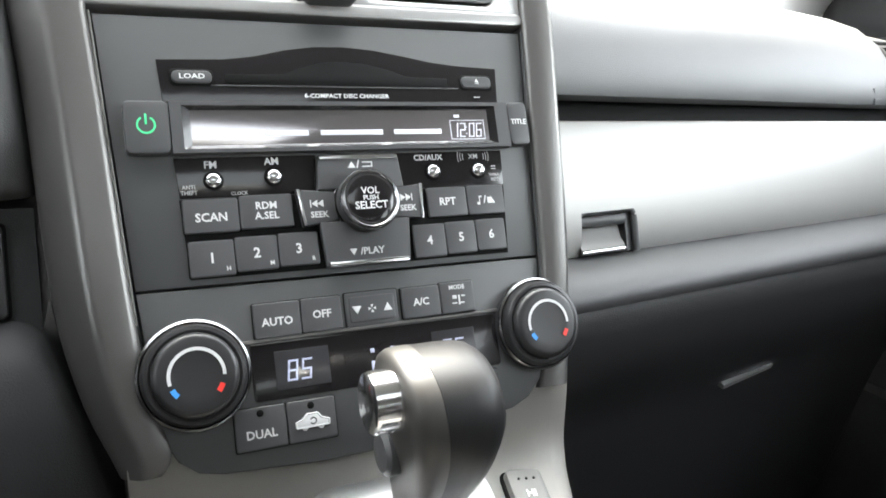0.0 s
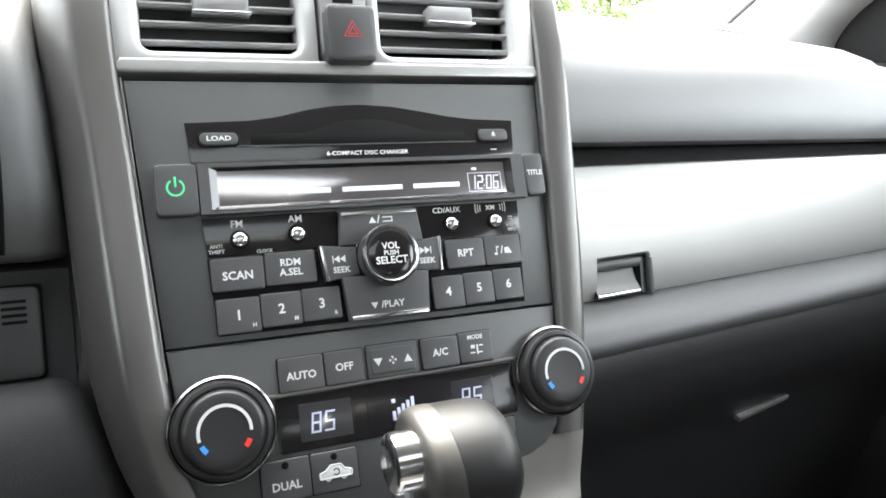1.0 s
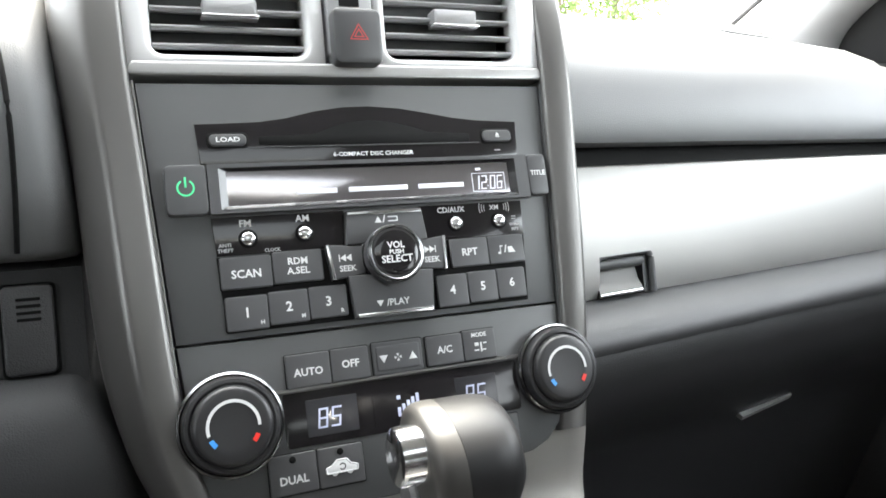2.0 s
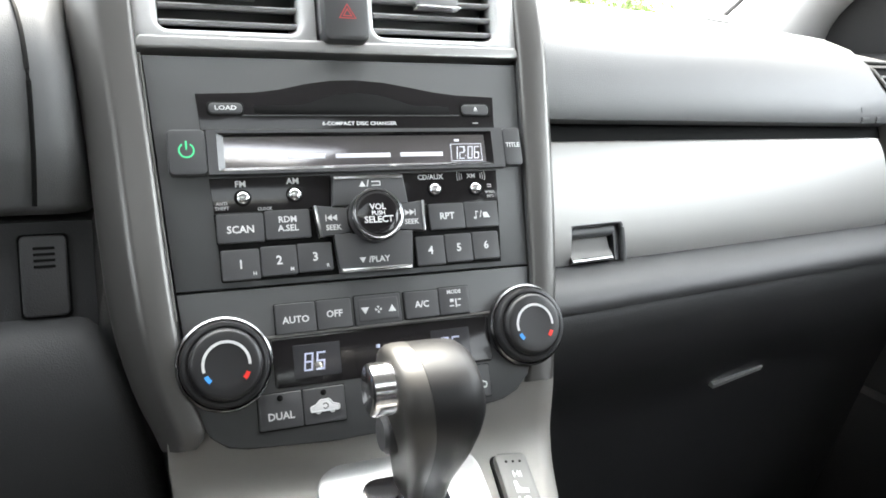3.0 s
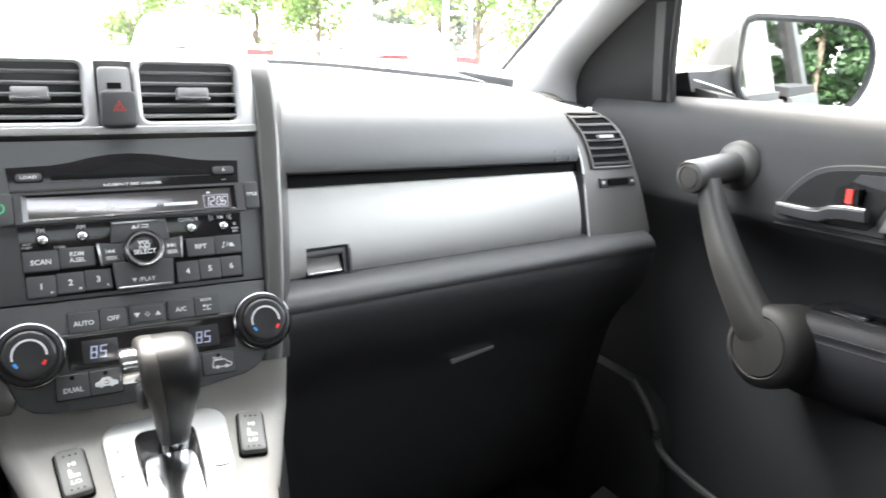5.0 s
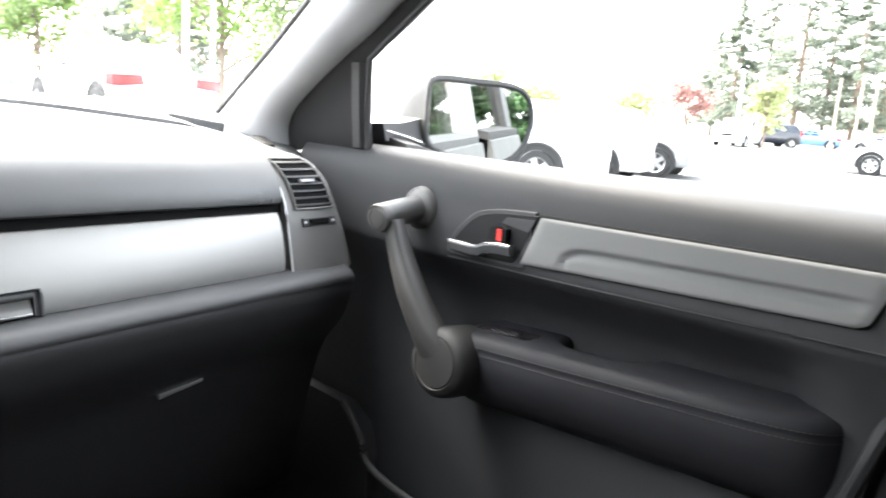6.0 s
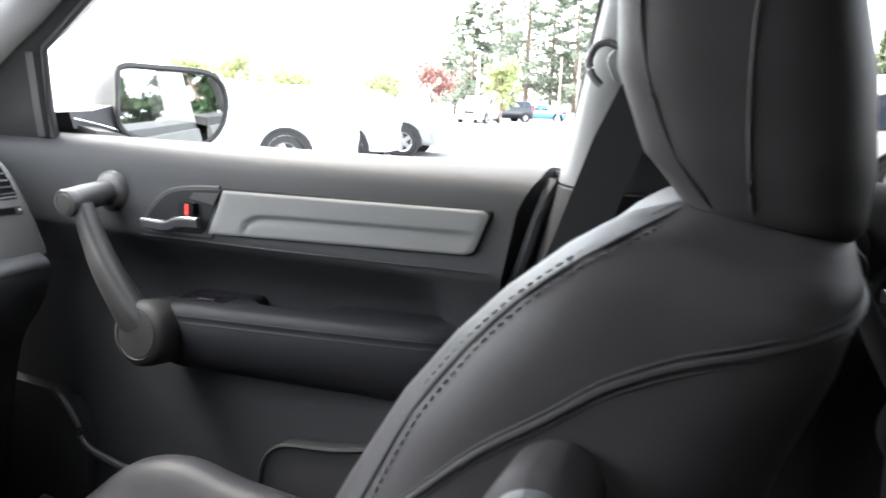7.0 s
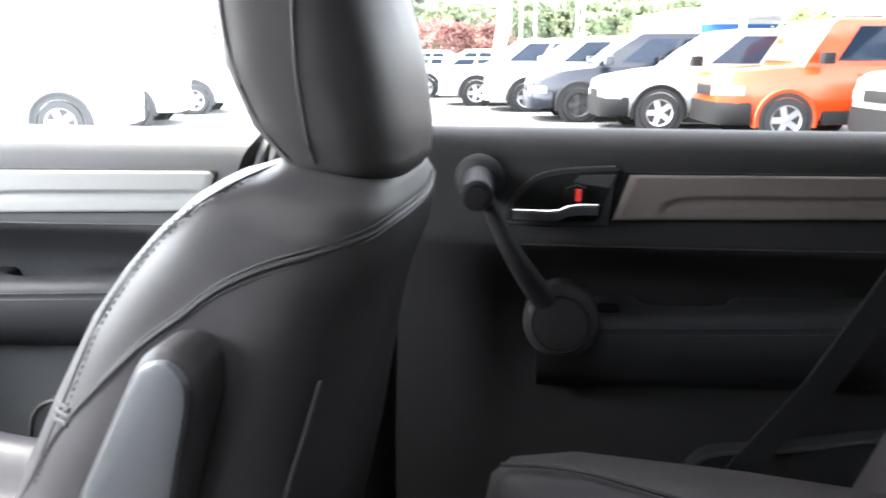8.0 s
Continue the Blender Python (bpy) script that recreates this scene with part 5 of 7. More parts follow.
for off, dy, fall in ((0.0, 0.016, 0.010), (0.003, 0.007, 0.005), (0.008, 0.002, 0.0015), (0.016, 0.0, 0.0), (0.06, -0.003, 0.0), (0.25, -0.012, 0.0), (0.58, -0.008, 0.0)):
    prof = [(0.05, 0.936), (-0.028, 0.9345), (-0.042, 0.931), (-0.052, 0.924), (-0.058, 0.912), (-0.063, 0.89), (-0.068, 0.85), (-0.068, 0.80), (-0.04, 0.70), (0.05, 0.62), (0.5, 0.60), (0.5, 0.936)]
    loops.append([Vector((interp(z, [(0.60, -0.112), (0.80, -0.119), (0.86, -0.128), (0.913, -0.141), (0.936, -0.150)]) - off, y + (dy if y < 0.04 else 0.0), z - (fall if z > 0.9 and y < 0.1 else 0.0))) for y, z in prof])
loft(bm, loops)
part("knee_panel", bm, DOORPL, dd, "black plastic knee panel", smooth=80)
bm = bm_()
tube(bm, smooth_path([(-0.179, -0.0212, 0.997), (-0.177, -0.0190, 1.030), (-0.177, -0.0110, 1.070), (-0.183, 0.0110, 1.1050), (-0.200, 0.0455, 1.1322)], 6), 0.0013, 6)
part("panel_seam", bm, SLOT, dd)

# ---- doors ----
def card(bm, ys, prof):
    """Door card swept along y; prof(y) gives (x, z) from the window ledge down."""
    loft(bm, [[Vector((x, y, z)) for x, z in prof(y)] for y in ys])
    return bm


def door_profile(y, front, back):
    e = min(1.0, max(0.0, (front - y) / 0.10)) * min(1.0, max(0.0, (y - back) / 0.06))
    e = e * e * (3 - 2 * e)
    r = 0.052 * e
    return [(0.855, 1.108), (0.800, 1.114), (0.785, 1.1145), (0.772, 1.1130), (0.760, 1.1095), (0.750, 1.103), (0.742, 1.093), (0.737, 1.080), (0.734, 1.060), (0.728, 1.020), (0.721, 0.985), (0.720, 0.976), (0.722, 0.970),
            (0.727 + r * 0.25, 0.958), (0.736 + r * 0.8, 0.925), (0.742 + r, 0.900), (0.742 + r, 0.860), (0.737 + r * 0.75, 0.80), (0.730 + r * 0.5, 0.76), (0.722 + r * 0.25, 0.70), (0.714, 0.60), (0.712, 0.50), (0.72, 0.44), (0.855, 0.44)]


BOSS = mat("boss_plastic", (0.024, 0.0235, 0.023), 0.6, grain=0.1, gscale=2000, spec=0.25)


def grab_handle(d, yb, yd, zb, zd, xb, xd, grip, slim):
    """Ball-ended grab bar from the ball (yb, zb) to the round boss (yd, zd)."""
    bm = bm_()
    BM = Matrix.Translation((0.733, yb + 0.006, zb + 0.008)) @ pose(0, 0, 0, 0, -90, 0)
    lathe(bm, [(0.034, 0.0), (0.033, 0.006), (0.028, 0.011), (0.020, 0.014), (0.016, 0.016)], BM, 32)
    part("mount", bm, grip, d)
    bm = bm_()
    tube(bm, smooth_path([(0.735, yb + 0.006, zb + 0.008), (0.70, yb + 0.005, zb + 0.007), (xb + 0.01, yb + 0.001, zb + 0.002), (xb, yb, zb)], 4), 0.02, 20, [0.022, 0.021, 0.0202, 0.0198] + [0.0195] * 4 + [0.0195, 0.0195, 0.0198, 0.0202, 0.0200])
    b_ = part("grip_end", bm, grip, d, "grey grab handle upper end")
    bm = bm_()
    ax = (Vector((xb - 0.735, -0.006, -0.008))).normalized().to_track_quat('Z', 'Y').to_matrix().to_4x4()
    EM = Matrix.Translation((xb, yb, zb)) @ ax
    lathe(bm, [(0.0202, -0.012), (0.0212, -0.002), (0.0196, 0.003), (0.0145, 0.0045), (0.0138, 0.0030), (0.0128, 0.0045), (0.001, 0.005)], EM, 32)
    part("end_cap", bm, grip, b_)
    bm = bm_()
    pts = smooth_path([(xb + 0.020, yb - 0.010, zb - 0.004), (xb + 0.019, lerp(yb, yd, 0.22) - 0.002, lerp(zb, zd, 0.24)), (xb + 0.017, lerp(yb, yd, 0.48), lerp(zb, zd, 0.50)), (xd + 0.014, lerp(yb, yd, 0.80), lerp(zb, zd, 0.80)), (xd + 0.022, yd + 0.004, zd + 0.01)], 5)
    loops = []
    for i, p in enumerate(pts):
        s = i / (len(pts) - 1)
        a, b = slim * lerp(0.0125, 0.030, s ** 1.4), slim * lerp(0.014, 0.024, s)
        dv = (pts[min(i + 1, len(pts) - 1)] - pts[max(i - 1, 0)]).normalized()
        sy = Vector((1, 0, 0)).cross(dv).normalized()
        loops.append([p + Vector((1, 0, 0)) * b * math.copysign(abs(math.cos(t_)) ** 0.7, math.cos(t_)) + sy * a * math.copysign(abs(math.sin(t_)) ** 0.7, math.sin(t_)) for t_ in [2 * math.pi * k / 16 for k in range(16)]])
    loft(bm, loops)
    part("grip", bm, grip, d, "dark grey grab bar")
    bm = bm_()
    DM_ = Matrix.Translation((xd + 0.07, yd, zd)) @ pose(0, 0, 0, 0, -90, 0) @ pose(0, 0, 0, 0, 8, 0)
    lathe(bm, [(0.050, 0.0), (0.050, 0.05), (0.0485, 0.063), (0.044, 0.070), (0.037, 0.0725), (0.0355, 0.0705), (0.034, 0.0725), (0.001, 0.075)], DM_, 40)
    part("boss", bm, BOSS if grip is HANDLEGREY else grip, d, "round dark grab handle boss")


def door(name, front, back, dy, label, rear=False, up=0.0, slim=1.0):
    d = thing(name, (0.75, (front + back) / 2, 0.44), label, "car door", group="passenger side doors")
    n = 24
    ys = [lerp(front, back, k / n) for k in range(n + 1)]
    bm = bm_()
    if not rear:
        ys = [front, 0.162] + [lerp(0.16, back, k / n) for k in range(n + 1)]
    card(bm, ys, lambda y: door_profile(y, 0.06, back + 0.09) if not rear else door_profile(y, min(front, 0.16 + dy) - 0.10, back + 0.05))
    if not rear:
        # the rear edge leans: it runs forward below the window ledge
        for v in bm.verts:
            q = max(0.0, (-0.50 - v.co.y) / (-0.50 - back))
            v.co.y += q * q * interp(v.co.z, [(0.44, 0.110), (0.70, 0.080), (0.838, 0.066), (0.94, 0.052), (1.06, 0.036), (1.085, 0.026), (1.105, 0.012), (1.12, 0.008)])
    else:
        for v in bm.verts:
            v.co.z += 0.008 * max(0.0, min(1.0, (v.co.z - 1.06) / 0.035))
    # The rear card takes the shade-darkened plastic.
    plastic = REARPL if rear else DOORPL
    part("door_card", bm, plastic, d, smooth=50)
    # outer skin
    bm = bm_()
    loft(bm, [[Vector((x, y, z)) for x, z in ((0.815, 1.098), (0.865, 1.088), (0.895, 0.98), (0.905, 0.80), (0.895, 0.60), (0.87, 0.42), (0.84, 0.42), (0.835, 1.06))] for y in (front, (front + back) / 2, back)])
    part("outer_skin", bm, CARGREY, d, "dark grey painted outer door skin")
    bm = bm_()
    zs = 1.112 if rear else 1.104
    tube(bm, [(0.807, min(front, 0.16 + dy) - 0.06, zs), (0.808, back, zs)], 0.0045, 8)
    part("window_seal", bm, RUBBER, d, "black rubber window seal")
    # pull handle on a flat plate, coloured dark for the cup's hollow
    iy = -0.286 + dy
    zt, zb = 1.053, 0.990

    def fx(z, lift=0.0):
        return interp(z, [(0.985, 0.7205), (1.020, 0.7275), (1.060, 0.7335)]) - lift

    def plate(nm, pts, material, lift, par, lab="", thick=0.006, b=0.0012):
        area_pts = pts
        bm = bm_()
        rings = [[Vector((fx(z, -thick), y, z)) for y, z in area_pts], [Vector((fx(z, lift - b), y, z)) for y, z in area_pts], [Vector((fx(z, lift), y, z)) for y, z in inset2(area_pts, b)]]
        loft(bm, rings)
        return part(nm, bm, material, par, lab)

    hp = smooth_path([(iy + 0.148, 0.986, 0), (iy + 0.135, 1.012, 0), (iy + 0.108, 1.038, 0), (iy + 0.070, 1.0485, 0), (iy + 0.004, 1.0535, 0)], 4)
    rim_ = plate("handle_rim", [(p.x + 0.005, p.y + 0.0042) for p in hp] + [(iy + 0.014, 0.981), (iy + 0.145, 0.9785), (iy + 0.152, 0.982)], plastic, 0.0028, d)
    # No hollow is cut; the rear plate is darker still, for the shade there.
    cup = plate("handle_cup", [(p.x, p.y) for p in hp] + [(iy + 0.027, 0.992), (iy + 0.034, 0.986), (iy + 0.139, 0.9835)], SLOT if rear else CUP, 0.0034, d, "flat black plate with the handle cup's shade in its colour")
    hx = 0.708
    grip = ((iy + 0.138, 1.002), (iy + 0.115, 1.0025), (iy + 0.095, 1.0025), (iy + 0.080, 1.004), (iy + 0.068, 1.0095), (iy + 0.052, 1.0115), (iy + 0.030, 1.0115))
    bm = bm_()
    loft(bm, [[Vector((hx + a - 0.006 * math.sin(math.pi * k / 6), y_, z_ + b)) for a, b in ((0.006, 0.0), (-0.004, 0.0), (-0.0058, -0.003), (-0.003, -min(0.014, z_ - 0.989)), (0.006, -min(0.015, z_ - 0.988)))] for k, (y_, z_) in enumerate(grip)])
    lv = part("handle_lever", bm, BUTTON, d, "black door release lever")
    bm = bm_()
    loft(bm, [[Vector((hx + a - 0.006 * math.sin(math.pi * k / 6), y_, z_ + b)) for a, b in ((0.003, -0.0002), (-0.0052, -0.0008), (-0.0060, 0.0002), (-0.0045, 0.0011), (0.003, 0.0011))] for k, (y_, z_) in enumerate(grip)])
    part("lever_edge", bm, CHROME, lv, "thin chrome edge")
    bm = bm_()
    loft(bm, [[Vector((x, y_, z)) for y_, z in ((iy + 0.074, 1.012), (iy + 0.046, 1.012), (iy + 0.046, 1.030), (iy + 0.058, 1.034), (iy + 0.072, 1.029))] for x in (0.725, 0.714)])
    lk = part("lock_lever", bm, CUP, d)
    bm = bm_()
    loft(bm, [[Vector((x, y_, z)) for y_, z in ((iy + 0.0590, 1.0135), (iy + 0.0520, 1.0135), (iy + 0.0520, 1.0290), (iy + 0.0590, 1.0290))] for x in (0.716, 0.7120)])
    part("lock_flag", bm, RED, lk, "red unlocked mark")
    bm = bm_()
    loft(bm, [[Vector((fx(z, 0.0036 + w), y_, z)) for y_, z in ((iy + 0.062, 1.036), (iy + 0.016, 1.030), (iy + 0.008, 1.047), (iy + 0.055, 1.0445))] for w in (0.0, 0.0016)])
    part("cup_ramp", bm, DOORPL, cup)
    if rear:
        for ob in (rim_, cup, lv, lk) + tuple(lv.children) + tuple(lk.children) + tuple(cup.children):
            ob.data.transform(Matrix.Translation((0.0, 0.008, 0.022)))
    # silver inlay with its pressed groove
    L = 0.415
    plate("inlay_rim", [(y_, 1.06 + up + (z_ - 1.06) * slim) for y_, z_ in ((iy + 0.006, 1.0555), (iy - L + 0.010, 1.0614), (iy - L + 0.003, 1.0600), (iy - L + 0.0012, 1.054), (iy - L + 0.0165, 1.010), (iy - L + 0.021, 1.0035), (iy - L + 0.031, 1.0014), (iy + 0.0220, 0.9865))], SLOT, 0.0014, d)
    bm = bm_()
    loops = []
    for k in range(61):
        q = k / 60
        row = []
        for j in range(25):
            w = j / 24
            y = lerp(lerp(iy + 0.019, iy - 0.001, w), lerp(iy - L + 0.022, iy - L + 0.002, w) + 0.010 * max(0.0, (abs(w - 0.5) - 0.36) / 0.14) ** 2, q)
            z = lerp(lerp(0.9885, 1.0525, w), lerp(1.0035, 1.0600, w), q)
            run = iy - y                      # distance behind the inlay's front corner
            zg = interp(run, [(0.028, 0.975), (0.034, 0.990), (0.042, 1.006), (0.052, 1.0185), (0.066, 1.0235), (0.10, 1.0255), (0.42, 1.0345)])
            fade = interp(run, [(0.030, 0.0), (0.036, 1.0), (0.30, 0.95), (0.375, 0.8), (0.395, 0.0)])
            g = min(1.0, max(0.0, (zg - z) / 0.005))
            edge = min(1.0, min(w, 1 - w) * 24, min(q, 1 - q) * 60)
            row.append(Vector((fx(z, 0.0060 + 0.0022 * edge ** 0.5 - 0.0050 * fade * (g * g * (3 - 2 * g) - max(0.0, min(1.0, (zg - 0.009 - z) / 0.006)) * 0.75)), y, 1.06 + up + (z - 1.06) * slim)))
        loops.append(row)
    loft(bm, loops, closed=False)
    part("inlay", bm, REARINLAY if rear else INLAY, d, "satin inlay panel with a pressed groove, darkened brown for shade" if rear else "satin silver inlay panel with a pressed groove", smooth=60)
    bm = bm_()
    tube(bm, smooth_path([(0.7190, iy + 0.15, 0.9735), (0.7180, iy, 0.9755), (0.7175, iy - 0.2, 0.979), (0.7180, iy - L, 0.984)], 4), 0.0012, 6)
    part("seam_bead", bm, DOORINS, d)
    # armrest with a piped edge and a notch for the pull
    a0, a1 = -0.185 + dy, -0.690 + dy
    def arm_z(y):
        """Lift of the armrest towards its rear end."""
        return 0.044 * (a0 - y)

    inner = smooth_path([(0.680, a0 + 0.01, 0), (0.684, a0 - 0.06, 0), (0.691, a0 - 0.20, 0), (0.699, a0 - 0.33, 0), (0.708, a0 - 0.430, 0), (0.722, a0 - 0.470, 0), (0.752, a0 - 0.492, 0), (0.80, a0 - 0.498, 0)], 5)
    outl = [(p.x, p.y) for p in inner] + [(0.804, a0 - 0.250), (0.775, a0 - 0.247), (0.760, a0 - 0.236), (0.7535, a0 - 0.215), (0.7535, a0 - 0.165), (0.758, a0 - 0.146), (0.770, a0 - 0.133), (0.804, a0 - 0.129), (0.804, a0 + 0.01)]
    if rear:
        outl = [(x + 0.012, y) for x, y in outl]
    SH = Matrix(((1, 0, 0, 0), (0, 1, 0, 0), (0, -0.044, 1, 0.044 * a0), (0, 0, 0, 1)))
    bm = bm_()
    under = [(x + max(0.0, 0.765 - x) * 0.75, y) for x, y in outl]
    rows_ = [(under, 0.762), ([(x + max(0.0, 0.765 - x) * 0.30, y) for x, y in outl], 0.785), ([(x + max(0.0, 0.765 - x) * 0.06, y) for x, y in outl], 0.812), (outl, 0.838), (outl, 0.858), (inset2(outl, 0.0012), 0.8605), (outl, 0.863), (inset2(outl, 0.001), 0.868), (inset2(outl, 0.004), 0.8745), (inset2(outl, 0.010), 0.8785), (inset2(outl, 0.018), 0.8800)]
    loft(bm, [[SH @ Vector((x, y, z)) for x, y in ring] for ring, z in rows_])
    arm = part("armrest", bm, ARMPAD, d, "black padded armrest", smooth=60)
    for dz, q in ((0.8660, 0.0012), (0.8560, 0.0012)):
        bm = bm_()
        pts = [SH @ Vector((x - 0.0002, y, dz)) for x, y in outl[:len(inner) - 4]]
        stitches(bm, pts, q * 0.8)
        part("stitching", bm, THREAD, arm)
    bm = bm_()
    slab(bm, rrect(0.722, 0.760, a0 - 0.100, a0 - 0.010, 0.006), 0.870, 0.8808, 0.0006, SH)
    sw = part("switch_plate", bm, PIANO, d, "black window switch plate")
    bm = bm_()
    slab(bm, rrect(0.731, 0.749, a0 - 0.078, a0 - 0.030, 0.004), 0.876, 0.8838, 0.002, SH)
    part("window_switch", bm, PIANO, sw)
    lip = [(dy - 0.366, 0.56, 0), (dy - 0.378, 0.655, 0), (dy - 0.394, 0.688, 0), (dy - 0.424, 0.7045, 0), (dy - 0.50, 0.715, 0), (dy - 0.60, 0.738, 0), (dy - 0.70, 0.752, 0)]
    lip = smooth_path(lip, 4)
    bm = bm_()
    slab(bm, [(p.x, p.y) for p in lip] + [(dy - 0.70, 0.46), (dy - 0.366, 0.46)], -0.72, -0.690, 0.003, Matrix(((0, 0, -1, 0), (1, 0, 0, 0), (0, 1, 0, 0), (0, 0, 0, 1))))
    mp = part("map_pocket", bm, DOORINS, d, "black door pocket")
    bm = bm_()
    tube(bm, [(0.690, p.x, p.y) for p in lip], 0.0035, 6)
    part("pocket_lip", bm, BOSS, mp, "dark grey pocket lip")
    return d


fd = door("front_door", 0.25, -0.765, 0.0, "black plastic front passenger door trim with silver inlay, shut")
grab_handle(fd, -0.070, -0.190, 1.024, 0.832, 0.640, 0.648, HANDLEGREY, 1.0)
rd = door("rear_door", -0.955, -1.80, -0.980, "black plastic rear passenger door trim with shade-darkened inlay, shut", True, 0.016, 0.9)
# Rear handle is in the darkened plastic too, its shade in the colour.
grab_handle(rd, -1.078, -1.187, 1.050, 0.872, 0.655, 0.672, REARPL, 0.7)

# sill and kick panel below the front door
sill = thing("door_sill", (0.70, -0.3, 0.44), "dark door opening trim with a pale rubber edge", "door sill", kind="structure")
bm = bm_()
tube(bm, smooth_path([(0.694, 0.050, 0.695), (0.689, 0.018, 0.675), (0.688, -0.006, 0.650), (0.688, -0.022, 0.615), (0.688, -0.08, 0.598), (0.688, -0.19, 0.585), (0.690, -0.35, 0.56), (0.690, -0.72, 0.55)], 5), 0.006, 8)
part("edge_seal", bm, HANDLEGREY, sill, "grey rubber door seal")
bm = bm_()
loft(bm, [[Vector((x, y, z)) for y, z in ((-0.015, 0.40), (-0.015, 0.62), (0.01, 0.665), (0.05, 0.69), (0.55, 0.70), (0.55, 0.40))] for x in (0.697, 0.725)])
part("kick_panel", bm, DASHLOW, sill)
bm = bm_()
loft(bm, [[Vector((x, y, z)) for x, z in ((0.66, 0.40), (0.66, 0.47), (0.70, 0.49), (0.72, 0.40))] for y in (0.1, -1.8)])
part("sill_trim", bm, DASHLOW, sill)
bm = bm_()
box(bm, 0.40, 0.66, -0.30, 0.35, 0.40, 0.412, 0.004)
tagged(part("floor_mat", bm, CARPET), "black carpet mat in the passenger footwell", "floor mat")

# centre pillar with belt
bp = thing("centre_pillar", (0.74, -0.85, 0.44), "grey upper and black lower centre pillar trim", "pillar", kind="structure")
def pillar_loft(bm, rows, lean=0.26, inn=0.0):
    loops = []
    for z, yf, yb in rows:
        dx = max(0, z - 1.08) * lean
        ring = []
        for k in range(9):
            a = k / 8
            ring.append(Vector((0.775 - dx - (0.050 + inn) * math.sin(math.pi * a) ** 0.55, lerp(yf, yb, a), z)))
        ring += [Vector((0.83 - dx, yb, z)), Vector((0.83 - dx, yf, z))]
        loops.append(ring)
    loft(bm, loops)


bm = bm_()
pillar_loft(bm, [(1.098, -0.768, -0.930), (1.15, -0.782, -0.930), (1.25, -0.806, -0.935), (1.34, -0.828, -0.94), (1.47, -0.86, -0.955)])
part("upper_trim", bm, BTRIM, bp, "satin grey upper pillar trim")
bm = bm_()
pillar_loft(bm, [(0.42, -0.66, -1.0), (0.60, -0.655, -0.985), (0.76, -0.672, -0.97), (0.90, -0.708, -0.955), (1.00, -0.738, -0.945), (1.096, -0.766, -0.932)], inn=0.028)
# Lower trim uses the same darkened copy of the door plastic, for shade.
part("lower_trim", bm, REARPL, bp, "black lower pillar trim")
bm = bm_()
tube(bm, smooth_path([(0.768, -0.764, 1.098), (0.752, -0.757, 1.07), (0.744, -0.735, 0.99), (0.742, -0.700, 0.88), (0.738, -0.665, 0.74), (0.738, -0.65, 0.60)], 5), 0.009, 8)
part("door_seal", bm, RUBBER, bp, "black rubber door seal")
bm = bm_()
tube(bm, [(0.772, -0.775, 1.10), (0.742, -0.800, 1.22), (0.712, -0.826, 1.34), (0.68, -0.857, 1.465)], 0.005, 6)
part("window_channel", bm, RUBBER, bp, "black window channel")

belt = thing("seat_belt", (0.70, -0.83, 0.8), "dark grey seat belt in a grey plastic guide", "seat belt")
bm = bm_()
web = [((0.676, -0.905, 1.225), 0.026), ((0.695, -0.868, 1.15), 0.026), ((0.694, -0.828, 1.03), 0.025), ((0.676, -0.780, 0.90), 0.024), ((0.655, -0.730, 0.76), 0.024), ((0.65, -0.70, 0.60), 0.024)]
web = [((x - 0.012, y + 0.014, z), w) for (x, y, z), w in web]
loft(bm, [[Vector((x, y + w, z + 0.008)), Vector((x, y - w, z - 0.008)), Vector((x + 0.0025, y - w, z - 0.008)), Vector((x + 0.0025, y + w, z + 0.008))] for (x, y, z), w in web])
part("webbing", bm, BELT, belt)
bm = bm_()
tube(bm, smooth_path([(0.664, -0.836, 1.212), (0.662, -0.826, 1.222), (0.662, -0.822, 1.236), (0.663, -0.827, 1.250), (0.665, -0.838, 1.255), (0.667, -0.854, 1.251), (0.667, -0.864, 1.262), (0.666, -0.866, 1.294)], 5), 0.0042, 10)
part("guide_hook", bm, BELTPL, belt, "pale grey belt guide")
bm = bm_()
slab(bm, rrect(-0.036, 0.026, -0.020, 0.018, 0.012), -0.004, 0.006, 0.004, Matrix.Translation((0.674, -0.866, 1.236)) @ pose(0, 0, 0, 0, -90, 0) @ pose(0, 0, 0, 0, 0, 115))
part("guide_plate", bm, BELTPL, belt, "pale grey belt guide")
bm = bm_()
slab(bm, rrect(-0.05, 0.05, -0.014, 0.014, 0.010), 0.0, 0.016, 0.006, Matrix.Translation((0.668, -0.888, 1.315)) @ pose(0, 0, 0, 0, -90, 0))
part("height_slider", bm, BELTPL, belt, "pale grey belt height slider")

# ---- passenger seat ----
SX = 0.385


def sag(y, z):
    """The shoulder and the headrest's underside fall towards the rear."""
    return 0.032 * max(0.0, min(1.0, (-0.93 - y) / 0.13)) * interp(z, [(1.0, 0.0), (1.09, 1.0), (1.135, 1.0), (1.22, 0.0)])


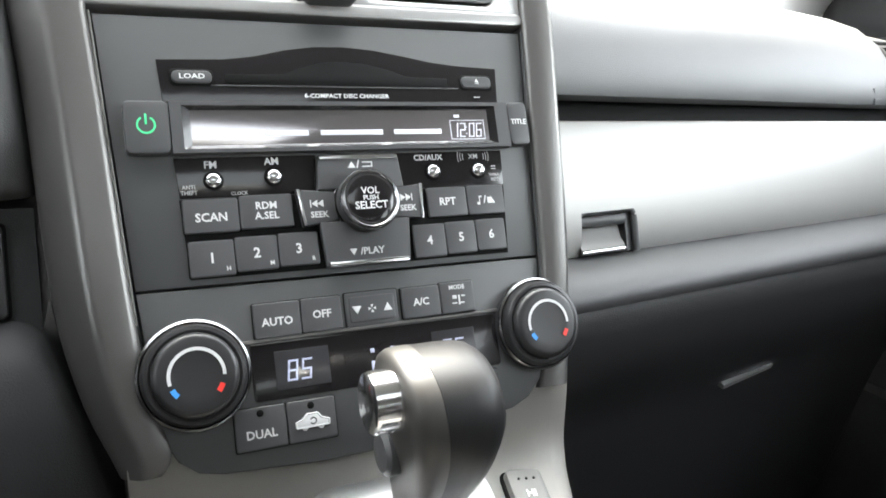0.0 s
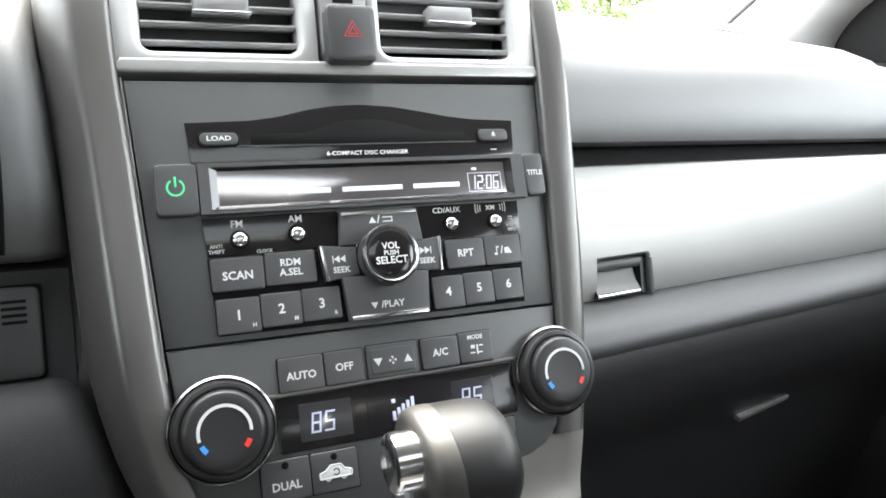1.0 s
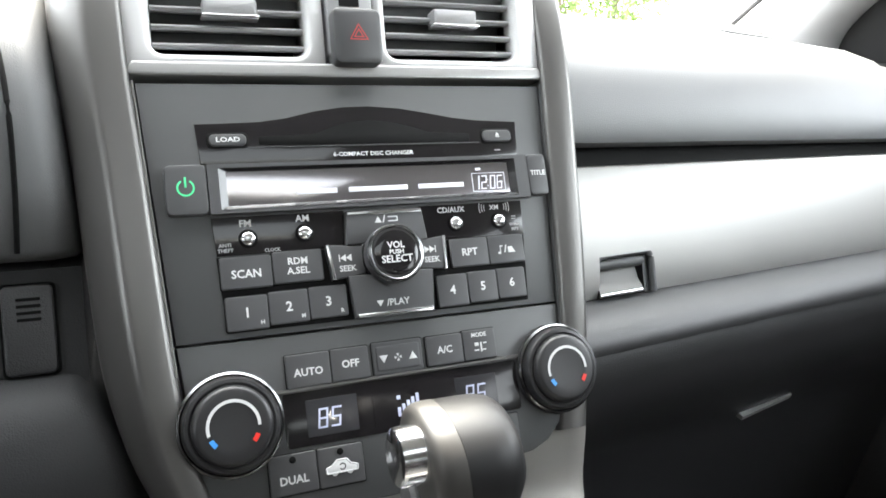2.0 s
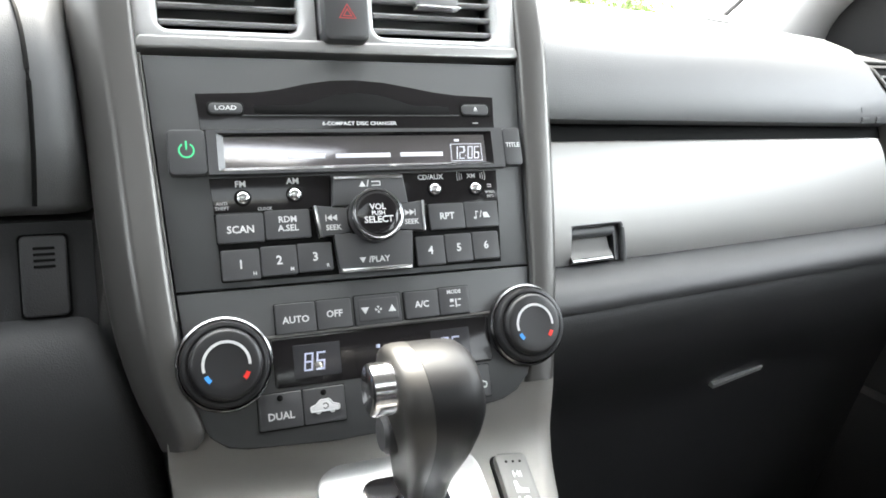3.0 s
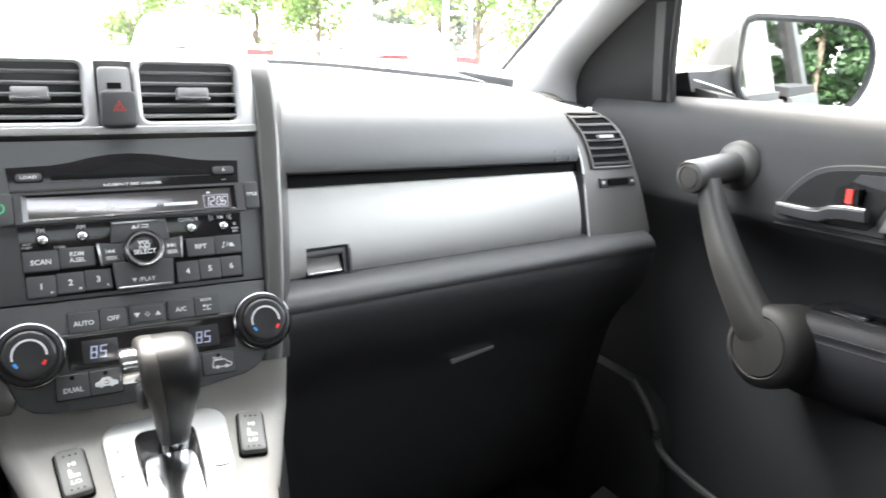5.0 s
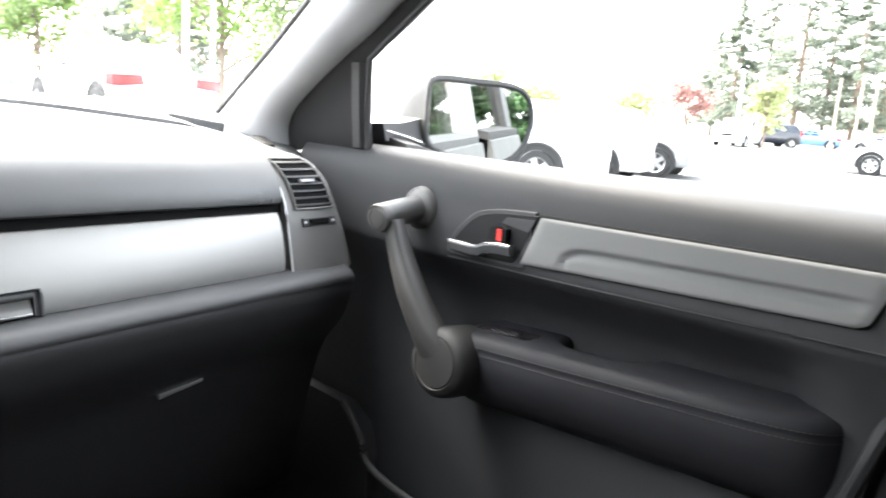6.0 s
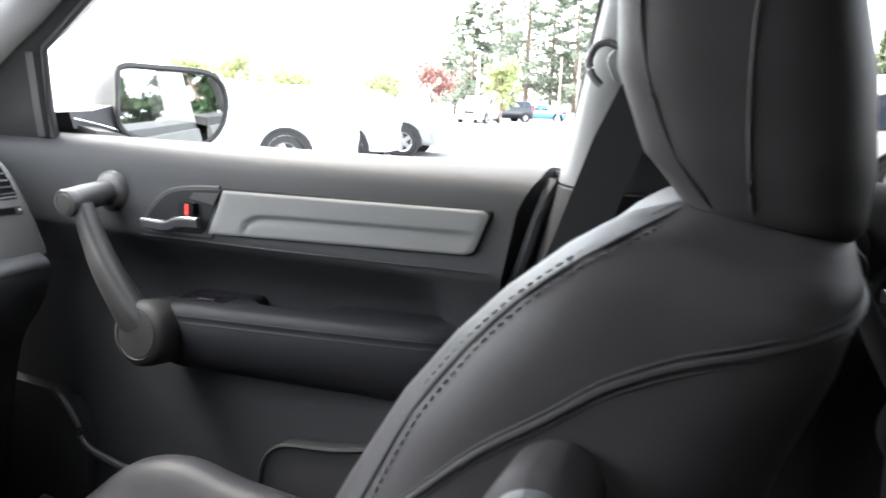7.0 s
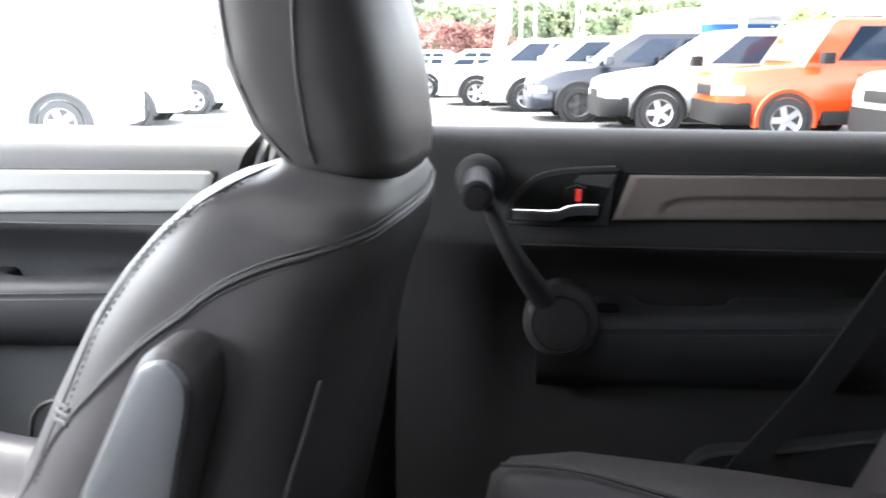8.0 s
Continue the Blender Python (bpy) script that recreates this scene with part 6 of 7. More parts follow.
def seat_section(z, hw, yf, yb, dip, roundness=0.55):
    """Ring of the backrest at height z: bolsters ahead at both sides, flat back."""
    pts = []
    n = 96
    for k in range(n):
        a = 2 * math.pi * k / n
        cx, cy = math.cos(a), math.sin(a)
        x = hw * math.copysign(abs(cx) ** roundness, cx)
        s = math.copysign(abs(cy) ** roundness, cy)
        y = lerp((yf + yb) / 2, yf if s > 0 else yb, abs(s))
        if s > 0:
            y -= dip * max(0, 1 - (x / (hw * 0.72)) ** 2) * s
            y += 0.018 * s * interp(z, [(0.6, 1.0), (0.95, 1.0), (1.10, 0.3)]) * math.exp(-((abs(x) / hw - 0.55) / 0.2) ** 2)
        pts.append(Vector((SX + x, y, z - sag(y, z))))
    return pts


seat = thing("passenger_seat", (SX, -0.6, 0.42), "black leather front passenger seat with stitched piping", "car seat")
rows = [(0.56, 0.200, -0.70, -0.93, 0.04), (0.64, 0.222, -0.672, -0.95, 0.055), (0.74, 0.222, -0.690, -0.975, 0.060), (0.82, 0.212, -0.718, -0.995, 0.060), (0.90, 0.198, -0.756, -1.010, 0.055), (0.96, 0.188, -0.786, -1.022, 0.050),
        (1.02, 0.180, -0.818, -1.036, 0.045), (1.06, 0.175, -0.848, -1.046, 0.040), (1.09, 0.169, -0.876, -1.053, 0.034), (1.115, 0.160, -0.906, -1.058, 0.026), (1.135, 0.143, -0.938, -1.060, 0.014), (1.148, 0.110, -0.970, -1.054, 0.004), (1.155, 0.06, -0.998, -1.040, 0.0)]
bm = bm_()
fine = [[lerp(p, q, k / 4) for p, q in zip(r0, r1)] for r0, r1 in zip(rows, rows[1:]) for k in range(4)] + [list(rows[-1])]
loft(bm, [seat_section(*r) for r in fine])
back = part("backrest", bm, LEATHER, seat, smooth=80)


def side_curve(pts, off):
    """Line over the inboard flank of the backrest, lifted by off."""
    out = []
    for y, z1 in pts:
        z = z1
        for _ in range(10):
            z = z1 + sag(y, z)
        hw = interp(z, [(r[0], r[1]) for r in rows])
        yf, yb = interp(z, [(r[0], r[2]) for r in rows]), interp(z, [(r[0], r[3]) for r in rows])
        s = (y - (yf + yb) / 2) / ((yf - yb) / 2)
        s = max(-0.999, min(0.999, s))
        cy = abs(s) ** (1 / 0.55)
        cx = math.sqrt(max(0.0, 1 - cy * cy)) ** 0.55
        out.append(Vector((SX - hw * cx - off, y, z1)))
    return out


seam = [(-0.980, 1.0745), (-0.948, 1.0590), (-0.923, 1.040), (-0.890, 1.016), (-0.858, 0.986), (-0.815, 0.942), (-0.780, 0.892), (-0.745, 0.84), (-0.72, 0.77)]
bm = bm_()
shoulder = [Vector(p) for p in ((0.456, -1.0585, 1.108), (0.4255, -1.061, 1.100), (0.3766, -1.061, 1.097), (0.2984, -1.0580, 1.0975), (0.2525, -1.0450, 1.0917), (0.2246, -1.0144, 1.0844))]
tube(bm, smooth_path(shoulder + side_curve(seam, 0.0004), 3), 0.0022, 8)
part("piping", bm, LEATHER, back, "raised leather piping")
for dz in (0.0042, -0.0042):
    bm = bm_()
    tube(bm, smooth_path([p + Vector((0, 0.0004, dz)) for p in shoulder] + side_curve([(y, z + dz) for y, z in seam], -0.0001), 3), 0.0009, 6)
    part("piping_seam", bm, THREAD, back)
edge = [(y_ - 0.010, z_) for z_, _, y_, *_ in rows[4:12]][::-1]
for off, m_, r_ in ((0.016, THREAD, 0.0014), (0.009, STITCH, 0.0009), (0.023, STITCH, 0.0009)):
    bm = bm_()
    pts = smooth_path(side_curve([(y - off * lerp(0.42, 1.0, max(0.0, min(1.0, (1.10 - z) / 0.15))), z - off * 0.25) for y, z in edge], 0.0012), 14)
    if r_ < 0.0012:
        stitches(bm, pts, r_)
    else:
        tube(bm, pts, r_, 6)
    part("stitching" if r_ < 0.0012 else "edge_piping", bm, m_, back)
for dz in (0.0, 0.005, 0.010):
    bm = bm_()
    tube(bm, smooth_path(side_curve([(-0.826, 0.9605 - dz), (-0.814, 0.9590 - dz), (-0.804, 0.956 - dz), (-0.795, 0.953 - dz)], 0.0008), 4), 0.0020, 8)
    part("crease", bm, LEATHER, back, "gathered leather crease")
bm = bm_()
tube(bm, smooth_path(side_curve([(-1.012, 0.985), (-1.002, 0.95), (-0.988, 0.90), (-0.965, 0.80)], 0.0012), 4), 0.0016, 6)
part("back_seam", bm, STITCH, back)

# cushion
bm = bm_()
loops = []
cushion_rows = ((-0.185, 0.17, 0.595, 0.0), (-0.188, 0.205, 0.620, 0.004), (-0.205, 0.228, 0.638, 0.010), (-0.25, 0.242, 0.652, 0.034), (-0.33, 0.247, 0.650, 0.058), (-0.42, 0.247, 0.642, 0.056), (-0.52, 0.247, 0.638, 0.054), (-0.65, 0.245, 0.636, 0.05), (-0.78, 0.235, 0.64, 0.04))
for r in zip(*[smooth_path([(v, 0, 0) for v in col], 4) for col in zip(*cushion_rows)]):
    y, hw, zt, bol = (p.x for p in r)
    ring = []
    for k in range(57):
        a = -1 + k / 28
        e = max(0.0, min(1.0, (abs(a) - 0.52) / 0.26))
        drop = 0.045 * max(0.0, (abs(a) - 0.84) / 0.16) ** 2
        ring.append(Vector((SX + hw * a, y, zt - 0.010 * (1 - min(1, abs(a) / 0.6) ** 2) + bol * e * e * (3 - 2 * e) - drop)))
    ring += [Vector((SX + hw, y, 0.52)), Vector((SX + hw * 0.9, y, 0.50)), Vector((SX - hw * 0.9, y, 0.50)), Vector((SX - hw, y, 0.52))]
    loops.append(ring)
loft(bm, loops)
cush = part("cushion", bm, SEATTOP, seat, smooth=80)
for sx in (-1, 1):
    bm = bm_()
    tube(bm, smooth_path([(SX + sx * 0.110, -0.20, 0.6335), (SX + sx * 0.128, -0.26, 0.6485), (SX + sx * 0.132, -0.42, 0.6440), (SX + sx * 0.132, -0.62, 0.6380)], 6), 0.0022, 6)
    part("cushion_seam", bm, THREAD, cush)
bm = bm_()
box(bm, SX - 0.20, SX + 0.20, -0.75, -0.25, 0.40, 0.50, 0.02)
part("seat_base", bm, DASHLOW, seat)

# headrest
HEAD = ((1.124, 0.065, -1.000, -1.045), (1.129, 0.092, -0.985, -1.058), (1.141, 0.110, -0.966, -1.066), (1.166, 0.119, -0.942, -1.067), (1.21, 0.124, -0.924, -1.061), (1.26, 0.125, -0.920, -1.048), (1.30, 0.119, -0.928, -1.038), (1.33, 0.102, -0.942, -1.030), (1.345, 0.07, -0.96, -1.015))
bm = bm_()
loops = []
for z, hw, yf, yb in [[lerp(p, q, k / 4) for p, q in zip(r0, r1)] for r0, r1 in zip(HEAD, HEAD[1:]) for k in range(4)] + [list(HEAD[-1])]:
    ring = []
    for k in range(84):
        a = 2 * math.pi * k / 84
        cx, cy = math.cos(a), math.sin(a)
        ring.append(Vector((SX + 0.005 + hw * math.copysign(abs(cx) ** 0.6, cx), (yf + yb) / 2 + 0.006 + (yf - yb) / 2 * math.copysign(abs(cy) ** 0.62, cy), z)))
        ring[-1].z -= 0.35 * sag(ring[-1].y, z)
    loops.append(ring)
loft(bm, loops)
hr = part("headrest", bm, LEATHER, seat, "black leather headrest", smooth=80)
for y_, o in ((-0.955, 0.0), (-1.012, 0.001)):
    bm = bm_()
    pts = []
    for z in (1.132, 1.15, 1.18, 1.22, 1.26, 1.30, 1.33):
        i, yf, yb = (interp(z, [(h[0], h[q]) for h in HEAD]) for q in (1, 2, 3))
        yy = y_ + (0.0 if o else (yf + 0.93)) + (0.012 if o else 0) * math.sin((z - 1.12) * 15)
        s = max(-0.99, min(0.99, (yy - (yf + yb) / 2) / ((yf - yb) / 2)))
        cy = abs(s) ** (1 / 0.62)
        pts.append(Vector((SX + 0.005 - i * math.sqrt(max(0, 1 - cy * cy)) ** 0.6 - 0.0006, yy + 0.006, z - 0.35 * sag(yy, z))))
    pts = smooth_path(pts, 5)
    tube(bm, pts, 0.0012, 6)
    part("seam", bm, THREAD, hr)
    if not o:
        bm = bm_()
        stitches(bm, [p + Vector((0.0006, -0.007, 0)) for p in pts], 0.0010)
        part("stitching", bm, THREAD, hr)
for sx in (-0.05, 0.05):
    bm = bm_()
    tube(bm, [(SX + sx, -1.02, 1.06), (SX + sx, -1.02, 1.18)], 0.007, 12)
    part("headrest_post", bm, CHROME, seat, "chrome headrest post")
bm = bm_()
lathe(bm, [(0.013, 0), (0.013, 0.010), (0.010, 0.013)], Matrix.Translation((SX + 0.05, -1.03, 1.112)), 16)
part("post_collar", bm, SLOT, seat)

# fold-up armrest on the inboard side
bm = bm_()
prof = [(p.x + 0.022, p.y - 0.018) for p in smooth_path([(y, z, 0) for y, z in ((-0.948, 1.050), (-0.960, 1.0505), (-0.970, 1.044), (-0.977, 1.030), (-0.974, 1.005), (-0.965, 0.97), (-0.950, 0.90), (-0.930, 0.80), (-0.90, 0.74), (-0.80, 0.74), (-0.795, 0.79), (-0.850, 0.885), (-0.890, 0.96), (-0.925, 1.025), (-0.936, 1.043), (-0.948, 1.050))], 4)[:-1]]
XM = Matrix(((0, 0, -1, 0.0), (1, 0, 0, 0), (0, 1, 0, 0), (0, 0, 0, 1)))
slab(bm, prof, -0.205, -0.162, 0.012, XM, 3)
ar = part("folding_armrest", bm, LEATHER, seat, "grey-black leather armrest folded up", smooth=60)
bm = bm_()
slab(bm, inset2(prof, 0.0055), -0.18, -0.1575, 0.005, XM, 2)
part("armrest_panel", bm, GREYLEATHER, ar, "grey leather armrest side panel")
bm = bm_()
rim = inset2(prof, 0.0075)
pts = [Vector((0.1590, y, z)) for y, z in rim[:34]]
stitches(bm, pts, 0.0013)
part("stitching", bm, GREYLEATHER, ar)

# rear bench and its belt
rb = thing("rear_bench", (0.35, -1.5, 0.42), "black leather rear bench seat", "car seat")
bm = bm_()
loops = []
for y, zt in ((-1.105, 0.68), (-1.110, 0.735), (-1.135, 0.760), (-1.21, 0.774), (-1.40, 0.766), (-1.60, 0.750), (-1.70, 0.74)):
    loops.append([Vector((x, y, zt - 0.10 * max(0, abs(x / 0.62) - 0.85) ** 2 * 20 + 0.008 * math.cos(x * 18))) for x in [0.0 + 0.62 * (-1 + k / 12) for k in range(25)]] + [Vector((0.60, y, 0.42)), Vector((-0.60, y, 0.42))])
loft(bm, loops)
part("cushion", bm, LEATHER, rb, smooth=80)
bm = bm_()
loops = []
for z, yf, yb in ((0.60, -1.50, -1.78), (0.70, -1.53, -1.82), (0.90, -1.60, -1.90), (1.05, -1.67, -1.95), (1.10, -1.72, -1.95)):
    loops.append([Vector((x, yf - 0.02 * math.cos(x * 10), z)) for x in [-0.6 + 0.062 * k for k in range(21)]] + [Vector((0.64, yb, z)), Vector((-0.6, yb, z))])
loft(bm, loops)
part("backrest", bm, LEATHER, rb, smooth=80)
bm = bm_()
tube(bm, smooth_path([(0.53, -1.125, 0.756), (0.50, -1.22, 0.774), (0.44, -1.40, 0.767), (0.40, -1.60, 0.752)], 4), 0.003, 6)
part("seam", bm, THREAD, rb)
rbelt = thing("rear_seat_belt", (0.55, -1.6, 0.9), "dark grey rear seat belt across the bench end", "seat belt")
bm = bm_()
loft(bm, [[Vector((x, y - 0.016, z + 0.006)), Vector((x, y - 0.046, z - 0.006)), Vector((x + 0.002, y - 0.046, z - 0.006)), Vector((x + 0.002, y - 0.016, z + 0.006))] for x, y, z in ((0.64, -1.62, 1.16), (0.60, -1.531, 1.009), (0.60, -1.452, 0.85), (0.60, -1.392, 0.758), (0.60, -1.370, 0.722))])
part("webbing", bm, BELT, rbelt)
bm = bm_()
slab(bm, rrect(-0.03, 0.03, -0.02, 0.02, 0.008), 0.0, 0.012, 0.004, Matrix.Translation((0.648, -1.625, 1.17)) @ pose(0, 0, 0, 0, -90, 0))
part("belt_guide", bm, DASHLOW, rbelt, "black plastic belt guide")
bm = bm_()
pillar_loft(bm, [(0.42, -1.80, -1.98), (0.9, -1.78, -1.95), (1.08, -1.72, -1.90), (1.25, -1.69, -1.84), (1.47, -1.64, -1.78)])
tagged(part("rear_pillar", bm, DOORPL), "dark rear pillar trim behind the rear door", "pillar", kind="structure")

# ---- outside mirror ----
mi = thing("door_mirror", (0.85, 0.08, 1.10), "grey painted passenger door mirror with rounded glass", "car mirror")
MC = Vector((0.975, 0.042, 1.163))
nrm = Vector((-0.49, -0.87, 0.02)).normalized()
ax = Vector((0, 0, 1)).cross(nrm).normalized()
MMx = Matrix(((ax.x, 0, nrm.x, MC.x), (ax.y, 0, nrm.y, MC.y), (ax.z, 1, nrm.z, MC.z), (0, 0, 0, 1)))
outline = smooth_path([(-0.105, 0.050, 0), (-0.092, 0.062, 0), (-0.02, 0.0615, 0), (0.06, 0.059, 0), (0.095, 0.048, 0), (0.110, 0.020, 0), (0.108, -0.012, 0), (0.095, -0.040, 0), (0.068, -0.061, 0), (0.03, -0.066, 0), (-0.03, -0.062, 0), (-0.085, -0.050, 0), (-0.104, -0.032, 0), (-0.107, 0.0, 0), (-0.105, 0.050, 0)], 3)[:-1]
outline = [(p.x * 0.885, p.y * 1.04) for p in outline]
bm = bm_()
big = inset2(outline, -0.009)
loft(bm, [[MMx @ Vector((x * s + q, y * h + 0.002, w)) for x, y in big] for s, h, w, q in ((1.0, 1.0, 0.002, 0.0), (1.02, 1.02, -0.012, 0.0), (1.02, 0.90, -0.04, -0.006), (0.97, 0.66, -0.08, -0.018), (0.88, 0.42, -0.11, -0.028), (0.72, 0.22, -0.13, -0.034), (0.50, 0.08, -0.138, -0.036))])
part("shell", bm, CARGREY, mi)
bm = bm_()
loft(bm, [[MMx @ Vector((x, y, w)) for x, y in ring] for ring, w in ((big, -0.006), (big, 0.006), (inset2(outline, -0.004), 0.008), (outline, 0.004), (outline, -0.006))], caps=False)
part("rim", bm, RUBBER, mi, "black mirror rim")
bm = bm_()
slab(bm, outline, -0.004, 0.0025, 0.0004, MMx, 1)
part("mirror_glass", bm, MIRROR, mi, "mirror glass")
bm = bm_()
loft(bm, [[Vector((x, y + dy_, z)) for dy_, z in ((-0.03, z0), (0.05, z0 + 0.004), (0.05, z1 - 0.004), (-0.02, z1))] for x, y, z0, z1 in ((0.79, 0.115, 1.122, 1.150), (0.84, 0.118, 1.118, 1.152), (0.88, 0.120, 1.112, 1.160), (0.94, 0.125, 1.108, 1.170))])
foot = part("mirror_foot", bm, RUBBER, mi, "black mirror arm")
bm = bm_()
tube(bm, [(0.79, 0.083, 1.139), (0.84, 0.084, 1.129), (0.885, 0.086, 1.118), (0.888, 0.088, 1.106)], 0.0016, 6)
part("foot_edge", bm, CHROME, foot, "bright edge along the arm")
bm = bm_()
loft(bm, [[Vector((x, y, z)) for y, z in ((0.03, 1.085), (0.15, 1.085), (0.145, zt - 0.004), (0.09, zt), (0.045, zt - 0.008))] for x, zt in ((0.80, 1.128), (0.84, 1.124), (0.88, 1.114), (0.915, 1.098))])
part("mirror_base", bm, CARGREY, mi, "grey painted mirror base")

# ---- parked vehicles ----
TYRE = mat("tyre_rubber", (0.013, 0.013, 0.0135), 0.85)
ALLOY = mat("alloy_rim", (0.42, 0.42, 0.43), 0.3, metal=0.8)
DARKRIM = mat("dark_rim", (0.05, 0.05, 0.05), 0.4, metal=0.5)
CARGLASS = mat("car_window_tint", (0.022, 0.036, 0.062), 0.06, metal=0.25, vary=0.05)
# Windscreens are pale as well as glossy: bright sky reflection put into their colour.
SCREEN = mat("car_windscreen", (0.55, 0.62, 0.70), 0.08, metal=0.7, vary=0.05)
CLADDING = mat("grey_cladding", (0.010, 0.0102, 0.011), 0.7, spec=0.12)
LAMP = mat("clear_lamp", (0.75, 0.76, 0.78), 0.15, metal=0.3)
TAIL = mat("red_lamp", (0.42, 0.008, 0.012), 0.2)
PLATE = mat("plate_white", (0.7, 0.7, 0.72), 0.5)
PAINTS = {"white": (0.62, 0.62, 0.62), "silver": (0.34, 0.35, 0.355), "blue": (0.004, 0.006, 0.014), "orange": (0.42, 0.042, 0.006), "grey": (0.22, 0.225, 0.23), "lightblue": (0.10, 0.25, 0.5)}
PAINTS = {k: mat(k + "_car_paint", c, 0.3, metal=0.1, coat=0.35, vary=0.03) for k, c in PAINTS.items()}
SHAPES = {
    # length, half width, belt, roof, hood z at the nose, cabin foot and roof ends (front, rear), boxiness
    "suv": (4.5, 0.90, 1.05, 1.66, 0.90, (1.05, -2.12), (0.20, -1.75), 0.86),
    "sedan": (4.7, 0.90, 0.93, 1.44, 0.74, (1.05, -1.55), (0.25, -0.85), 0.80),
    "boxy": (4.3, 0.90, 1.10, 1.76, 1.03, (1.02, -2.05), (0.62, -1.95), 0.93),
    "pickup": (5.4, 0.95, 1.10, 1.78, 1.02, (1.35, -0.75), (0.65, -0.55), 0.88),
}


def parked_car(shape, paint, x, y, heading, label, rim=None, clad=False, group="parked cars", lift=0.0, tail=None, tint=None):
    """Car on the ground at (x, y), its nose towards heading degrees from +x."""
    L, W, zb, zr, zh, foot, top, boxy = SHAPES[shape]
    body_m = PAINTS[paint]
    c = thing("pickup_truck" if shape == "pickup" else "parked_car", (0, 0, 0), label, "pickup truck" if shape == "pickup" else "car", group)
    f, r = L / 2, -L / 2
    deck = zb if shape in ("suv", "boxy") else (zb + 0.02 if shape == "sedan" else zb)
    st = [(f, 0.58, 0.42, zh - 0.20), (f - 0.05, 0.76, 0.30, zh - 0.08), (f - 0.22, 0.92, 0.25, zh - 0.01), (f - 0.8, 1.0, 0.25, lerp(zh, zb, 0.6)), (foot[0] + 0.02, 1.0, 0.25, zb - 0.02), (0.0, 1.0, 0.25, zb), (foot[1] + 0.3, 1.0, 0.25, zb + 0.02), (r + 0.3, 0.97, 0.27, deck), (r + 0.08, 0.90, 0.32, deck - 0.04), (r, 0.80, 0.42, deck - 0.16)]
    bm = bm_()
    loops = []
    for sx, w, z0, z1 in st:
        hw = W * w
        loops.append([Vector((sx, s * hw * k, z)) for s, k, z in ((1, 0.86, z0), (1, 0.97, z0 + 0.10), (1, 1.0, lerp(z0, z1, 0.45)), (1, 0.975, lerp(z0, z1, 0.8)), (1, 0.90, z1 - 0.01), (1, 0.72, z1 + 0.015), (-1, 0.72, z1 + 0.015), (-1, 0.90, z1 - 0.01), (-1, 0.975, lerp(z0, z1, 0.8)), (-1, 1.0, lerp(z0, z1, 0.45)), (-1, 0.97, z0 + 0.10), (-1, 0.86, z0))])
    loft(bm, loops)
    body = part("body", bm, body_m, c, smooth=45)
    # cabin
    bm = bm_()
    lv = [(foot[0], foot[1], 0.90, zb - 0.03), (lerp(foot[0], top[0], 0.5), lerp(foot[1], top[1], 0.5), lerp(0.90, boxy, 0.5), lerp(zb, zr, 0.5)), (top[0] + 0.05, top[1] - 0.05, boxy * 0.97, zr - 0.07), (top[0] - 0.10, top[1] + 0.08, boxy * 0.90, zr - 0.01), (top[0] - 0.3, top[1] + 0.3, boxy * 0.7, zr)]
    loft(bm, [[Vector((a, W * w, z)), Vector((b, W * w, z)), Vector((b, -W * w, z)), Vector((a, -W * w, z))] for a, b, w, z in lv])
    part("cabin", bm, body_m, c, smooth=45)

    def win(name, pts, glass=None):
        glass = glass or tint or CARGLASS
        bm = bm_()
        bm.faces.new([bm.verts.new(p) for p in pts])
        bmesh.ops.solidify(bm, geom=list(bm.faces), thickness=0.012)
        part(name, bm, glass, c)

    def cab(u, h, side):
        """Point on the cabin's flank: u from the front to the rear, h from the belt to the roof."""
        a, b = lerp(foot[0], top[0], h), lerp(foot[1], top[1], h)
        return Vector((lerp(a, b, u), side * (W * lerp(0.90, boxy * 0.985, h) + 0.008), lerp(zb, zr - 0.05, h)))

    for s in (1, -1):
        for u0, u1 in ((0.09, 0.40), (0.44, 0.70), (0.74, 0.95)):
            if shape in ("sedan", "pickup") and u0 > 0.7:
                continue
            win("side_window", [cab(u0 + (0.05 if u0 < 0.1 else 0), 0.10, s), cab(u1, 0.10, s), cab(u1, 0.88, s), cab(u0 + (0.05 if u0 < 0.1 else 0), 0.88, s)])
    for nm, u, d in (("windscreen", 0.0, 0.015), ("rear_window", 1.0, -0.015)):
        win(nm, [cab(u, 0.10, 0.90) + Vector((d, 0, 0)), cab(u, 0.10, -0.90) + Vector((d, 0, 0)), cab(u, 0.90, -0.86) + Vector((d, 0, 0)), cab(u, 0.90, 0.86) + Vector((d, 0, 0))], SCREEN if u < 0.5 else None)
    # wheels
    R = 0.325 if shape != "sedan" else 0.315
    for wx in (f - 0.92, r + (0.72 if shape == 'sedan' else 0.92)):
        for s in (1, -1):
            M_ = Matrix.Translation((wx, s * (W - 0.20), R)) @ pose(0, 0, 0, -90 * s, 0, 0)
            # Body has no wells cut: a dark ring round each tyre stands for their shade.
            bm = bm_()
            lathe(bm, [(R * 1.24, 0.10), (R * 1.24, 0.200), (R * 1.02, 0.204), (R * 1.00, 0.10)], M_, 28)
            part("wheel_well", bm, TYRE, c)
            bm = bm_()
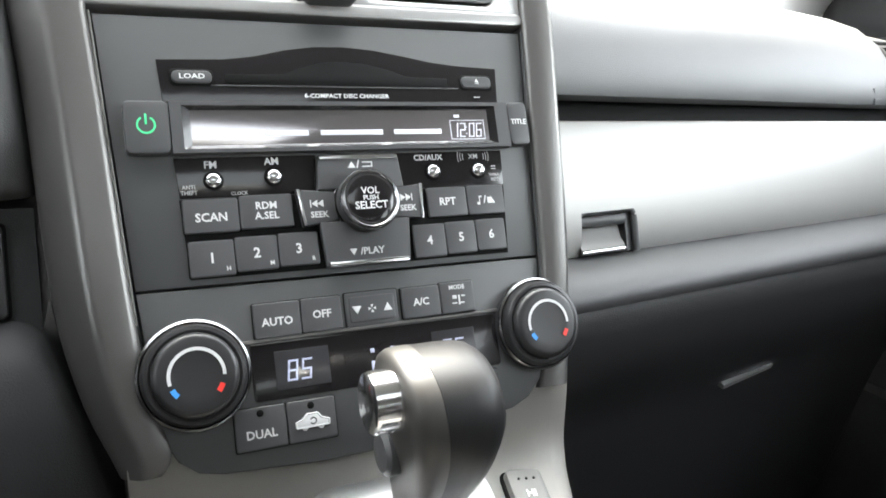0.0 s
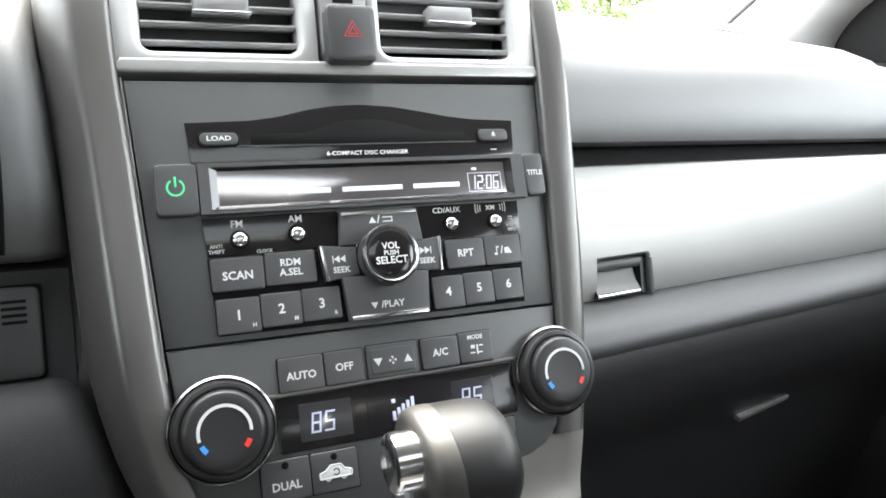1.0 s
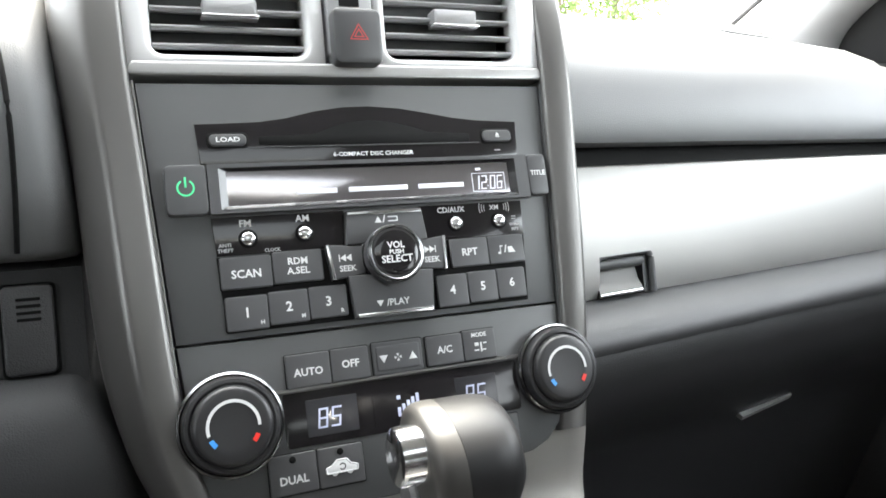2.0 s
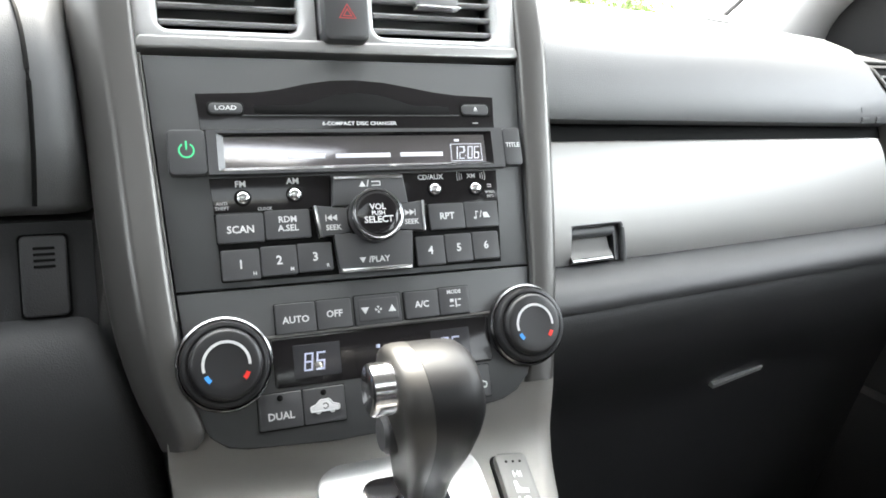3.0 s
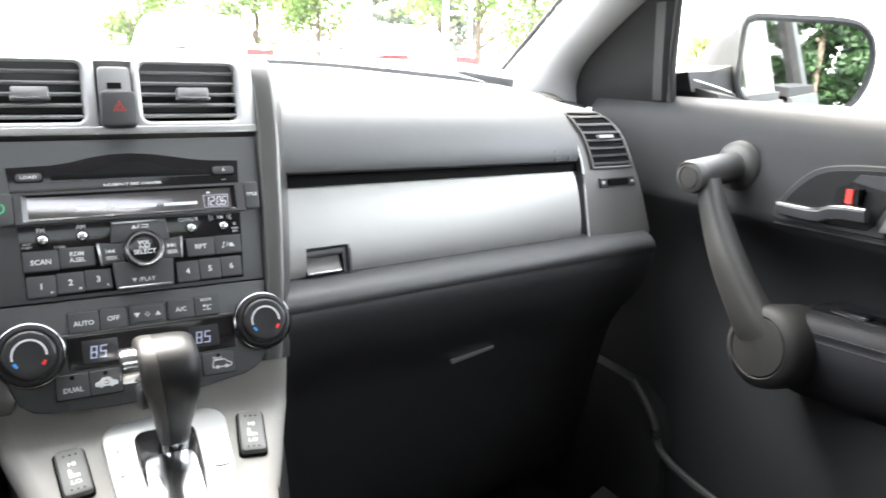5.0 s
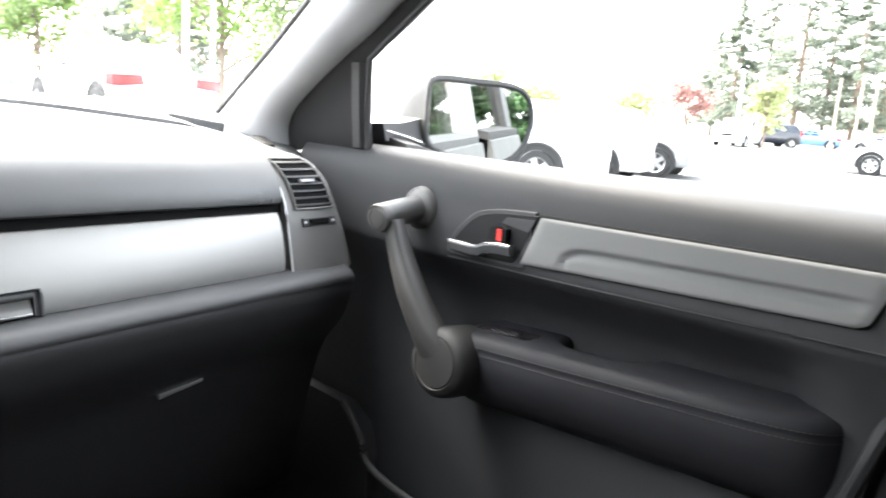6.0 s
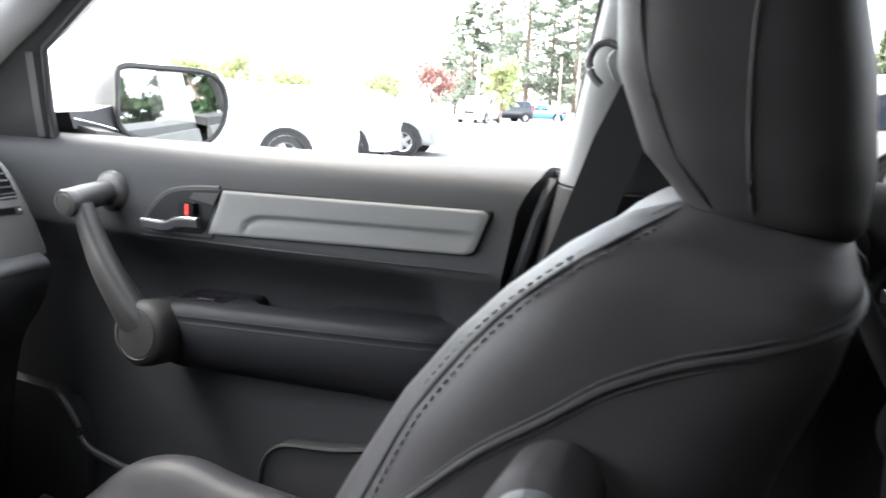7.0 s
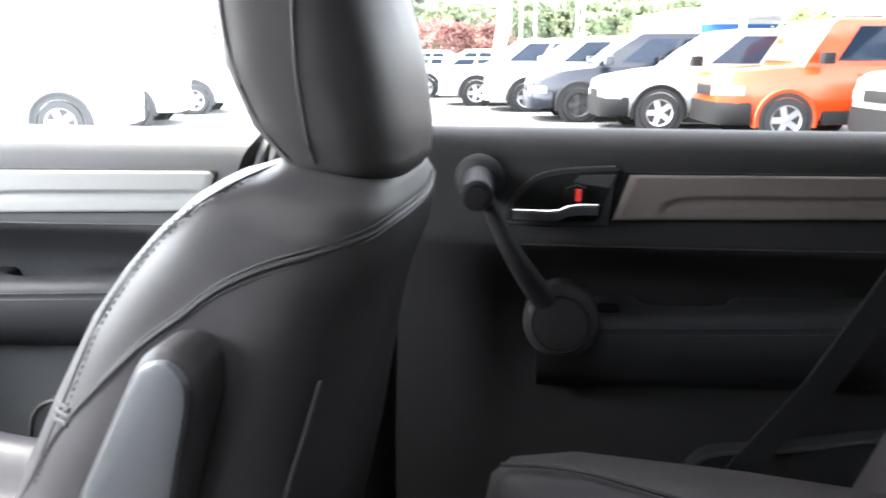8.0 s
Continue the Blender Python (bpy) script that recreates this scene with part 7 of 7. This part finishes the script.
            loft(bm, [[Vector((wx + q * math.cos(a), s * (W - 0.20 + h), R + q * math.sin(a))) for q, h in ((R * 1.42, 0.10), (R * 1.41, 0.198), (R * 1.37, 0.212), (R * 1.26, 0.214), (R * 1.20, 0.204), (R * 1.19, 0.10))] for a in [radians(-14 + 208 * k / 22) for k in range(23)]])
            part("wheel_arch", bm, body_m if paint == "orange" else CLADDING if clad else TYRE, c)
            bm = bm_()
            lathe(bm, [(R * 0.66, 0.0), (R * 0.97, 0.01), (R, 0.04), (R, 0.19), (R * 0.96, 0.218), (R * 0.70, 0.222), (R * 0.66, 0.20)], M_, 28)
            t_ = part("wheel", bm, TYRE, c)
            bm = bm_()
            lathe(bm, [(R * 0.69, 0.19), (R * 0.68, 0.218), (R * 0.62, 0.205), (R * 0.55, 0.17), (R * 0.50, 0.15)], M_, 28)
            for k in range(5):
                a = 2 * math.pi * k / 5
                ca, sa = math.cos(a), math.sin(a)
                q = 0.055
                loft(bm, [[M_ @ Vector((rr_ * ca - e * sa, rr_ * sa + e * ca, z)) for e, z in ((-q, 0.16), (q, 0.16), (q * 0.8, 0.205), (-q * 0.8, 0.205))] for rr_ in (0.03, R * 0.64)])
            lathe(bm, [(0.06, 0.16), (0.06, 0.208), (0.03, 0.214)], M_, 12)
            part("rim", bm, rim or ALLOY, t_)
    # lamps, bumpers, mirrors, plate, handles
    for s in (1, -1):
        bm = bm_()
        loft(bm, [[Vector((f + q, s * W * w, zh - 0.37 + dz)) for w, dz in ((w0, 0.0), (w1, 0.02), (w1, 0.14), (w0, 0.15))] for q, w0, w1 in ((0.008, 0.42, 0.60), (-0.04, 0.44, 0.76), (-0.12, 0.50, 0.87), (-0.30, 0.70, 0.965))])
        part("headlamp", bm, LAMP, c)
        bm = bm_()
        if shape in ("suv", "boxy"):
            box(bm, r - 0.005, r + 0.25, s * W * 0.70 if s > 0 else -W * 0.90, s * W * 0.90 if s > 0 else -W * 0.70, zb - 0.20, zb + 0.30, 0.03)
        else:
            loft(bm, [[Vector((q, s * W * w, zb + dz)) for w, dz in ((0.46, -0.19), (w1, -0.23), (w1 + 0.01, -0.06), (0.50, -0.05))] for q, w1 in ((r - 0.012, 0.84), (r + 0.06, 0.97), (r + 0.30, 1.0))])
        part("tail_lamp", bm, tail or TAIL, c)
        bm = bm_()
        box(bm, foot[0] - 0.32, foot[0] - 0.14, s * (W + 0.02) if s > 0 else -(W + 0.20), s * (W + 0.20) if s > 0 else -(W + 0.02), zb + 0.02, zb + 0.18, 0.03)
        part("mirror", bm, CLADDING if clad else body_m, c)
        for hx in (0.15, -0.75):
            bm = bm_()
            box(bm, hx - 0.10, hx + 0.10, s * W * 0.965 if s > 0 else -W * 1.005, s * W * 1.005 if s > 0 else -W * 0.965, zb - 0.13, zb - 0.09, 0.012)
            part("door_handle", bm, body_m, c)
    for e, d in ((f, 1), (r, -1)):
        bm = bm_()
        loft(bm, [[Vector((e + d * q, y * W * w, z)) for y, z in ((-1, 0.30), (-1, 0.52), (-0.96, 0.57), (0.96, 0.57), (1, 0.52), (1, 0.30), (0.95, 0.25), (-0.95, 0.25))] for q, w in ((0.045, 0.35), (0.030, 0.58), (-0.02, 0.76), (-0.12, 0.89), (-0.30, 0.98), (-0.42, 0.99))])
        part("bumper", bm, CLADDING if clad else body_m, c, smooth=50)
    bm = bm_()
    box(bm, f - 0.10, f + 0.022, -W * 0.38, W * 0.38, zh - 0.37, zh - 0.22, 0.02)
    part("grille", bm, CLADDING, c)
    bm = bm_()
    box(bm, r - 0.045, r - 0.02, -0.26, 0.26, 0.60, 0.74, 0.005)
    part("number_plate", bm, PLATE, c)
    if clad:
        bm = bm_()
        box(bm, r + 1.42, f - 1.42, -W * 1.012, W * 1.012, 0.27, 0.46, 0.03)
        part("sill_cladding", bm, CLADDING, c)
    c.matrix_basis = pose(x, y, lift, 0, 0, heading)
    return c


def by_wheel(shape, paint, wx, wy, heading, label, end=1, **kw):
    """Park a car so that its near front (end 1) or rear (end -1) left wheel stands at (wx, wy)."""
    L, W = SHAPES[shape][:2]
    h = Vector((math.cos(radians(heading)), math.sin(radians(heading))))
    l = Vector((-h.y, h.x))
    d = L / 2 - (0.72 if shape == 'sedan' and end < 0 else 0.92)
    p = Vector((wx, wy)) - h * d * end - l * (W - 0.05)
    return parked_car(shape, paint, p.x, p.y, heading, label, **kw)


H1 = 98
by_wheel("boxy", "orange", 11.3, -4.30, H1, "orange boxy car with grey bumpers parked in a row", clad=True)
by_wheel("suv", "silver", 12.6, -2.68, H1, "silver small SUV with dark lower cladding parked in a row", clad=True)
by_wheel("suv", "blue", 14.4, -1.40, H1, "dark blue SUV with dark wheels parked in a row", rim=DARKRIM)
by_wheel("suv", "white", 17.0, -0.28, H1, "white SUV parked in a row")
by_wheel("suv", "white", 18.9, 1.1, H1, "white SUV parked in a row")
by_wheel("sedan", "white", 22.6, 3.1, H1, "white sedan parked in a row")
by_wheel("sedan", "white", 26.4, 5.2, H1, "white sedan parked in a row")
by_wheel("pickup", "silver", 9.3, -6.1, H1, "silver pickup with a chrome grille parked in a row", clad=True)
H2 = 106
# Clear tail lamps and pale windows: washed-out glare put into these cars' colours.
by_wheel("sedan", "grey", 15.0, 6.75, H2, "grey sedan parked beside white cars", end=-1, tail=LAMP, tint=SCREEN)
by_wheel("sedan", "white", 12.0, 6.40, H2, "white sedan parked beside a grey one", end=-1, tail=LAMP, tint=SCREEN)
by_wheel("sedan", "white", 9.3, 5.8, H2, "white sedan parked near the car's mirror", end=-1, tail=LAMP, tint=SCREEN)
bm = bm_()
loft(bm, [[Vector((x, y, z)) for y, z in ((6.2, 0.0), (6.8, 0.34), (7.2, 0.38), (14.0, 0.38), (14.6, 0.0))] for x in (-7.0, 9.5)])
tagged(part("display_bank", bm, ASPHALT), "raised asphalt display bank ahead of the car", "bank", kind="structure")
parked_car("sedan", "white", 2.42, 13.3, 90, "white sedan on the bank, its red tail lamps seen", lift=0.46)
parked_car("sedan", "white", 6.0, 12.9, 86, "white sedan on the bank beside another, red tail lamps", lift=0.44)
parked_car("sedan", "white", -1.6, 13.3, 90, "white sedan parked ahead of the windscreen", lift=0.44)
parked_car("sedan", "lightblue", 5.0, 19.0, 60, "pale blue sedan parked beyond white cars")
parked_car("pickup", "white", 49.0, 18.2, 185, "white pickup parked far across the lot")
parked_car("sedan", "lightblue", 66.0, 19.0, 100, "blue-grey sedan parked far across the lot")
parked_car("suv", "blue", 58.0, 19.5, 140, "dark SUV parked far across the lot")
parked_car("sedan", "white", 62.0, 13.0, 120, "white sedan parked far across the lot")
parked_car("suv", "silver", 66.0, 10.5, 120, "silver SUV parked far across the lot")

# ---- trees, poles, building ----
BARK = mat("bark", (0.16, 0.12, 0.09), 0.9, grain=0.8, gscale=20, vary=0.3, vscale=3)


def leaf_mat(name, a, b):
    m = mat(name, a, 0.6, vary=0.3, vscale=1.5)
    nt = m.node_tree
    g = nt.nodes.new("ShaderNodeNewGeometry")
    mx = nt.nodes.new("ShaderNodeMix")
    mx.data_type = 'RGBA'
    mx.inputs[6].default_value, mx.inputs[7].default_value = (*a, 1), (*b, 1)
    nt.links.new(g.outputs["Random Per Island"], mx.inputs[0])
    nt.links.new(mx.outputs[2], nt.nodes["Principled BSDF"].inputs["Base Color"])
    tl, ms = nt.nodes.new("ShaderNodeBsdfTranslucent"), nt.nodes.new("ShaderNodeMixShader")
    ms.inputs[0].default_value = 0.4
    nt.links.new(mx.outputs[2], tl.inputs["Color"])
    nt.links.new(nt.nodes["Principled BSDF"].outputs[0], ms.inputs[1])
    nt.links.new(tl.outputs[0], ms.inputs[2])
    nt.links.new(ms.outputs[0], nt.nodes["Material Output"].inputs["Surface"])
    return m


LEAF = leaf_mat("bright_leaves", (0.12, 0.20, 0.04), (0.22, 0.32, 0.09))
# Hillside and yellow-green leaves: distance haze and glare are put into these pale colours.
WOODLEAF = leaf_mat("hazy_hillside_leaves", (0.19, 0.235, 0.145), (0.27, 0.315, 0.20))
LEAFY = leaf_mat("yellow_green_leaves", (0.28, 0.32, 0.14), (0.36, 0.39, 0.20))
# Needles paled the same way, washed-out glare in the colour.
NEEDLE = leaf_mat("hazy_conifer_needles", (0.11, 0.13, 0.10), (0.18, 0.205, 0.155))
HEDGE = leaf_mat("hedge_green", (0.016, 0.042, 0.014), (0.035, 0.075, 0.026))
# Red leaves greyed and lightened for the haze over them.
REDLEAF = leaf_mat("hazy_red_leaves", (0.20, 0.095, 0.085), (0.30, 0.16, 0.14))


def leaf_mesh(name, centres, size, rng, flat=0.5):
    """Many small leaf quads, one round each centre."""
    n = len(centres)
    d = rng.normal(size=(n, 3))
    d[:, 2] *= flat
    d /= np.linalg.norm(d, axis=1)[:, None]
    e = np.cross(d, rng.normal(size=(n, 3)))
    e /= np.linalg.norm(e, axis=1)[:, None] + 1e-9
    s = size * rng.uniform(0.6, 1.4, size=(n, 1))
    v = np.stack([centres - d * s, centres + e * s * 0.6, centres + d * s, centres - e * s * 0.6], axis=1).reshape(-1, 3)
    me = bpy.data.meshes.new(name)
    me.from_pydata(v.tolist(), [], [tuple(range(4 * i, 4 * i + 4)) for i in range(n)])
    return me


def add_mesh(name, me, material, parent, label=""):
    me.materials.append(material)
    ob = new(name, me)
    ob.parent = parent
    if parent is not None and parent.type == 'EMPTY':
        ob.matrix_parent_inverse = Matrix.Translation(-parent.location)
    if label:
        ob["label"] = label
    return ob


def conifer(x, y, h, r, label, seed, bare=0.2, count=2600, leaf=None, lsize=0.22):
    rng = np.random.default_rng(seed)
    t = thing("conifer_tree", (x, y, 0), label, "tree", "lot trees")
    bm = bm_()
    tube(bm, [(x, y, 0), (x + 0.1, y, h * 0.5), (x, y, h * 0.97)], 0.2, 8, [h * 0.017, h * 0.011, 0.02])
    part("trunk", bm, BARK, t)
    pts, limbs = [], bm_()
    nb = int(h * 5)
    for k in range(nb):
        q = bare + (1 - bare) * (k + rng.uniform(0, 1)) / nb
        z = h * q
        ln = r * (1 - (q - bare) / (1 - bare)) ** 0.75 * rng.uniform(0.55, 1.15) + 0.15
        a = rng.uniform(0, 2 * math.pi)
        end = Vector((x + ln * math.cos(a), y + ln * math.sin(a), z - ln * 0.18))
        tube(limbs, [(x, y, z), end], 0.03, 4, [0.045, 0.012])
        m = max(6, int(count / nb * (0.4 + ln / r)))
        s = rng.uniform(0.15, 1, size=m) ** 0.8
        c = np.array((x, y, z)) + s[:, None] * (np.array(end) - np.array((x, y, z)))
        c += rng.normal(size=(m, 3)) * np.array((0.28, 0.28, 0.16)) * (0.3 + ln * 0.22)
        pts.append(c)
    part("limbs", limbs, BARK, t)
    add_mesh("crown", leaf_mesh("crown", np.concatenate(pts), lsize, rng), leaf or NEEDLE, t)
    return t


def broadleaf(x, y, h, r, label, seed, count=3200, leaf=None, name="broadleaf_tree", lsize=0.13, low=0.3):
    rng = np.random.default_rng(seed)
    t = thing(name, (x, y, 0), label, "tree", "lot trees")
    bm = bm_()
    tube(bm, [(x, y, 0), (x + 0.05, y, h * low), (x, y, h * 0.75)], 0.1, 8, [h * 0.022, h * 0.016, 0.03])
    part("trunk", bm, BARK, t)
    limbs, pts = bm_(), []
    for k in range(26):
        a, q = rng.uniform(0, 2 * math.pi), rng.uniform(low, 0.75)
        rad = r * rng.uniform(0.35, 1.0)
        up = h * rng.uniform(max(q, low + 0.1), 1.0)
        fall = math.sqrt(max(0.05, 1 - ((up / h - 0.65) / 0.42) ** 2))
        end = Vector((x + rad * fall * math.cos(a), y + rad * fall * math.sin(a), up))
        tube(limbs, [(x, y, h * q), end], 0.05, 5, [h * 0.008, 0.012])
        m = count // 26
        pts.append(np.array(end) + rng.normal(size=(m, 3)) * np.array((r * 0.20, r * 0.20, r * 0.15)))
    part("limbs", limbs, BARK, t)
    add_mesh("crown", leaf_mesh("crown", np.concatenate(pts), lsize, rng, 0.9), leaf or LEAF, t)
    return t


def polar(az, d):
    return d * math.sin(radians(az)), d * math.cos(radians(az))


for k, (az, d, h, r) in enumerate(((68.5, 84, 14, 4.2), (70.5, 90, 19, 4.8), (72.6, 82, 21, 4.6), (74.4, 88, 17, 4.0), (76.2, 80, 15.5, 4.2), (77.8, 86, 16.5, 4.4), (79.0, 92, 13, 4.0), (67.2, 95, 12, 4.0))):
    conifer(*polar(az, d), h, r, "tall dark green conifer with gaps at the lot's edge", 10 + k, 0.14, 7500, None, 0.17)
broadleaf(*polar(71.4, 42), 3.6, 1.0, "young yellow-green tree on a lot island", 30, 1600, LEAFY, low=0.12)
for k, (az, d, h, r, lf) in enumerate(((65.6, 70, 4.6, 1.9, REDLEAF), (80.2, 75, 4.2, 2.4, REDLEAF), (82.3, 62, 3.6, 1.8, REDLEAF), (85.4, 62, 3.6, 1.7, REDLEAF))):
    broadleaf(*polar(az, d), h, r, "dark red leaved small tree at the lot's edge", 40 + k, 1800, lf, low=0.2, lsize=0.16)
for k, (az, d, h, r) in enumerate(((19.5, 36, 6.5, 2.4), (31.5, 30, 8.5, 3.2), (35.5, 32, 7.5, 3.0), (15, 40, 6.5, 2.6), (7, 40, 6.0, 2.0))):
    broadleaf(*polar(az, d), h, r, "bright green leafy tree beyond the parked cars", 60 + k, 9000, LEAF, lsize=0.105, low=0.18)
for k, (az, d, h) in enumerate(((26.0, 44, 13), (28.4, 48, 15))):
    conifer(*polar(az, d), h, 3.2, "dark conifer behind bright leafy trees", 80 + k, 0.1, 2600, None, 0.24)
for k, (az, d, h) in enumerate(((48, 62, 3.6), (51, 64, 4.2), (55, 66, 3.4), (62, 72, 3.8))):
    broadleaf(*polar(az, d), h, 2.2, "yellow-green bush at the far edge of the lot", 90 + k, 1500, LEAFY, low=0.12, lsize=0.2)
broadleaf(*polar(107.4, 42), 3.5, 1.2, "yellow-green tree before the showroom", 97, 1800, LEAFY, low=0.15, lsize=0.14)
# hedge of tall evergreens behind the car, seen in the mirror
for k in range(12):
    conifer(-2.6 + 0.82 * k, -13.5 - 0.5 * (k % 3) - 0.25 * k, 4.2 + 0.9 * math.sin(k * 2.1), 1.0, "tall evergreen of a hedge behind the car", 110 + k, 0.02, 9000, HEDGE, 0.075)

# wooded hill far behind the row of cars, one mass
rng = np.random.default_rng(5)
pts = []
for k in range(230):
    az = rng.uniform(78, 108)
    d = rng.uniform(125, 165)
    h = rng.uniform(6.0, 10.0) + (d - 120) * 0.05
    x, y = polar(az, d)
    m = 560
    s = rng.uniform(0, 1, size=m)
    w = 2.6 * np.sqrt(1 - (s * 0.96) ** 2)
    a = rng.uniform(0, 2 * math.pi, size=m)
    pts.append(np.stack([x + w * np.cos(a), y + w * np.sin(a), h * s], axis=1))
for k in range(26):
    az, d, h = rng.uniform(93, 101), rng.uniform(140, 165), rng.uniform(12.5, 16.0)
    x, y = polar(az, d)
    s = rng.uniform(0.3, 1, size=140)
    a = rng.uniform(0, 2 * math.pi, size=140)
    w = 1.5 * (1.02 - s)
    pts.append(np.stack([x + w * np.cos(a), y + w * np.sin(a), h * s], axis=1))
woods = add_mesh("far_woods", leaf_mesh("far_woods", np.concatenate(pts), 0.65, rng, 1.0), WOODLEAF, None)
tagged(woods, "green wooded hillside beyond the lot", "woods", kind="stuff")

POLE = mat("pole_paint", (0.62, 0.62, 0.62), 0.5)
WOODPOLE = mat("pole_wood", (0.30, 0.24, 0.19), 0.85, vary=0.2)
BANNER = mat("banner_white", (0.8, 0.8, 0.8), 0.7)


def pole(x, y, h, r, label, material, lamp=False, name="lamp_post"):
    p = thing(name, (x, y, 0), label, "pole", "lot poles")
    bm = bm_()
    tube(bm, [(x, y, 0), (x, y, h)], r, 12, [r * 1.2, r * 0.8])
    part("shaft", bm, material, p)
    bm = bm_()
    lathe(bm, [(r * 2.4, 0), (r * 2.4, 0.25), (r * 1.5, 0.35)], Matrix.Translation((x, y, 0)), 12)
    part("base", bm, material, p)
    if lamp:
        bm = bm_()
        box(bm, x - 0.5, x + 0.5, y - 0.2, y + 0.2, h, h + 0.16, 0.04)
        part("lamp_head", bm, CLADDING, p)


for az, d, h, r in ((29.2, 24, 9, 0.09), (31.0, 27, 9, 0.07)):
    pole(*polar(az, d), h, r, "white painted lamp post beyond parked cars", POLE, True)
for az, d, h in ((69.2, 62, 5.6), (87.6, 58, 8.0), (88.6, 60, 8.0), (91.6, 62, 8.0), (92.0, 64, 8.0)):
    pole(*polar(az, d), h, 0.10, "pale lamp post at the lot's edge", POLE, True)
for az, d, h in ((75.3, 66, 5.5), (76.6, 68, 6.0), (77.5, 64, 5.8), (79.0, 66, 6.4)):
    pole(*polar(az, d), h, 0.10, "brown wooden pole before the conifers", WOODPOLE, name="wooden_pole")
fx_, fy_ = polar(86.2, 30)
fb = thing("feather_flag", (fx_, fy_, 0), "white leaning feather flag on a pole", "flag")
bm = bm_()
tube(bm, [(fx_, fy_, 0), (fx_ + 0.1, fy_ - 0.5, 3.2)], 0.03, 8)
part("pole", bm, POLE, fb)
bm = bm_()
loft(bm, [[Vector((fx_, fy_ - 0.12 - 0.14 * k - w, 0.8 + 0.42 * k)), Vector((fx_, fy_ - 0.12 - 0.07 * k, 0.8 + 0.42 * k)), Vector((fx_ + 0.02, fy_ - 0.12 - 0.07 * k, 0.8 + 0.42 * k)), Vector((fx_ + 0.02, fy_ - 0.12 - 0.14 * k - w, 0.8 + 0.42 * k))] for k, w in ((0, 0.12), (1, 0.3), (2, 0.32), (3, 0.3), (4, 0.24), (5, 0.1), (5.6, 0.02))])
part("cloth", bm, BANNER, fb)

WALL = mat("stucco_white", (0.78, 0.78, 0.76), 0.8, vary=0.05, vscale=1)
BLUEBAND = mat("blue_band", (0.02, 0.11, 0.36), 0.5)
DARKWALL = mat("dark_panel", (0.07, 0.08, 0.10), 0.6)
sh = thing("showroom_building", (52, -12, 0), "white flat-roofed showroom with a blue band and canopy posts", "building")
BMAT = Matrix.Translation((52.5, -11.5, 0)) @ pose(0, 0, 0, 0, 0, 12)


def bbox(nm, x0, x1, y0, y1, z0, z1, material, par=sh, b=0.03):
    bm = bm_()
    box(bm, x0, x1, y0, y1, z0, z1, b, BMAT)
    return part(nm, bm, material, par)


bbox("wall", 2.0, 14.0, -22.0, 2.2, 0.0, 4.4, WALL)
bbox("canopy", -3.0, 3.0, -9.0, 0.8, 3.7, 5.4, WALL)
bbox("blue_band", 1.90, 2.05, -8.5, 1.2, 2.25, 3.35, BLUEBAND)
for k in range(4):
    bbox("sign_shape", -3.12, -2.98, -4.2 + 1.0 * k, -3.45 + 1.0 * k, 4.55, 5.15, BLUEBAND)
bbox("dark_wall", -1.0, 2.2, -22.0, -9.2, 0.0, 5.6, DARKWALL)
bbox("parapet", -1.3, 2.4, -22.3, -8.9, 4.0, 4.4, WALL)
for yy in (-8.6, -5.6, -2.6, 0.4):
    bbox("post", -2.9, -2.6, yy - 0.18, yy + 0.18, 0.0, 3.7, WALL)
for yy in (-20.5, -17.5, -14.5, -11.5):
    w_ = bbox("window", -1.06, -0.99, yy - 1.2, yy + 1.2, 2.2, 3.6, CARGLASS)
    bm = bm_()
    box(bm, -1.10, -1.0, yy - 1.3, yy + 1.3, 3.6, 3.72, 0.02, BMAT)
    part("frame", bm, WALL, w_)
for yy in (-7.0, -3.8, -0.6):
    bbox("window", 1.94, 2.0, yy - 1.4, yy + 1.4, 0.3, 1.35, CARGLASS)
